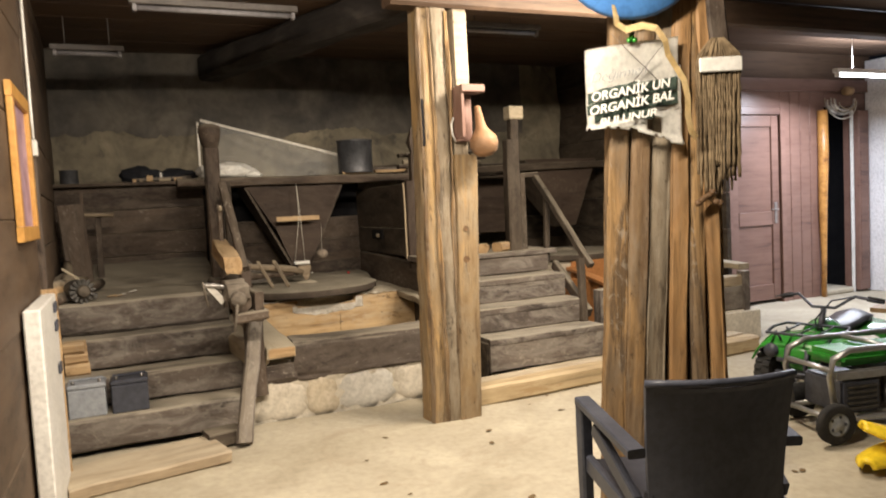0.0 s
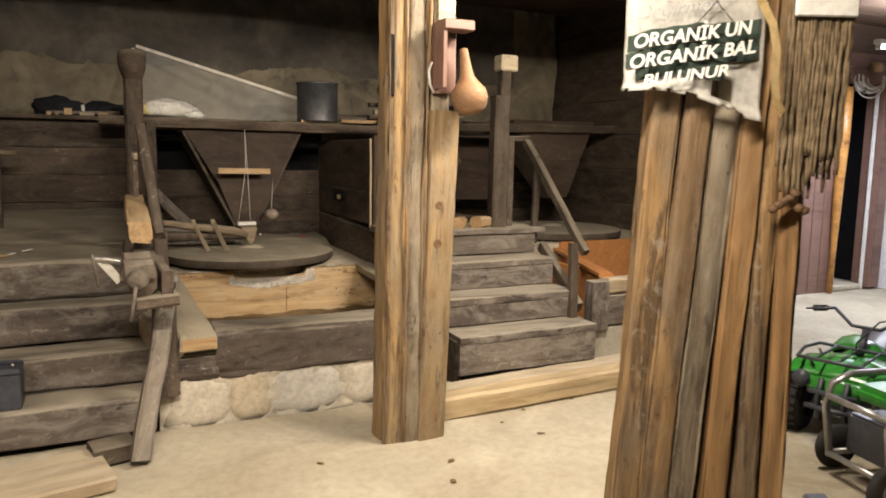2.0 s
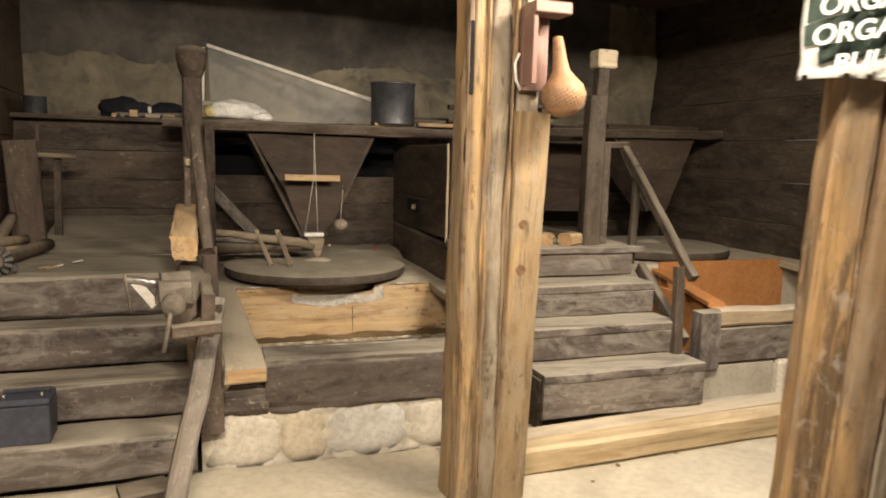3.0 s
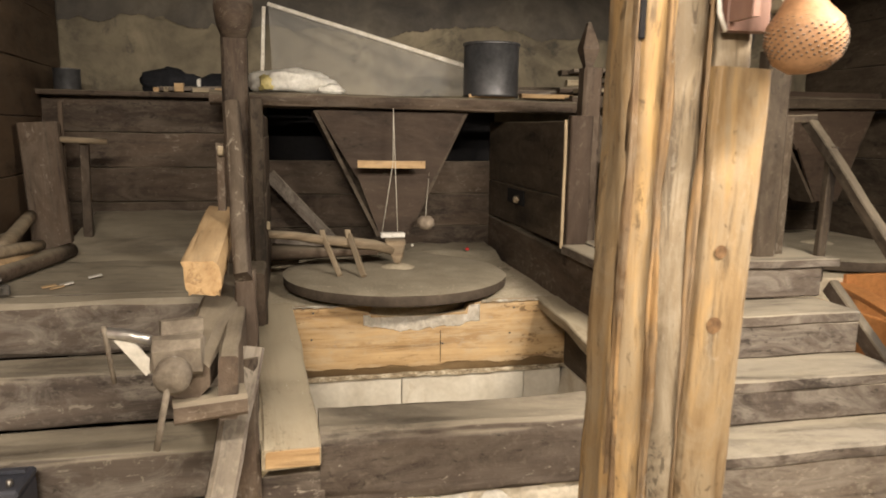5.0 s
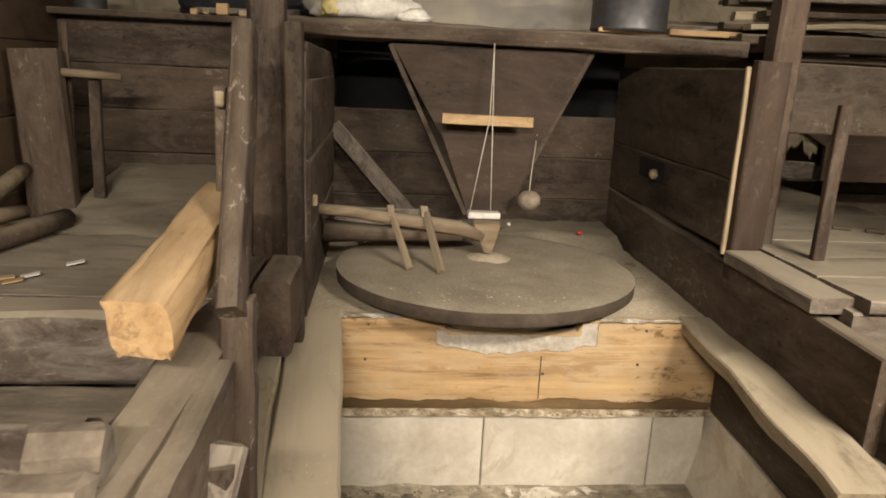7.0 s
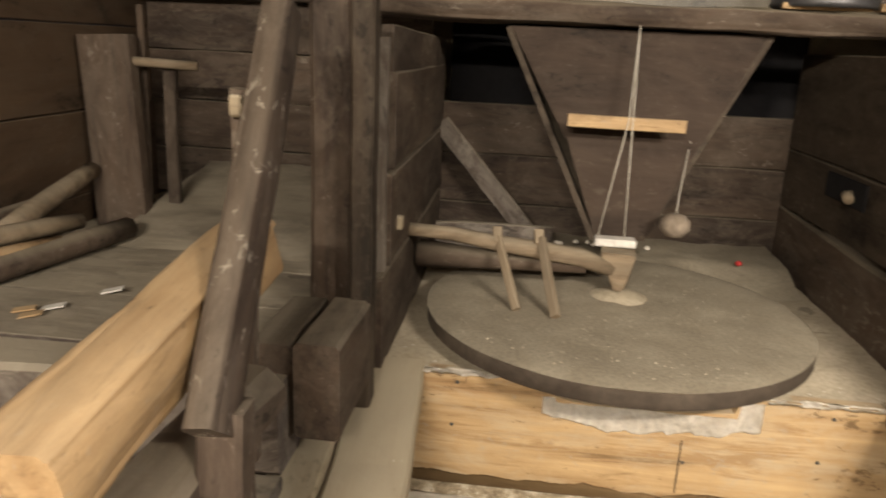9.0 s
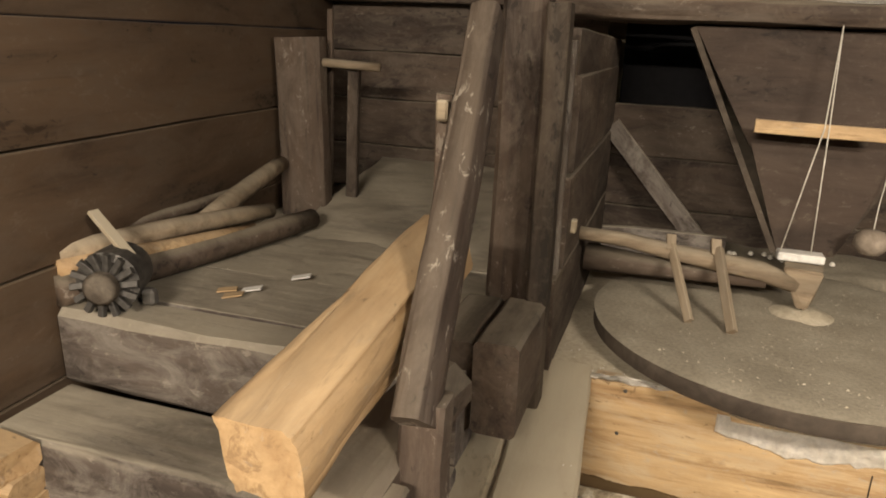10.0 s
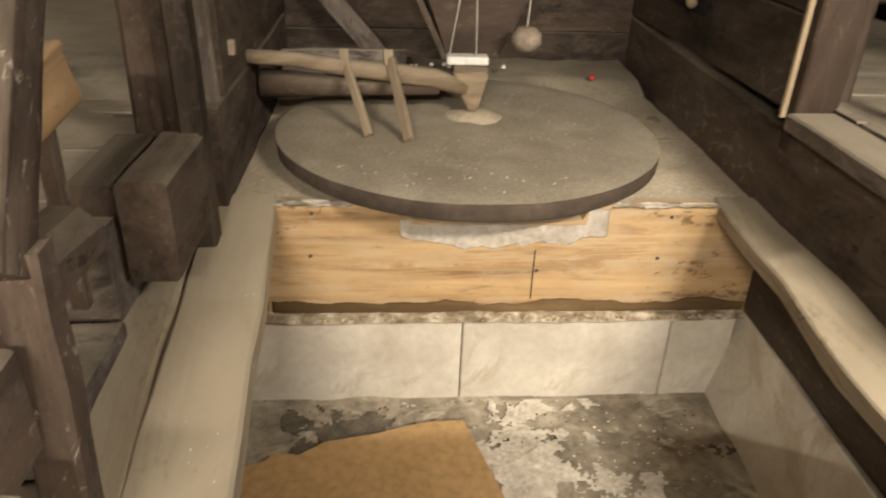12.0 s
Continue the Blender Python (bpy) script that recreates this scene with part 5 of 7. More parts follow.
blue = lathe("blue_disc", [(0, -0.03), (0.25, -0.028), (0.292, -0.02), (0.30, 0.0), (0.288, 0.02), (0.17, 0.05), (0, 0.06)], M_BLUE, None, "", pose(2.505, 2.735, 2.330, 90), sides=40)
tagged(blue, "round blue plastic dish hung on the post", "dish")

sieve = thing("dried_strings", "bundle of dried brown knotted strings on a white card", "dried strings", (2.93, 2.78, 1.9))
slab("card", (2.885, 2.745, 1.895), (3.025, 2.757, 1.952), M_PAPER, sieve, "white card strip")
for k in range(40):
    x0 = 2.887 + 0.138 * (k % 20) / 19
    x1 = x0 - 0.004 - 0.010 * (k % 20) / 19 + random.uniform(-0.006, 0.006)
    zb = 1.40 + 0.004 * (k % 20) + random.uniform(-0.05, 0.12)
    y0 = 2.765 + 0.014 * (k // 20)
    pts = [((x0 + (x1 - x0) * s) * min(1.0, 0.25 + s * 6) + 2.95 * (1 - min(1.0, 0.25 + s * 6)) + random.uniform(-0.0015, 0.0015), y0 + random.uniform(-0.003, 0.003), 2.03 + (zb - 2.03) * s) for s in np.linspace(0, 1, 18)]
    radii = [0.0036 + 0.0016 * ((q + k) % 2) for q in range(18)]
    rod("string", pts, 0.006, M_CORN, sieve, sides=5, radii=radii)
for q in range(7):
    lathe("knot", [(0, -0.014), (0.010, -0.008), (0.013, 0.004), (0.007, 0.012), (0, 0.016)], M_KNOT, sieve, "", pose(2.87 + 0.012 * q, 2.755, 1.395 + random.uniform(-0.02, 0.03), 30 * q, 20, 0), sides=8)
beam("branch", (2.96, 2.80, 2.0), (2.95, 2.80, 2.55), 0.06, 0.05, M_OLD, sieve, up=(0, 1, 0), rough=0.01)



def onto_post(ob, x0, w0, scale, dz=0.0, y0=2.80):
    """Turns a thing that was laid out facing -y onto the face of the clad post: old x0 comes to w0 along the face."""
    m = CLAD @ Matrix.Translation((w0, 0, dz)) @ Matrix.Diagonal((scale, 1, 1, 1)) @ Matrix.Translation((-x0, -y0, 0))
    ob.matrix_basis = m @ ob.matrix_basis


onto_post(sign, 2.292, -0.058, 0.92, -0.002)
onto_post(ribbon, 2.42, 0.055, 0.86, -0.045)
onto_post(blue, 2.505, 0.13, 1.0, 0.0)
onto_post(sieve, 2.885, 0.392, 1.22, -0.080)

# ---- chair ----
chair = thing("armchair", "black plastic garden armchair with woven-pattern back", "chair", (2.115, 1.945, 0))
CH = Matrix.Translation((2.115, 1.945, 0)) @ pose(0, 0, 0, 0, 0, -19) @ Matrix.Diagonal((0.92, 1.0, 0.975, 1))


def chair_part(name, bm):
    return smooth(part(name, bm, M_BLACK, chair, "", placed(chair, CH)))


bm = bmesh.new()
bn, bk = 14, 18
front, rear = {}, {}
for j in range(bk + 1):
    for i in range(bn + 1):
        u, v = i / bn * 2 - 1, j / bk
        x = u * (0.215 + 0.022 * v)
        z = 0.40 + 0.44 * v - 0.012 * (1 - u * u) * (1 if j == bk else 0)
        y = -0.05 * v * v - 0.045 * (1 - u * u)
        weave = 0.0004 if 0 < i < bn and 1 < j < bk - 1 and (i + j) % 2 else 0.0
        front[i, j] = bm.verts.new((x, y + weave, z))
        rear[i, j] = bm.verts.new((x, y - 0.016 - weave, z))
for j in range(bk):
    for i in range(bn):
        bm.faces.new((front[i, j], front[i, j + 1], front[i + 1, j + 1], front[i + 1, j]))
        bm.faces.new((rear[i, j], rear[i + 1, j], rear[i + 1, j + 1], rear[i, j + 1]))
for j in range(bk):
    for i in (0, bn):
        bm.faces.new((front[i, j], rear[i, j], rear[i, j + 1], front[i, j + 1]))
for i in range(bn):
    for j in (0, bk):
        bm.faces.new((front[i, j], front[i + 1, j], rear[i + 1, j], rear[i, j]))
bmesh.ops.recalc_face_normals(bm, faces=bm.faces)
part("backrest", bm, M_BLACK, chair, "", placed(chair, CH))
rod("top_rim", [CH @ Vector((x, -0.058 - 0.045 * (1 - (x / 0.237) ** 2), 0.842)) for x in np.linspace(-0.238, 0.238, 9)], 0.012, M_BLACK, chair)
for s in (-1, 1):
    beam("back_stile", CH @ Vector((s * 0.205, 0.005, 0.0)), CH @ Vector((s * 0.205, -0.005, 0.50)), 0.030, 0.035, M_BLACK, chair, up=(0, 1, 0), rough=0, wane=0.2)
    beam("armrest", CH @ Vector((s * 0.255, -0.02, 0.625)), CH @ Vector((s * 0.29, 0.42, 0.665)), 0.055, 0.03, M_BLACK, chair, rough=0, wane=0.2)
    beam("front_leg", CH @ Vector((s * 0.275, 0.46, 0.0)), CH @ Vector((s * 0.29, 0.41, 0.655)), 0.045, 0.04, M_BLACK, chair, up=(0, 1, 0), rough=0, wane=0.2)
    beam("side_rail", CH @ Vector((s * 0.24, -0.01, 0.40)), CH @ Vector((s * 0.275, 0.43, 0.44)), 0.03, 0.06, M_BLACK, chair, rough=0, wane=0.2)
    beam("arm_brace", CH @ Vector((s * 0.245, 0.02, 0.46)), CH @ Vector((s * 0.28, 0.30, 0.60)), 0.028, 0.05, M_BLACK, chair, rough=0, wane=0.2)
beam("seat", CH @ Vector((0, -0.02, 0.41)), CH @ Vector((0, 0.44, 0.425)), 0.48, 0.03, M_BLACK, chair, rough=0.002, wane=0.1)

# ---- things on and over the millstone ----
damsel = thing("shaker_arm", "bare wooden arm with two pegs resting on the millstone", "shaker arm", (1.7, 6.7, 0.71))
rod("arm", [(1.345, 6.64, 0.925), (1.50, 6.69, 0.905), (1.65, 6.72, 0.875), (1.80, 6.74, 0.855), (1.93, 6.76, 0.835), (2.04, 6.77, 0.80)], 0.03, M_STICK, damsel, sides=8, radii=[0.022, 0.024, 0.028, 0.032, 0.033, 0.026])
rod("under_arm", [(1.37, 6.80, 0.80), (1.60, 6.78, 0.80), (1.95, 6.77, 0.80)], 0.03, M_OLD, damsel, sides=8, radii=[0.05, 0.035, 0.022])
beam("peg", (1.645, 6.715, 0.90), (1.722, 6.54, 0.712), 0.026, 0.020, M_STICK, damsel, up=(0, 1, 0.5), rough=0.003)
beam("peg", (1.79, 6.73, 0.90), (1.845, 6.50, 0.712), 0.028, 0.022, M_STICK, damsel, up=(0, 1, 0.5), rough=0.003)
beam("peg_head", (1.645, 6.70, 0.885), (1.642, 6.74, 0.925), 0.03, 0.022, M_STICK, damsel)
beam("peg_head", (1.785, 6.72, 0.88), (1.78, 6.755, 0.92), 0.032, 0.024, M_STICK, damsel)
bm = bmesh.new()
shoe = [bm.verts.new(v) for v in ((-0.06, 0.0, 0.05), (0.06, -0.01, 0.045), (0.025, -0.01, -0.085), (-0.005, 0.0, -0.085), (-0.05, 0.10, 0.06), (0.07, 0.09, 0.05), (0.055, 0.05, -0.06), (0.01, 0.05, -0.06))]
for q in ((0, 1, 2, 3), (4, 7, 6, 5), (0, 4, 5, 1), (1, 5, 6, 2), (2, 6, 7, 3), (3, 7, 4, 0)):
    bm.faces.new([shoe[i] for i in q])
bmesh.ops.bevel(bm, geom=bm.edges, offset=0.006, segments=2, affect="EDGES")
part("shoe", bm, M_STICK, damsel, "yellow wooden feeding shoe", placed(damsel, Matrix.Translation((2.05, 6.755, 0.81))))
slab("tin_lip", (1.975, 6.80, 0.868), (2.115, 6.86, 0.895), M_WHITE, damsel, "white tin lip")
swing = thing("string_spreader", "small pine bar spreading two white strings", "spreader", (2.05, 6.88, 1.28))
beam("bar", (1.852, 6.875, 1.283), (2.240, 6.872, 1.279), 0.022, 0.042, M_PINE, swing, rough=0.002, wane=0.08)
for x0, x1 in ((2.062, 1.985), (2.075, 2.075)):
    rod("string", [(2.07, 6.97, 1.60), (x0 - 0.01, 6.86, 1.29), (x1, 6.83, 0.895)], 0.0022, M_STRING, swing, sides=5)
ball = thing("hanging_stone", "round pale stone hung on a thread", "stone weight", (2.25, 6.86, 0.95))
lathe("stone", [(0, -0.042), (0.03, -0.036), (0.052, -0.01), (0.05, 0.018), (0.03, 0.038), (0, 0.042)], M_WEIGHT, ball, "", Matrix.Translation((2.245, 6.86, 0.945)), sides=18)
rod("thread", [(2.245, 6.86, 0.985), (2.26, 6.92, 1.05), (2.29, 7.0, 1.22)], 0.002, M_STRING, ball, sides=5)
lathe("red_bead", [(0, -0.012), (0.012, -0.006), (0.014, 0.004), (0, 0.014)], M_RED, None, "", Matrix.Translation((2.605, 7.28, 0.712)), sides=12)
tagged(bpy.data.objects["red_bead"], "small red berry lying on the meal", "berry")
for k in range(12):
    r = lathe("meal_crumb", [(0, -0.006), (0.012, 0), (0.008, 0.01), (0, 0.014)], M_FLOURWHITE, None, "", Matrix.Translation((1.80 + 0.035 * k * random.uniform(0.8, 1.2), 7.30 + random.uniform(-0.03, 0.06), 0.735)) @ pose(0, 0, 0, 0, 0, 30 * k), sides=6)
    tagged(r, "white crumb of caked meal behind the shaker arm", "crumb", "meal crumbs")
r = beam("rear_board", (1.38, 7.18, 0.76), (1.85, 7.30, 0.74), 0.03, 0.13, M_STEP, rough=0.01)
tagged(r, "dusty short board behind the shaker arm", "board")

# flour spilt on the pit floor, in thin ragged flakes
def spilt(name, x0, y0, nx, ny, cell, z, amount, material, label):
    """Flakes where the amount at a place, roughened by noise, passes one half."""
    verts, faces, seen = [], [], {}
    def corner(i, j):
        if (i, j) not in seen:
            seen[i, j] = len(verts)
            x, y = x0 + i * cell, y0 + j * cell
            verts.append((x + 0.3 * cell * noise.noise((i * 1.7, j * 1.3, 1)), y + 0.3 * cell * noise.noise((i * 1.3, j * 1.9, 5)), z + 0.012 * noise.fractal(Vector((x, y, 0)) * 5, 1.0, 2.0, 4) + 0.002 * noise.noise((x * 60, y * 60, 2))))
        return seen[i, j]
    for i in range(nx):
        for j in range(ny):
            x, y = x0 + (i + 0.5) * cell, y0 + (j + 0.5) * cell
            if amount(x, y) + 0.42 * noise.fractal((x * 9, y * 9, 3.0), 0.7, 2.1, 5) > 0.5:
                faces.append((corner(i, j), corner(i + 1, j), corner(i + 1, j + 1), corner(i, j + 1)))
    me = bpy.data.meshes.new(name)
    me.from_pydata(verts, [], faces)
    me.materials.append(material)
    return tagged(new(name, me), label, "flour", kind="stuff")


def heap_at(x, y, cx, cy, rx, ry):
    return math.exp(-((x - cx) / rx) ** 2 - ((y - cy) / ry) ** 2)


spilt("flour_flakes", 1.46, 5.30, 190, 128, 0.007, -0.0425, lambda x, y: 0.62 * heap_at(x, y, 2.15, 5.90, 0.14, 0.22) + 0.44 * heap_at(x, y, 2.40, 5.85, 0.30, 0.34) + 0.34 * heap_at(x, y, 2.1, 6.18, 0.6, 0.07), M_SPILT, "white caked flour spilt on the pit floor")
spilt("dirt_flakes", 1.46, 5.30, 150, 100, 0.009, -0.0440, lambda x, y: 0.62 * heap_at(x, y, 1.60, 6.05, 0.34, 0.20) + 0.30 * heap_at(x, y, 2.75, 6.0, 0.12, 0.30), M_GRIME, "grey dirt caked on the pit floor")

# cardboard in the pit
bm = bmesh.new()
pts = [(1.37, 5.90), (1.44, 5.93), (1.46, 5.955), (1.53, 5.95), (1.60, 6.00), (1.74, 6.03), (1.88, 6.075), (2.005, 6.085), (2.05, 5.93), (2.09, 5.78), (2.16, 5.50), (1.37, 5.50)]
lo = [bm.verts.new((x - 1.7, y - 5.8, 0.0)) for x, y in pts]
hi = [bm.verts.new((x - 1.7, y - 5.8, 0.006)) for x, y in pts]
bm.faces.new(lo)
bm.faces.new(hi)
for i in range(len(pts)):
    j = (i + 1) % len(pts)
    bm.faces.new((lo[i], lo[j], hi[j], hi[i]))
bmesh.ops.recalc_face_normals(bm, faces=bm.faces)
card = part("cardboard", bm, M_CARD, None, "", Matrix.Translation((1.7, 5.8, -0.030)) @ pose(0, 0, 0, 0.6, 0.5, 0))
tagged(card, "torn brown cardboard sheet lying in the pit", "cardboard")

# ---- shelf things ----
pot = thing("metal_drum", "dark open tin drum standing on the shelf", "drum", (2.675, 7.05, 1.665))
lathe("body", [(0, 0.0), (0.165, 0.0), (0.168, 0.012), (0.165, 0.02), (0.165, 0.300), (0.160, 0.300), (0.158, 0.03), (0, 0.025)], M_TIN, pot, "", Matrix.Translation((2.675, 7.06, 1.680)), sides=40)
lathe("rolled_rim", [(0.157, 0.296), (0.171, 0.296), (0.173, 0.304), (0.170, 0.312), (0.159, 0.312), (0.157, 0.296)], M_TIN, pot, "rolled tin rim", Matrix.Translation((2.675, 7.06, 1.680)), sides=40)
tin = lathe("small_tin", [(0, 0), (0.07, 0), (0.075, 0.01), (0.075, 0.12), (0.08, 0.125), (0.07, 0.128), (0.068, 0.02), (0, 0.02)], M_TIN, None, "", Matrix.Translation((0.19, 7.55, 1.682)), sides=24)
tagged(tin, "small dark tin can on the shelf", "tin can")
r = beam("shelf_lath", (2.52, 6.985, 1.682), (2.80, 6.985, 1.680), 0.025, 0.02, M_PINE)
tagged(r, "pale lath lying before the drum", "lath")


def lump(name, at, size, material, label, category, seed=0.0, flat=0.6):
    bm = bmesh.new()
    bmesh.ops.create_icosphere(bm, subdivisions=4, radius=1)
    for v in bm.verts:
        k = 1 + 0.28 * noise.noise(v.co * 1.7 + Vector((seed, 0, 0))) + 0.10 * noise.noise(v.co * 5 + Vector((seed, 3, 0)))
        v.co = Vector((v.co.x * k * size[0], v.co.y * k * size[1], max(v.co.z, -flat) * k * size[2]))
    zmin = min(v.co.z for v in bm.verts)
    ob = smooth(part(name, bm, material, None, "", Matrix.Translation((at[0], at[1], at[2] - zmin))))
    return tagged(ob, label, category) if category else ob


lump("black_cloth", (0.78, 7.55, 1.68), (0.19, 0.09, 0.085), M_CLOTH, "crumpled black cloth on the shelf", "cloth", 1.0)
lump("black_cloth", (1.08, 7.55, 1.68), (0.17, 0.08, 0.07), M_CLOTH, "crumpled black cloth on the shelf", "cloth", 4.0)
tie = lathe("tie", [(0.030, -0.012), (0.037, -0.010), (0.037, 0.010), (0.030, 0.012)], M_SACK, None, "", pose(0.945, 7.52, 1.735, 0, 90, 0), sides=16)
tagged(tie, "white strip tied round the black cloth", "tie")
r = beam("shelf_stick", (0.72, 7.42, 1.70), (1.20, 7.40, 1.71), 0.05, 0.025, M_STEP)
tagged(r, "short grey stick lying on the shelf", "stick")
for k, (x, w) in enumerate(((0.70, 0.03), (0.76, 0.025), (0.82, 0.05), (0.92, 0.10), (1.05, 0.07))):
    r = block("wood_scrap", (x, 7.37, 1.682), (x + w, 7.41, 1.682 + (0.05 if k == 2 else 0.025)), M_PALE if k % 2 else M_PINE)
    tagged(r, "small scrap of wood on the shelf", "scrap", "shelf scraps")
sack = thing("flour_sack", "crumpled white plastic flour sack with yellow print", "sack", (1.5, 7.25, 1.68))
ob = lump("sack_body", (1.50, 7.24, 1.675), (0.24, 0.12, 0.085), M_SACK, "", "", 7.0)
ob.parent, ob.matrix_basis = sack, placed(sack, ob.matrix_basis)
ob = lump("sack_print", (1.36, 7.185, 1.69), (0.055, 0.065, 0.055), M_PRINT, "", "", 9.0)
ob.parent, ob.matrix_basis = sack, placed(sack, ob.matrix_basis)
ob["label"] = "yellow printed corner"
ob = lump("sack_neck", (1.72, 7.20, 1.675), (0.09, 0.08, 0.04), M_SACK, "", "", 12.0)
ob.parent, ob.matrix_basis = sack, placed(sack, ob.matrix_basis)
for k in range(9):
    r = beam("offcut", (2.92 + 0.03 * (k % 3), 7.22 + 0.05 * k, 1.70 + 0.03 * (k // 3)), (3.5 + 0.06 * (k % 4), 7.25 + 0.05 * k, 1.70 + 0.032 * (k // 3)), 0.05, 0.028, (M_PINE, M_OLD, M_DARK, M_STEP)[k % 4])
    tagged(r, "rough offcut lath stacked on the shelf", "lath", "stacked laths")

screen = thing("plastic_screen", "clear plastic sheet on a white lath leaning at the wall", "plastic sheet", (1.9, 7.6, 1.7))
A, B, C = Vector((1.365, 7.86, 2.285)), Vector((2.56, 7.25, 1.875)), Vector((1.315, 7.70, 1.72))
beam("lath", A, B, 0.028, 0.026, M_FLOURWHITE, screen, "white lath", rough=0.001)
beam("lath", A + Vector((-0.03, 0, -0.02)), C, 0.022, 0.02, M_FLOURWHITE, screen, "white lath", rough=0.001)
mclear, nt, p = node_material("clear_plastic")
p.inputs["Base Color"].default_value = (0.9, 0.9, 0.88, 1)
p.inputs["Roughness"].default_value = 0.10
p.inputs["Alpha"].default_value = 0.20
p.inputs["Specular IOR Level"].default_value = 1.0
bm = bmesh.new()
cols = []
for i in range(13):
    s = i / 12
    t = A.lerp(B, s)
    lo = Vector((t.x + 0.02, t.y - 0.02, 1.69))
    cols.append([bm.verts.new(t.lerp(lo, q / 6) + Vector((0, -0.035 * noise.noise((s * 9, q * 0.9, 2)), 0)) - Vector((1.9, 7.6, 1.7))) for q in range(7)])
for c0, c1 in zip(cols, cols[1:]):
    for q in range(6):
        bm.faces.new((c0[q], c1[q], c1[q + 1], c0[q + 1]))
sh = smooth(part("film", bm, mclear, screen, "clear crinkled film"))
sh.visible_shadow = False

# ---- vise and timber by the pit ----
carrier = beam("carrier_log", (1.19, 4.66, 0.835), (1.235, 5.55, 0.87), 0.12, 0.11, M_OLD, rough=0.016, wane=0.35)
tagged(carrier, "rough dusty log carrying the vise", "log")
cross = beam("cross_board", (1.15, 4.68, 0.745), (1.335, 4.70, 0.755), 0.10, 0.06, M_OLD, rough=0.008, wane=0.2)
tagged(cross, "short grey cross board under the vise", "board")
side = beam("side_board", (1.295, 4.66, 0.80), (1.285, 5.20, 0.80), 0.05, 0.17, M_OLD, rough=0.01)
tagged(side, "grey waney board beside the vise", "board")
post_l = beam("side_board", (1.30, 4.98, 0.20), (1.30, 5.0, 0.78), 0.11, 0.09, M_OLD, up=(0, 1, 0), rough=0.012)
tagged(post_l, "grey upright board under the log", "board")
vise = thing("bench_vise", "old iron bench vise with a bent handle", "vise", (1.16, 4.62, 0.80))
lathe("screw_head", [(0, 0), (0.035, 0.0), (0.042, 0.01), (0.042, 0.05), (0.03, 0.06), (0, 0.06)], M_RUST, vise, "", pose(1.165, 4.63, 0.80, 90), sides=18)
block("jaw", (1.110, 4.62, 0.79), (1.220, 4.70, 0.885), M_RUST, vise, rough=0.025, wane=0.5, n=10)
block("jaw", (1.115, 4.715, 0.80), (1.215, 4.79, 0.895), M_RUST, vise, rough=0.025, wane=0.5, n=10)
rod("slide", [(1.165, 4.60, 0.82), (1.165, 4.85, 0.84)], 0.022, M_STEEL, vise)
rod("handle", [(1.16, 4.585, 0.80), (1.145, 4.56, 0.72), (1.13, 4.55, 0.64)], 0.008, M_RUST, vise)
rod("clamp_arm", [(1.11, 4.68, 0.86), (1.06, 4.69, 0.875), (1.01, 4.70, 0.88), (1.0, 4.70, 0.87)], 0.014, M_STEEL, vise)
rod("clamp_bar", [(1.00, 4.69, 0.90), (1.005, 4.69, 0.86), (1.02, 4.68, 0.76)], 0.006, M_RUST, vise)
beam("plate", (1.03, 4.70, 0.87), (1.10, 4.70, 0.78), 0.006, 0.034, M_STONE_C, vise)
vise.matrix_basis = Matrix.Translation((1.16, 4.62, 0.865)) @ Matrix.Scale(1.08, 4)

# ---- things on the left stairs and platform ----
def battery(x, y, z, mat, label):
    b = thing("car_battery", label, "battery", (x, y, z))
    slab("case", (x - 0.10, y - 0.085, z), (x + 0.10, y + 0.085, z + 0.165), mat, b, bevel=0.006)
    slab("lid", (x - 0.103, y - 0.088, z + 0.167), (x + 0.103, y + 0.088, z + 0.195), mat, b, bevel=0.008)
    for s in (-1, 1):
        lathe("terminal", [(0, 0), (0.011, 0), (0.009, 0.02), (0, 0.021)], M_STEEL, b, "", Matrix.Translation((x + s * 0.07, y - 0.05, z + 0.195)), sides=12)
    beam("carry_strap", (x - 0.09, y + 0.03, z + 0.205), (x + 0.09, y + 0.03, z + 0.205), 0.02, 0.012, mat, b, rough=0)
    return b


battery(0.33, 5.05, 0.222, M_GREYPLASTIC, "grey car battery standing on the lowest step")
battery(0.56, 5.04, 0.222, M_BLACK, "black car battery standing on the lowest step")
for k, (a, b2, w, h) in enumerate((((0.20, 5.395, 0.437), (0.338, 5.405, 0.437), 0.12, 0.072), ((0.20, 5.39, 0.505), (0.330, 5.40, 0.505), 0.11, 0.066), ((0.195, 5.40, 0.573), (0.322, 5.39, 0.573), 0.12, 0.070))):
    r = beam("split_log", a, b2, w, h, M_PINE, rough=0.01, wane=0.35, n=5)
    tagged(r, "split yellow firewood stacked on the step", "firewood", "firewood stack")
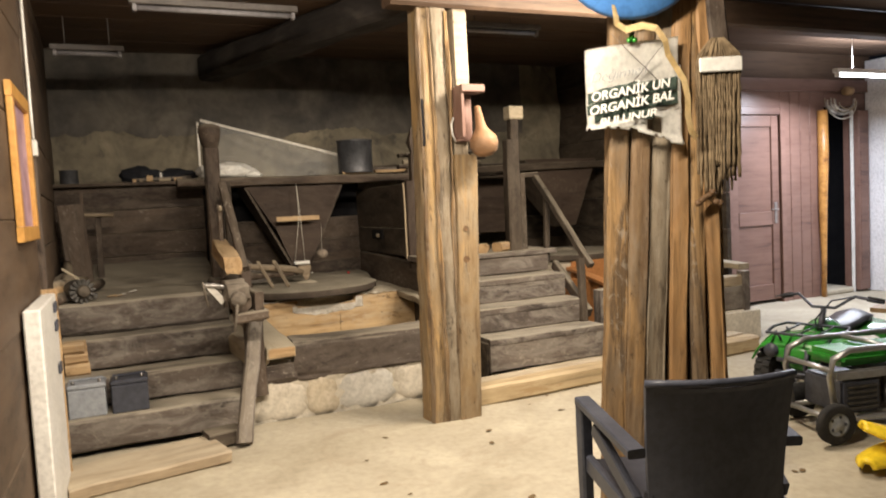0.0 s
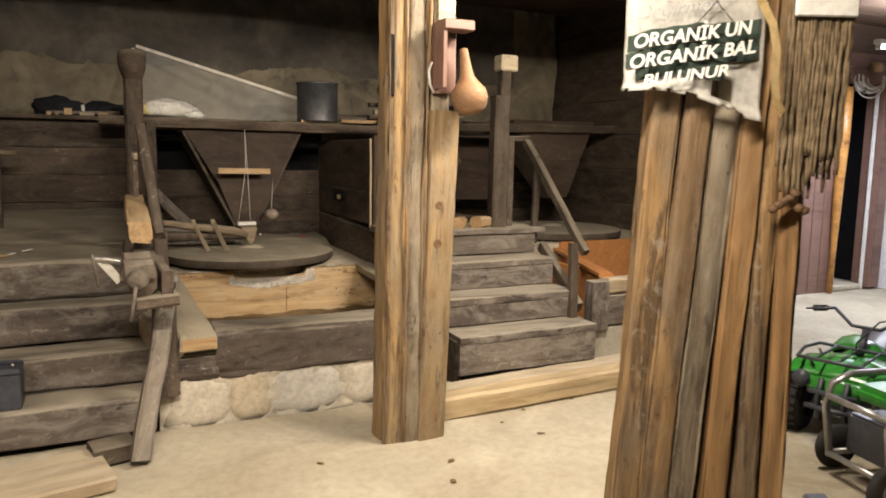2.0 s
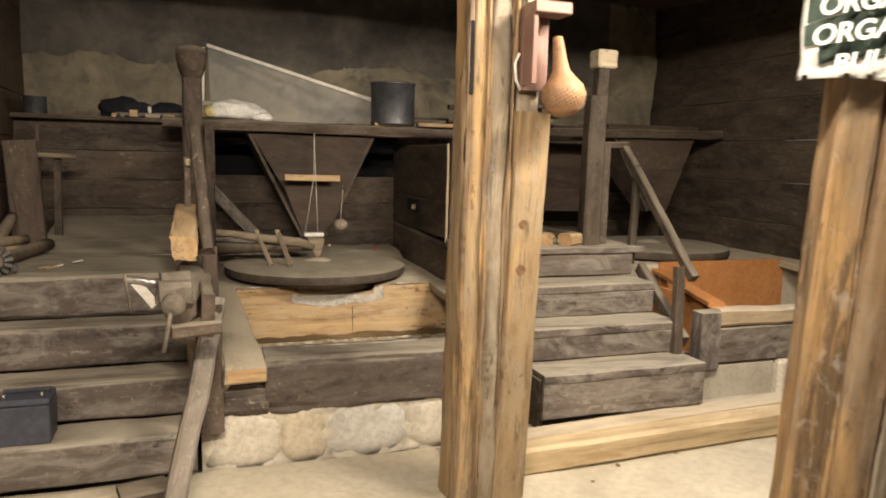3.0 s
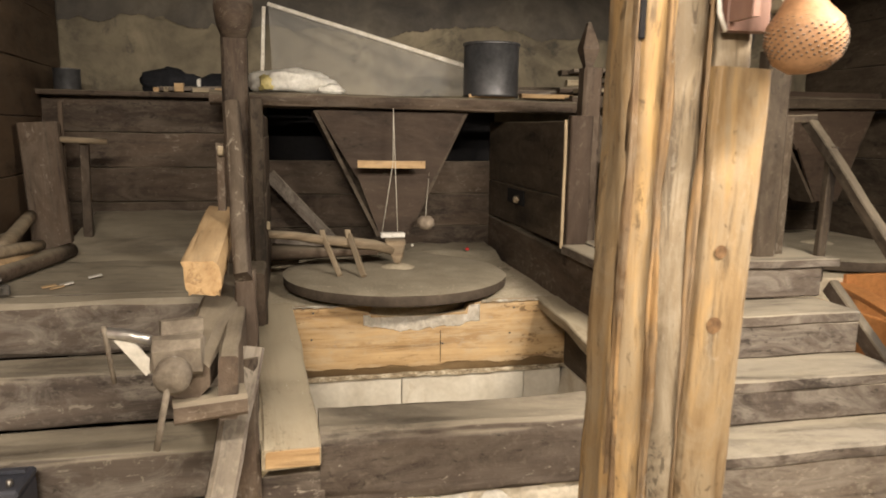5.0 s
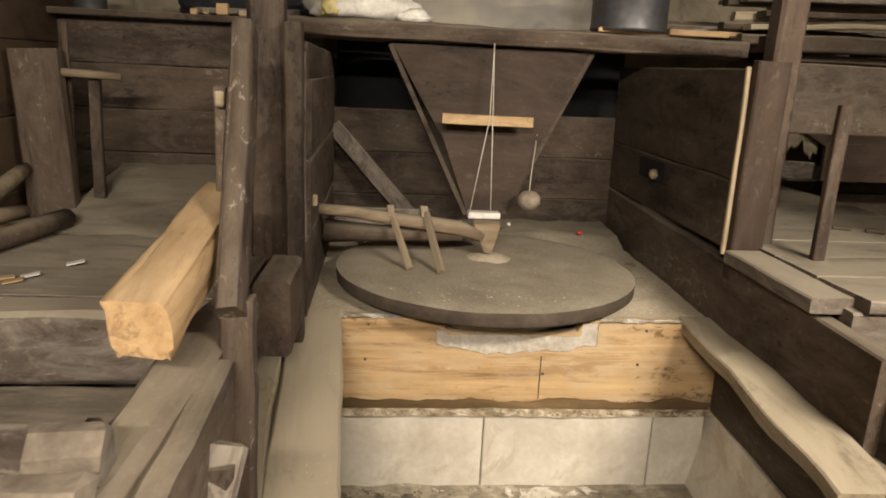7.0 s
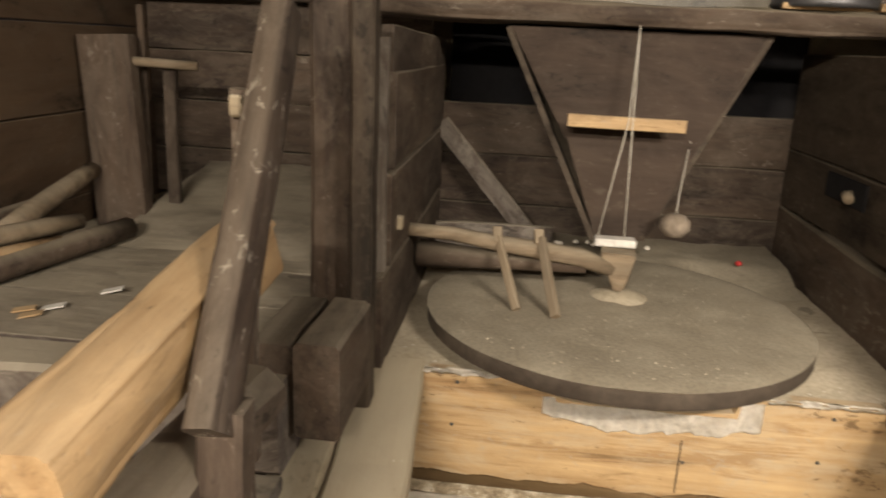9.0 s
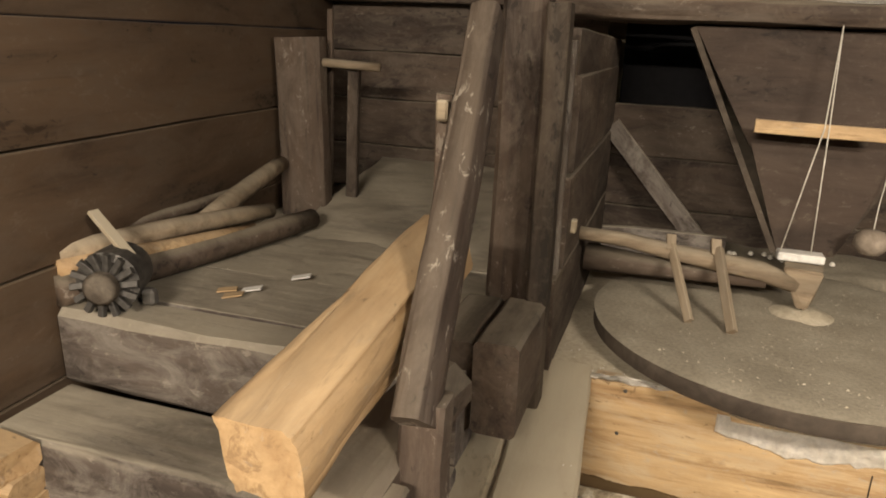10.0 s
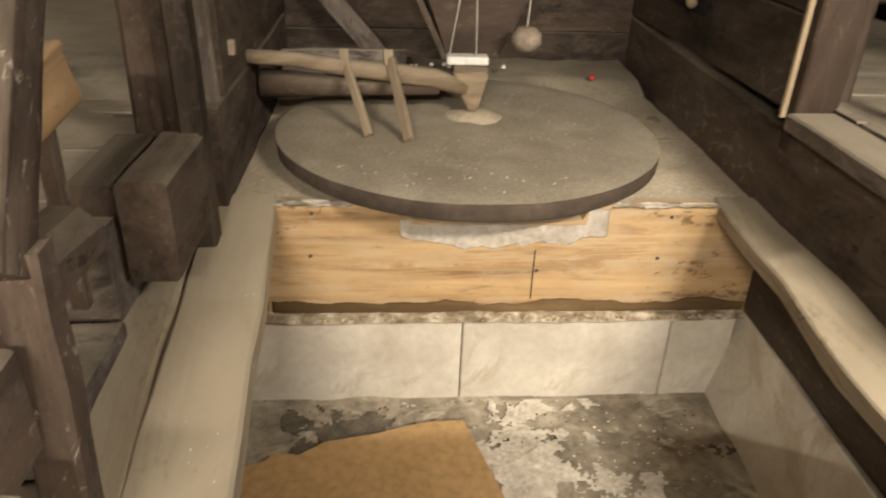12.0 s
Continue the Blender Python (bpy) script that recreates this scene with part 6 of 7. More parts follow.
for k, (a, b2, rr, mat) in enumerate((((0.16, 5.70, 0.85), (0.40, 6.62, 0.865), 0.042, M_OLD), ((0.12, 5.74, 0.93), (0.30, 6.50, 0.91), 0.032, M_STICK), ((0.14, 5.72, 0.90), (0.33, 6.35, 0.875), 0.03, M_PINE), ((0.19, 6.25, 0.90), (0.17, 6.80, 1.02), 0.035, M_STICK), ((0.10, 5.85, 0.94), (0.16, 6.65, 0.96), 0.02, M_OLD))):
    a, b2 = Vector(a), Vector(b2)
    mid = (a + b2) / 2 + Vector((0.01, 0, 0.012 * (k % 2)))
    r = rod("pole", [a, a.lerp(mid, 0.6), mid, mid.lerp(b2, 0.6), b2], rr, mat, sides=9, radii=[rr, rr * 1.04, rr * 0.96, rr * 0.92, rr * 0.85])
    tagged(r, "peeled wooden pole lying by the board wall", "pole", "poles by the wall")
r = beam("splinter", (0.20, 5.80, 1.045), (0.325, 5.78, 0.945), 0.03, 0.012, M_PALE)
tagged(r, "pale split stick lying across the alternator", "stick")
alt = thing("alternator", "dusty old alternator with a finned fan", "alternator", (0.33, 5.75, 0.81))
AM = Matrix.Translation((0.335, 5.735, 0.893)) @ pose(0, 0, 0, 90, 0, 22)
lathe("housing", [(0, -0.13), (0.05, -0.13), (0.07, -0.11), (0.078, -0.02), (0.078, 0.02), (0.06, 0.03), (0, 0.03)], M_IRON, alt, "", AM, sides=22, soft=False)
lathe("pulley", [(0, 0.05), (0.03, 0.05), (0.042, 0.058), (0.03, 0.066), (0.042, 0.075), (0.03, 0.082), (0.016, 0.084), (0, 0.09)], M_RUST, alt, "", AM, sides=22)
for k in range(14):
    a = 2 * math.pi * k / 14
    M = AM @ Matrix.Rotation(a, 4, "Z")
    p0, p1 = M @ Vector((0.035, 0, 0.042)), M @ Vector((0.082, 0.006, 0.044))
    beam("fan_blade", p0, p1, 0.017, 0.016, M_IRON, alt, rough=0, n=2, up=(0, -1, 0.3))
for sx in (-1, 1):
    slab("ear", (0.335 + sx * 0.082 - 0.02, 5.76, 0.825), (0.335 + sx * 0.082 + 0.02, 5.79, 0.87), M_IRON, alt, bevel=0.008)
alt.location.x -= 0.035
for k, (x, y) in enumerate(((0.52, 5.98), (0.60, 6.12), (0.50, 5.92), (0.46, 5.95))):
    r = beam("paper_scrap", (x, y, 0.818), (x + 0.05, y + 0.02, 0.826), 0.03, 0.004, M_WHITE if k < 2 else M_PINE, n=3, rough=0.006)
    tagged(r, "small torn scrap lying on the platform", "scrap", "platform scraps")

# ---- entrance wall ----
pic = thing("framed_picture", "small faded picture in a gilt wooden frame", "picture", (0.17, 4.2, 1.6))
slab("print", (0.185, 3.92, 1.34), (0.192, 4.42, 1.90), M_PICTURE, pic)
for lo, hi in (((0.185, 3.86, 1.28), (0.212, 4.48, 1.345)), ((0.185, 3.86, 1.895), (0.212, 4.48, 1.96)), ((0.185, 3.86, 1.347), (0.212, 3.925, 1.893)), ((0.185, 4.415, 1.347), (0.212, 4.48, 1.893))):
    block("frame_rail", lo, hi, M_BRASS, pic, rough=0.001)
panel = thing("white_cabinet", "narrow white metal cabinet with black switches against the wall", "cabinet", (0.2, 4.2, 0))
slab("body", (0.19, 3.75, 0.0), (0.255, 4.50, 1.0), M_WHITE, panel, bevel=0.006)
block("edge", (0.19, 4.503, 0.0), (0.262, 4.53, 1.02), M_PINE, panel, "yellow wooden edge")
for z in (0.92, 0.83, 0.62):
    slab("switch", (0.256, 4.30, z), (0.268, 4.40, z + 0.05), M_BLACK, panel)
wire = rod("cable", [(0.21, 4.57, 2.74), (0.21, 4.575, 1.9), (0.21, 4.58, 1.78)], 0.007, M_WHITE)
tagged(wire, "white cable running down the wall", "cable")
slab("wall_switch", (0.20, 4.56, 1.70), (0.225, 4.605, 1.78), M_WHITE)
tagged(bpy.data.objects["wall_switch"], "small white switch on the wall", "switch")

# ---- crumbs and flakes, too small to count ----
GRAIN = random.Random(11)


def scattered(name, count, place, size, material, label):
    verts, faces = [], []
    for _ in range(count):
        x, y, z = place()
        s = size * GRAIN.uniform(0.4, 1.3)
        a0 = GRAIN.uniform(0, 6.28)
        base = len(verts)
        k = GRAIN.randint(4, 6)
        for i in range(k):
            a = a0 + 6.283 * i / k
            r = s * GRAIN.uniform(0.6, 1.2)
            verts.append((x + r * math.cos(a), y + r * math.sin(a), z - 0.001))
        verts.append((x, y, z + s * GRAIN.uniform(0.25, 0.6)))
        for i in range(k):
            faces.append((base + i, base + (i + 1) % k, base + k))
    me = bpy.data.meshes.new(name)
    me.from_pydata(verts, [], faces)
    me.materials.append(material)
    return tagged(new(name, me), label, "crumbs", kind="stuff")


def on_stone():
    a, r = GRAIN.uniform(0, 6.28), 0.59 * math.sqrt(GRAIN.random())
    return 2.04 + r * math.cos(a), 6.675 + r * math.sin(a), 0.706


scattered("stone_chips", 32, lambda: (GRAIN.gauss(2.0, 0.28), GRAIN.uniform(6.12, 6.32), 0.7065), 0.0048, M_FLOUR, "pale chips lying by the edge of the millstone")
scattered("stone_crumbs", 420, on_stone, 0.0036, M_MILL, "crumbs of meal lying on the millstone")
scattered("bed_crumbs", 90, lambda: (GRAIN.uniform(1.36, 2.82), GRAIN.uniform(6.27, 6.42) if GRAIN.random() < 0.6 else GRAIN.uniform(6.27, 7.5), 0.616), 0.003, M_FLOURWHITE, "white flour crumbs on the stone bed")
scattered("pit_flakes", 160, lambda: (GRAIN.gauss(2.35, 0.28), GRAIN.gauss(5.95, 0.20), -0.043), 0.0042, M_FLOURWHITE, "white flakes of flour on the pit floor")
scattered("pit_dirt", 60, lambda: (GRAIN.uniform(1.5, 2.8), 6.20 - abs(GRAIN.gauss(0, 0.10)), -0.042), 0.005, M_LEAF, "dark dirt along the foot of the marble")
scattered("ledge_crumbs", 300, lambda: (GRAIN.uniform(1.45, 2.86), GRAIN.uniform(6.207, 6.25), 0.252), 0.006, M_CRUST, "flour crumbs along the ledge")
scattered("rim_crumbs", 40, lambda: (1.43 + GRAIN.gauss(0, 0.05), GRAIN.uniform(5.0, 6.25), 0.0), 0.0018, M_FLOURWHITE, "flour crumbs on the rim plank")
rim = bpy.data.objects["rim_crumbs"]
for v in rim.data.vertices:
    v.co.z += 0.494 + (v.co.y - 4.94) * 0.0956

# ---- doors ----
door = thing("door_1", "closed red-brown panelled door with a steel handle", "door", (6.78, 6.40, 0.0), kind="structure")
X0, X1 = 6.78, 7.52
for lo, hi in (((X0, 6.392, 0.04), (X0 + 0.11, 6.432, 2.15)), ((X1 - 0.11, 6.392, 0.04), (X1, 6.432, 2.15)), ((X0 + 0.112, 6.392, 2.02), (X1 - 0.112, 6.432, 2.15)),
               ((X0 + 0.112, 6.392, 0.90), (X1 - 0.112, 6.432, 1.06)), ((X0 + 0.112, 6.392, 0.04), (X1 - 0.112, 6.432, 0.22))):
    slab("rail", lo, hi, M_DOOR, door, bevel=0.006)
for z0, z1 in ((0.22, 0.90), (1.06, 2.02)):
    slab("panel", (X0 + 0.11, 6.412, z0), (X1 - 0.11, 6.424, z1), M_DOOR, door)
plate = slab("lock_plate", (X1 - 0.085, 6.383, 0.92), (X1 - 0.045, 6.391, 1.16), M_STEEL, door, "steel lock plate")
rod("handle", [(X1 - 0.065, 6.385, 1.08), (X1 - 0.065, 6.345, 1.08), (X1 - 0.18, 6.345, 1.08)], 0.009, M_STEEL, door, "steel lever handle")
slab("frame", (6.70, 6.36, 0), (6.775, 6.379, 2.24), M_DOOR, door)
slab("frame", (7.525, 6.36, 0), (7.60, 6.379, 2.24), M_DOOR, door)
slab("frame", (6.777, 6.36, 2.155), (7.523, 6.379, 2.24), M_DOOR, door)
M_AMBER = wood("varnished_log", (0.20, 0.085, 0.022), (0.48, 0.24, 0.065), rough=0.35, gloss=0.5, crackle=0.5, blotch=0.6, relief=0.5)
jamb = rod("log_jamb", [(8.15, 6.33, 0.0), (8.165, 6.335, 0.5), (8.155, 6.33, 1.1), (8.18, 6.335, 1.7), (8.17, 6.33, 2.2)], 0.05, M_AMBER, sides=10, radii=[0.03, 0.032, 0.05, 0.06, 0.058])
tagged(jamb, "varnished yellow log nailed beside the doorway", "log")
tagged(slab("door_post", (8.705, 6.352, 0), (8.735, 6.385, 2.24), M_WHITE), "white strip lining the open doorway", "door frame", kind="structure")
opened = thing("door_2", "open brown door leaf standing at the doorway", "door", (8.76, 6.37, 0), kind="structure")
slab("leaf", (8.745, 6.30, 0.03), (8.93, 6.36, 2.2), M_DOOR, opened)
slab("panel", (8.77, 6.292, 0.15), (8.91, 6.299, 2.05), M_DOOR, opened)
coil = thing("cable_coil", "coiled pale cable hanging above the doorway", "cable coil", (8.43, 6.3, 2.2))
for k in range(10):
    r = 0.21 - 0.011 * k
    pts = [(8.44 + r * 1.25 * math.cos(a) + 0.03 * math.sin(k * 2.3), 6.30 - 0.008 * k, 2.29 + 0.02 * math.cos(k * 1.7) + r * 0.8 * math.sin(a) * (1 + 0.22 * math.sin(k * 1.9))) for a in np.linspace(math.pi * 0.95, math.pi * 2.05, 14)]
    rod("loop", pts, 0.007, (M_PALE, M_MARBLE, M_STEEL)[k % 3], coil, sides=6)
slab("plug_box", (8.27, 6.28, 2.16), (8.38, 6.33, 2.26), M_WHITE, coil, bevel=0.012)
lathe("roll", [(0, -0.05), (0.05, -0.05), (0.055, 0), (0.05, 0.05), (0, 0.05)], M_PINE, coil, "", pose(8.55, 6.28, 2.42, 0, 90, 0), sides=18)
structure(slab("threshold", (8.26, 6.36, 0.0), (8.74, 6.75, 0.06), M_FLOOR, bevel=0.015), "worn cement threshold of the doorway", "threshold")
for k, (x, y, z, sx, sz, mat, lab) in enumerate(((8.72, 7.35, 1.30, 0.13, 0.30, M_GREYPLASTIC, "grey plastic sack hanging in the passage"), (8.62, 7.45, 0.95, 0.12, 0.22, M_GREYPLASTIC, "grey sack standing on a shelf in the passage"))):
    lump("sack", (x, y, z - sz * 0.6), (sx, 0.09, sz), mat, lab, "sack", 20.0 + k)
rack = thing("passage_rack", "dark shelf rack in the passage", "shelf", (8.65, 7.45, 0))
slab("shelf", (8.40, 7.30, 0.74), (8.95, 7.6, 0.77), M_UNLIT, rack)
slab("shelf", (8.40, 7.30, 1.08), (8.95, 7.6, 1.11), M_UNLIT, rack)
for x in (8.42, 8.93):
    slab("leg", (x - 0.015, 7.43, 0.0), (x + 0.015, 7.46, 1.5), M_UNLIT, rack)
stool = thing("stool", "small white stool standing in the passage", "stool", (8.55, 7.0, 0))
slab("seat", (8.45, 6.92, 0.46), (8.67, 7.1, 0.50), M_WHITE, stool)
for x in (8.47, 8.64):
    for y in (6.94, 7.08):
        rod("leg", [(x, y, 0.0), (x, y, 0.46)], 0.011, M_STEEL, stool)
crate = slab("green_crate", (8.42, 7.16, 0.0), (8.85, 7.29, 0.24), mottled("dull_green", (0.01, 0.06, 0.03), (0.02, 0.09, 0.045), rough=0.5))
tagged(crate, "dull green plastic crate on the passage floor", "crate")
pict = thing("wall_picture", "small brown framed picture on the white wall", "picture", (8.96, 5.9, 1.5))
slab("print", (8.955, 5.72, 1.30), (8.963, 6.05, 1.72), M_DOOR, pict)
slab("frame", (8.963, 5.69, 1.27), (8.978, 6.08, 1.75), M_POST, pict)

# ---- quad bike ----
quad = thing("quad_bike", "small green and black quad bike parked on the floor", "quad bike", (4.75, 3.60, 0))
Q = Matrix.Translation((4.78, 3.62, 0)) @ pose(0, 0, 0, 0, 0, 197) @ Matrix.Scale(0.86, 4)


def q_(x, y, z):
    return Q @ Vector((x, y, z))


def tyre(parent, at, r, w, m0):
    t = lathe("wheel", [(r * 0.5, -w / 2), (r * 0.82, -w / 2), (r * 0.97, -w * 0.36), (r, -w * 0.15), (r, w * 0.15), (r * 0.97, w * 0.36), (r * 0.82, w / 2), (r * 0.5, w / 2)], M_RUBBER, parent, "knobbly black tyre", m0 @ Matrix.Translation(at) @ pose(0, 0, 0, 90), sides=28)
    rim = lathe("rim", [(0, -w * 0.3), (r * 0.2, -w * 0.32), (r * 0.45, -w * 0.25), (r * 0.52, -w * 0.42), (r * 0.52, w * 0.42), (r * 0.45, w * 0.25), (r * 0.2, w * 0.32), (0, w * 0.3)], M_BLACK, t, "", None, sides=20)
    rim.matrix_basis = Matrix()
    bm = bmesh.new()
    for k in range(22):
        for s in (-1, 1):
            a = 2 * math.pi * (k + 0.25 * s) / 22
            c = bmesh.ops.create_cube(bm, size=1)["verts"]
            bmesh.ops.scale(bm, vec=(0.014, r * 0.16, w * 0.36), verts=c)
            bmesh.ops.transform(bm, matrix=Matrix.Rotation(a, 4, "Z") @ Matrix.Translation((r * 1.0, 0, s * w * 0.22)), verts=c)
    part("tread", bm, M_RUBBER, t)
    return t


for x in (0.40, -0.40):
    for s in (-1, 1):
        tyre(quad, (x, s * 0.28, 0.175), 0.175, 0.14, Q)


def shell(name, rows, material, parent, m0, thick=0.012, label=""):
    """A smooth body panel: rows of local points, the same number in each."""
    bm = bmesh.new()
    g = [[bm.verts.new(p) for p in row] for row in rows]
    for r0, r1 in zip(g, g[1:]):
        for i in range(len(r0) - 1):
            bm.faces.new((r0[i], r0[i + 1], r1[i + 1], r1[i]))
    bmesh.ops.recalc_face_normals(bm, faces=bm.faces)
    bmesh.ops.subdivide_edges(bm, edges=bm.edges[:], cuts=2, use_grid_fill=True, smooth=0.6)
    bmesh.ops.solidify(bm, geom=bm.faces[:], thickness=thick)
    bmesh.ops.recalc_face_normals(bm, faces=bm.faces)
    return smooth(part(name, bm, material, parent, label, placed(parent, m0)))


def fender(x0, x1, nose):
    rows = []
    for x, zc, ze in ((x0, 0.40 if nose else 0.44, 0.34), ((x0 + x1) / 2, 0.475, 0.40), (x1, 0.47, 0.36)):
        rows.append([(x, -0.36, ze - 0.05), (x, -0.30, ze + 0.05), (x, -0.13, zc), (x, 0.0, zc + 0.012), (x, 0.13, zc), (x, 0.30, ze + 0.05), (x, 0.36, ze - 0.05)])
    return rows


shell("front_fender", fender(0.56, 0.18, True), M_GREEN, quad, Q, label="glossy green plastic")
shell("rear_fender", fender(-0.18, -0.58, False), M_GREEN, quad, Q, label="glossy green plastic")
shell("tank_cover", [[(0.22, -0.12, 0.44), (0.22, 0.0, 0.50), (0.22, 0.12, 0.44)], [(0.08, -0.12, 0.47), (0.08, 0.0, 0.56), (0.08, 0.12, 0.47)], [(-0.06, -0.10, 0.44), (-0.06, 0.0, 0.51), (-0.06, 0.10, 0.44)]], M_GREEN, quad, Q, label="glossy green plastic")
shell("nose", [[(0.58, -0.2, 0.40), (0.60, 0.0, 0.42), (0.58, 0.2, 0.40)], [(0.60, -0.16, 0.34), (0.625, 0.0, 0.34), (0.60, 0.16, 0.34)], [(0.58, -0.10, 0.27), (0.60, 0.0, 0.26), (0.58, 0.10, 0.27)]], M_GREEN, quad, Q)
for s in (-1, 1):
    lathe("headlight", [(0, 0.0), (0.04, 0.0), (0.05, 0.02), (0.052, 0.04), (0, 0.042)], M_BLACK, quad, "dark headlight", Q @ Matrix.Translation((0.57, s * 0.19, 0.375)) @ pose(0, 0, 0, 0, 80, 0), sides=16)
    rod("bumper", [q_(0.52, s * 0.07, 0.16), q_(0.63, s * 0.07, 0.18), q_(0.655, s * 0.07, 0.30), q_(0.62, s * 0.07, 0.41)], 0.014, M_BLACK, quad)
    rod("front_arm", [q_(0.40, s * 0.25, 0.155), q_(0.42, s * 0.08, 0.19)], 0.014, M_IRON, quad)
    rod("shock", [q_(0.40, s * 0.18, 0.17), q_(0.36, s * 0.11, 0.38)], 0.02, M_CHROME, quad, "steel spring strut")
    rod("foot_bar", [q_(0.22, s * 0.16, 0.16), q_(0.05, s * 0.31, 0.17), q_(-0.2, s * 0.30, 0.17)], 0.016, M_BLACK, quad)
rod("bumper_bar", [q_(0.645, -0.14, 0.24), q_(0.66, 0, 0.24), q_(0.645, 0.14, 0.24)], 0.013, M_BLACK, quad)
rod("bumper_bar", [q_(0.64, -0.13, 0.33), q_(0.655, 0, 0.33), q_(0.64, 0.13, 0.33)], 0.013, M_BLACK, quad)
slab("engine", (4.66, 3.52, 0.12), (4.92, 3.72, 0.33), M_IRON, quad, bevel=0.03)
beam("chassis", q_(0.52, 0, 0.21), q_(-0.48, 0, 0.21), 0.14, 0.06, M_BLACK, quad, rough=0)
rack = [q_(0.60, -0.22, 0.51), q_(0.62, 0, 0.515), q_(0.60, 0.22, 0.51), q_(0.42, 0.25, 0.525), q_(0.26, 0.22, 0.53), q_(0.26, -0.22, 0.53), q_(0.42, -0.25, 0.525), q_(0.60, -0.22, 0.51)]
rod("front_rack", rack, 0.009, M_BLACK, quad, "black tube rack")
for y in (-0.12, 0.0, 0.12):
    rod("rack_bar", [q_(0.60, y, 0.512), q_(0.27, y, 0.53)], 0.007, M_BLACK, quad)
for x, y in ((0.5, -0.2), (0.5, 0.2), (0.32, -0.2), (0.32, 0.2)):
    rod("rack_leg", [q_(x, y, 0.51), q_(x, y * 0.8, 0.44)], 0.007, M_BLACK, quad)
rod("steering_post", [q_(0.24, 0, 0.46), q_(0.14, 0, 0.64)], 0.018, M_BLACK, quad)
rod("handlebar", [q_(0.02, -0.33, 0.70), q_(0.10, -0.20, 0.735), q_(0.15, -0.08, 0.65), q_(0.15, 0.08, 0.65), q_(0.10, 0.20, 0.735), q_(0.02, 0.33, 0.70)], 0.010, M_BLACK, quad, "black handlebar")
for s in (-1, 1):
    rod("grip", [q_(0.055, s * 0.27, 0.717), q_(0.0, s * 0.36, 0.695)], 0.018, M_RUBBER, quad)
    rod("brake_lever", [q_(0.11, s * 0.21, 0.73), q_(0.12, s * 0.30, 0.72), q_(0.08, s * 0.38, 0.70)], 0.006, M_BLACK, quad)
rod("brake_cable", [q_(0.11, 0.2, 0.735), q_(0.26, 0.1, 0.72), q_(0.3, 0.0, 0.58), q_(0.24, -0.02, 0.5)], 0.005, M_BLACK, quad)
shell("seat", [[(0.0, -0.09, 0.47), (0.0, 0.0, 0.50), (0.0, 0.09, 0.47)], [(-0.2, -0.13, 0.49), (-0.2, 0.0, 0.525), (-0.2, 0.13, 0.49)], [(-0.45, -0.14, 0.52), (-0.45, 0.0, 0.56), (-0.45, 0.14, 0.52)]], M_BLACK, quad, Q, 0.05, "black padded seat")
board = beam("board", (4.95, 3.30, 0.53), (5.75, 3.55, 0.55), 0.30, 0.03, M_PINE)
tagged(board, "yellow pine board lying across the quad seat", "board")

# ---- generator ----
gen = thing("generator", "portable generator in a grey tube frame, green tank", "generator", (4.15, 3.0, 0))
G = Matrix.Translation((3.945, 2.93, 0)) @ pose(0, 0, 0, 0, 0, -12) @ Matrix.Diagonal((1, 1, 0.95, 1))


def g_(x, y, z):
    return G @ Vector((x, y, z))


for y in (-0.0, 0.34):
    rod("frame_tube", [g_(-0.02, y, 0.10), g_(-0.06, y, 0.36), g_(-0.04, y, 0.46), g_(0.06, y, 0.50), g_(0.62, y, 0.50), g_(0.70, y, 0.44), g_(0.70, y, 0.08)], 0.017, M_CHROME, gen, "grey bent frame tube")
    rod("frame_tube", [g_(-0.03, y, 0.115), g_(0.70, y, 0.115)], 0.015, M_CHROME, gen)
for x, z in ((-0.055, 0.40), (0.69, 0.40), (-0.03, 0.115), (0.30, 0.50)):
    rod("cross_tube", [g_(x, 0, z), g_(x, 0.34, z)], 0.014, M_CHROME, gen)


def g_box(name, x0, x1, y0, y1, z0, z1, mat, label="", bevel=0.012):
    bm = bmesh.new()
    bmesh.ops.create_cube(bm, size=1)
    bmesh.ops.scale(bm, vec=(x1 - x0, y1 - y0, z1 - z0), verts=bm.verts)
    bmesh.ops.bevel(bm, geom=bm.edges, offset=bevel, segments=2, affect="EDGES")
    return part(name, bm, mat, gen, label, placed(gen, G @ Matrix.Translation(((x0 + x1) / 2, (y0 + y1) / 2, (z0 + z1) / 2))))


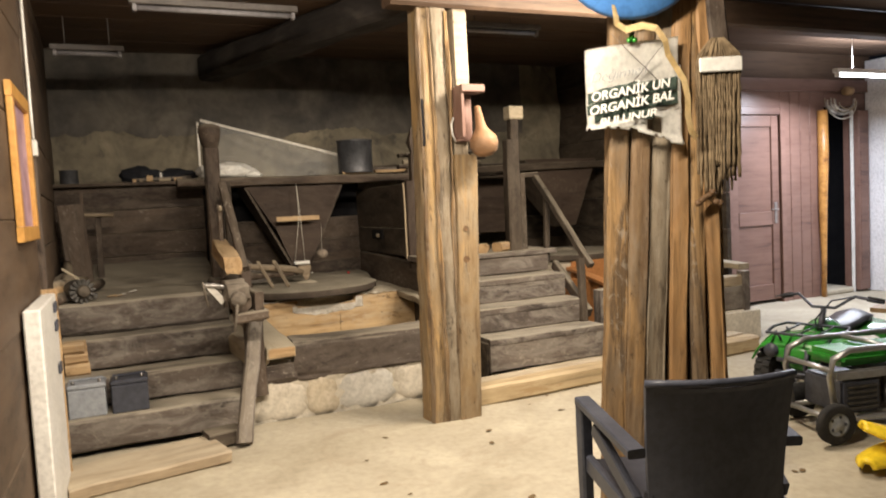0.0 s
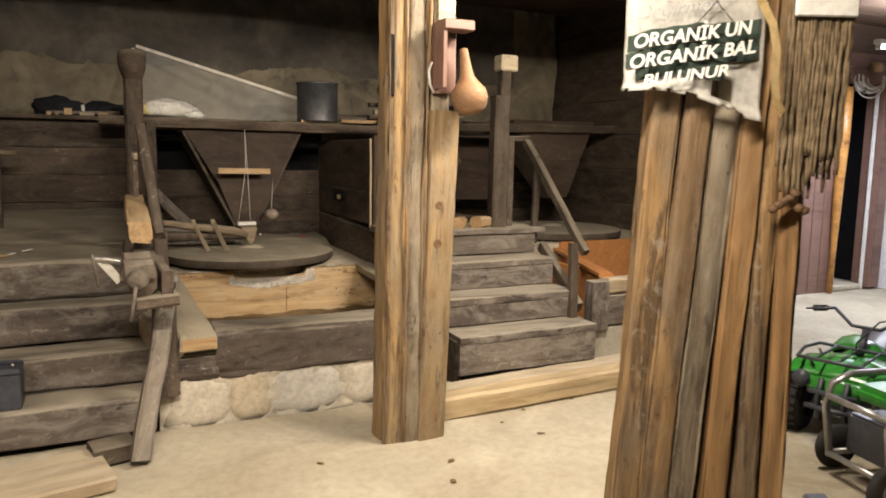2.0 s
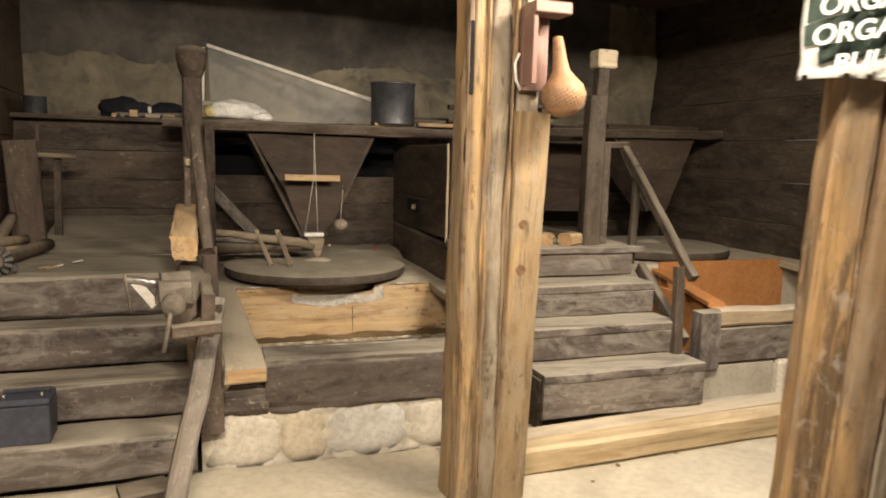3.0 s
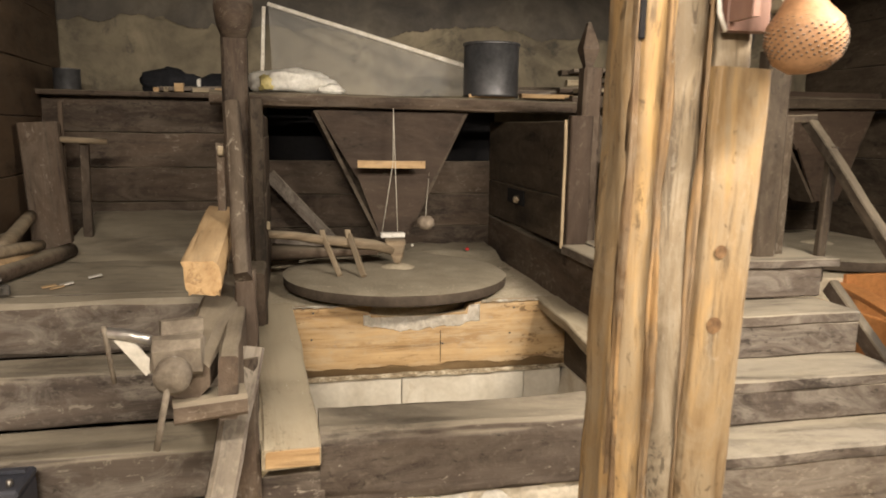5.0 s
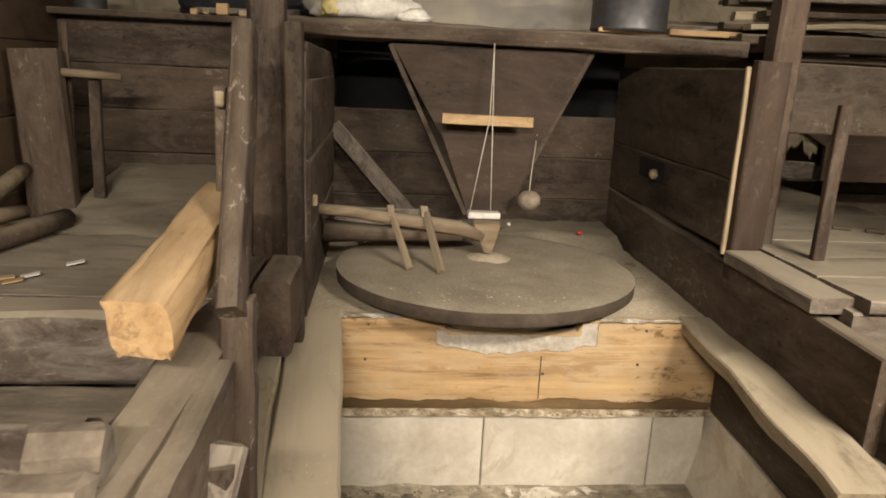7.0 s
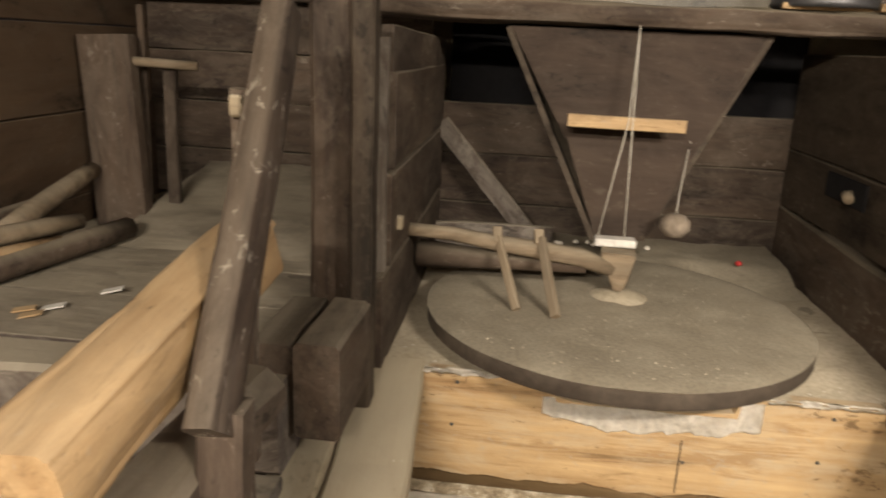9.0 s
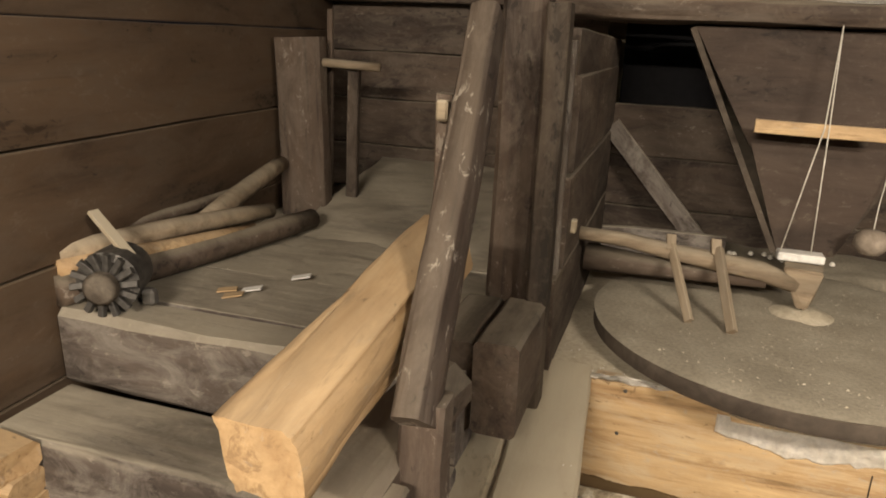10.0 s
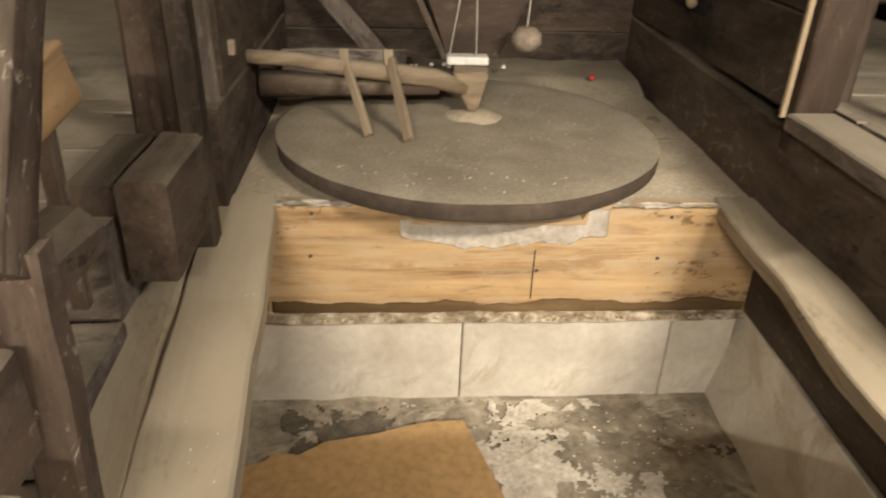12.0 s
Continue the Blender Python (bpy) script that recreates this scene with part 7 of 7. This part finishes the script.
g_box("tank", 0.03, 0.62, 0.03, 0.31, 0.395, 0.475, M_GREEN, "green fuel tank", 0.03)
g_box("side_strip", -0.03, 0.68, -0.006, 0.02, 0.335, 0.39, M_CHROME, "grey panel strip")
g_box("engine_cover", 0.02, 0.26, 0.01, 0.30, 0.14, 0.33, M_BLACK, "black louvred cover")
for k in range(5):
    g_box("louvre", 0.05, 0.23, 0.000, 0.012, 0.165 + 0.03 * k, 0.180 + 0.03 * k, M_IRON, "", 0.002)
g_box("engine_block", 0.28, 0.62, 0.03, 0.30, 0.14, 0.36, M_IRON, "dark engine block", 0.03)
lathe("air_filter", [(0, 0), (0.045, 0), (0.05, 0.02), (0.045, 0.05), (0, 0.052)], M_MARBLE, gen, "cream round cap", G @ Matrix.Translation((0.34, 0.02, 0.24)) @ pose(0, 0, 0, 90), sides=20)
gw = lathe("wheel", [(0.062, -0.022), (0.10, -0.022), (0.112, -0.012), (0.112, 0.012), (0.10, 0.022), (0.062, 0.022)], M_RUBBER, gen, "black tyre", G @ Matrix.Translation((-0.07, -0.05, 0.119)) @ pose(0, 0, 0, 90), sides=30)
hub = lathe("rim", [(0, 0.026), (0.02, 0.026), (0.03, 0.016), (0.055, 0.014), (0.064, 0.02), (0.066, 0.0), (0.064, -0.02), (0, -0.01)], M_GREYPLASTIC, gw, "grey plastic rim", None, sides=24)
hub.matrix_basis = Matrix()
for k in range(5):
    a = 2 * math.pi * k / 5
    hole = lathe("rim_hole", [(0, 0.0), (0.008, 0.0), (0.008, 0.003), (0, 0.003)], M_BLACK, gw, "", None, sides=8)
    hole.matrix_basis = Matrix.Translation((0.043 * math.cos(a), 0.043 * math.sin(a), 0.0155))
lathe("wheel", [(0, -0.02), (0.10, -0.02), (0.112, 0), (0.10, 0.02), (0, 0.02)], M_RUBBER, gen, "black tyre", G @ Matrix.Translation((0.06, 0.39, 0.119)) @ pose(0, 0, 0, 90), sides=24)
for y in (0.03, 0.30):
    g_box("rubber_foot", 0.62, 0.68, y - 0.02, y + 0.02, 0.0, 0.11, M_RUBBER, "", 0.006)

# ---- yellow toy ----
toy = thing("yellow_toy", "bright yellow curved plastic toy parts on the floor", "toy", (3.78, 2.52, 0))
for k, (x, y, z, yaw, size) in enumerate(((3.76, 2.60, 0.045, 20, 1.0), (3.86, 2.58, 0.13, -35, 1.0))):
    rows = []
    for i in range(6):
        s = i / 5
        w = 0.075 * math.sin(math.pi * (0.12 + 0.80 * s)) + 0.01
        rows.append([(-0.16 + 0.32 * s, -w, 0.0), (-0.16 + 0.32 * s, -w * 0.5, 0.035), (-0.16 + 0.32 * s, w * 0.5, 0.035), (-0.16 + 0.32 * s, w, 0.0)])
    shell("blade", rows, M_YELLOW, toy, Matrix.Translation((x, y, z)) @ pose(0, 0, 0, 0, 18 * k, yaw), 0.02)
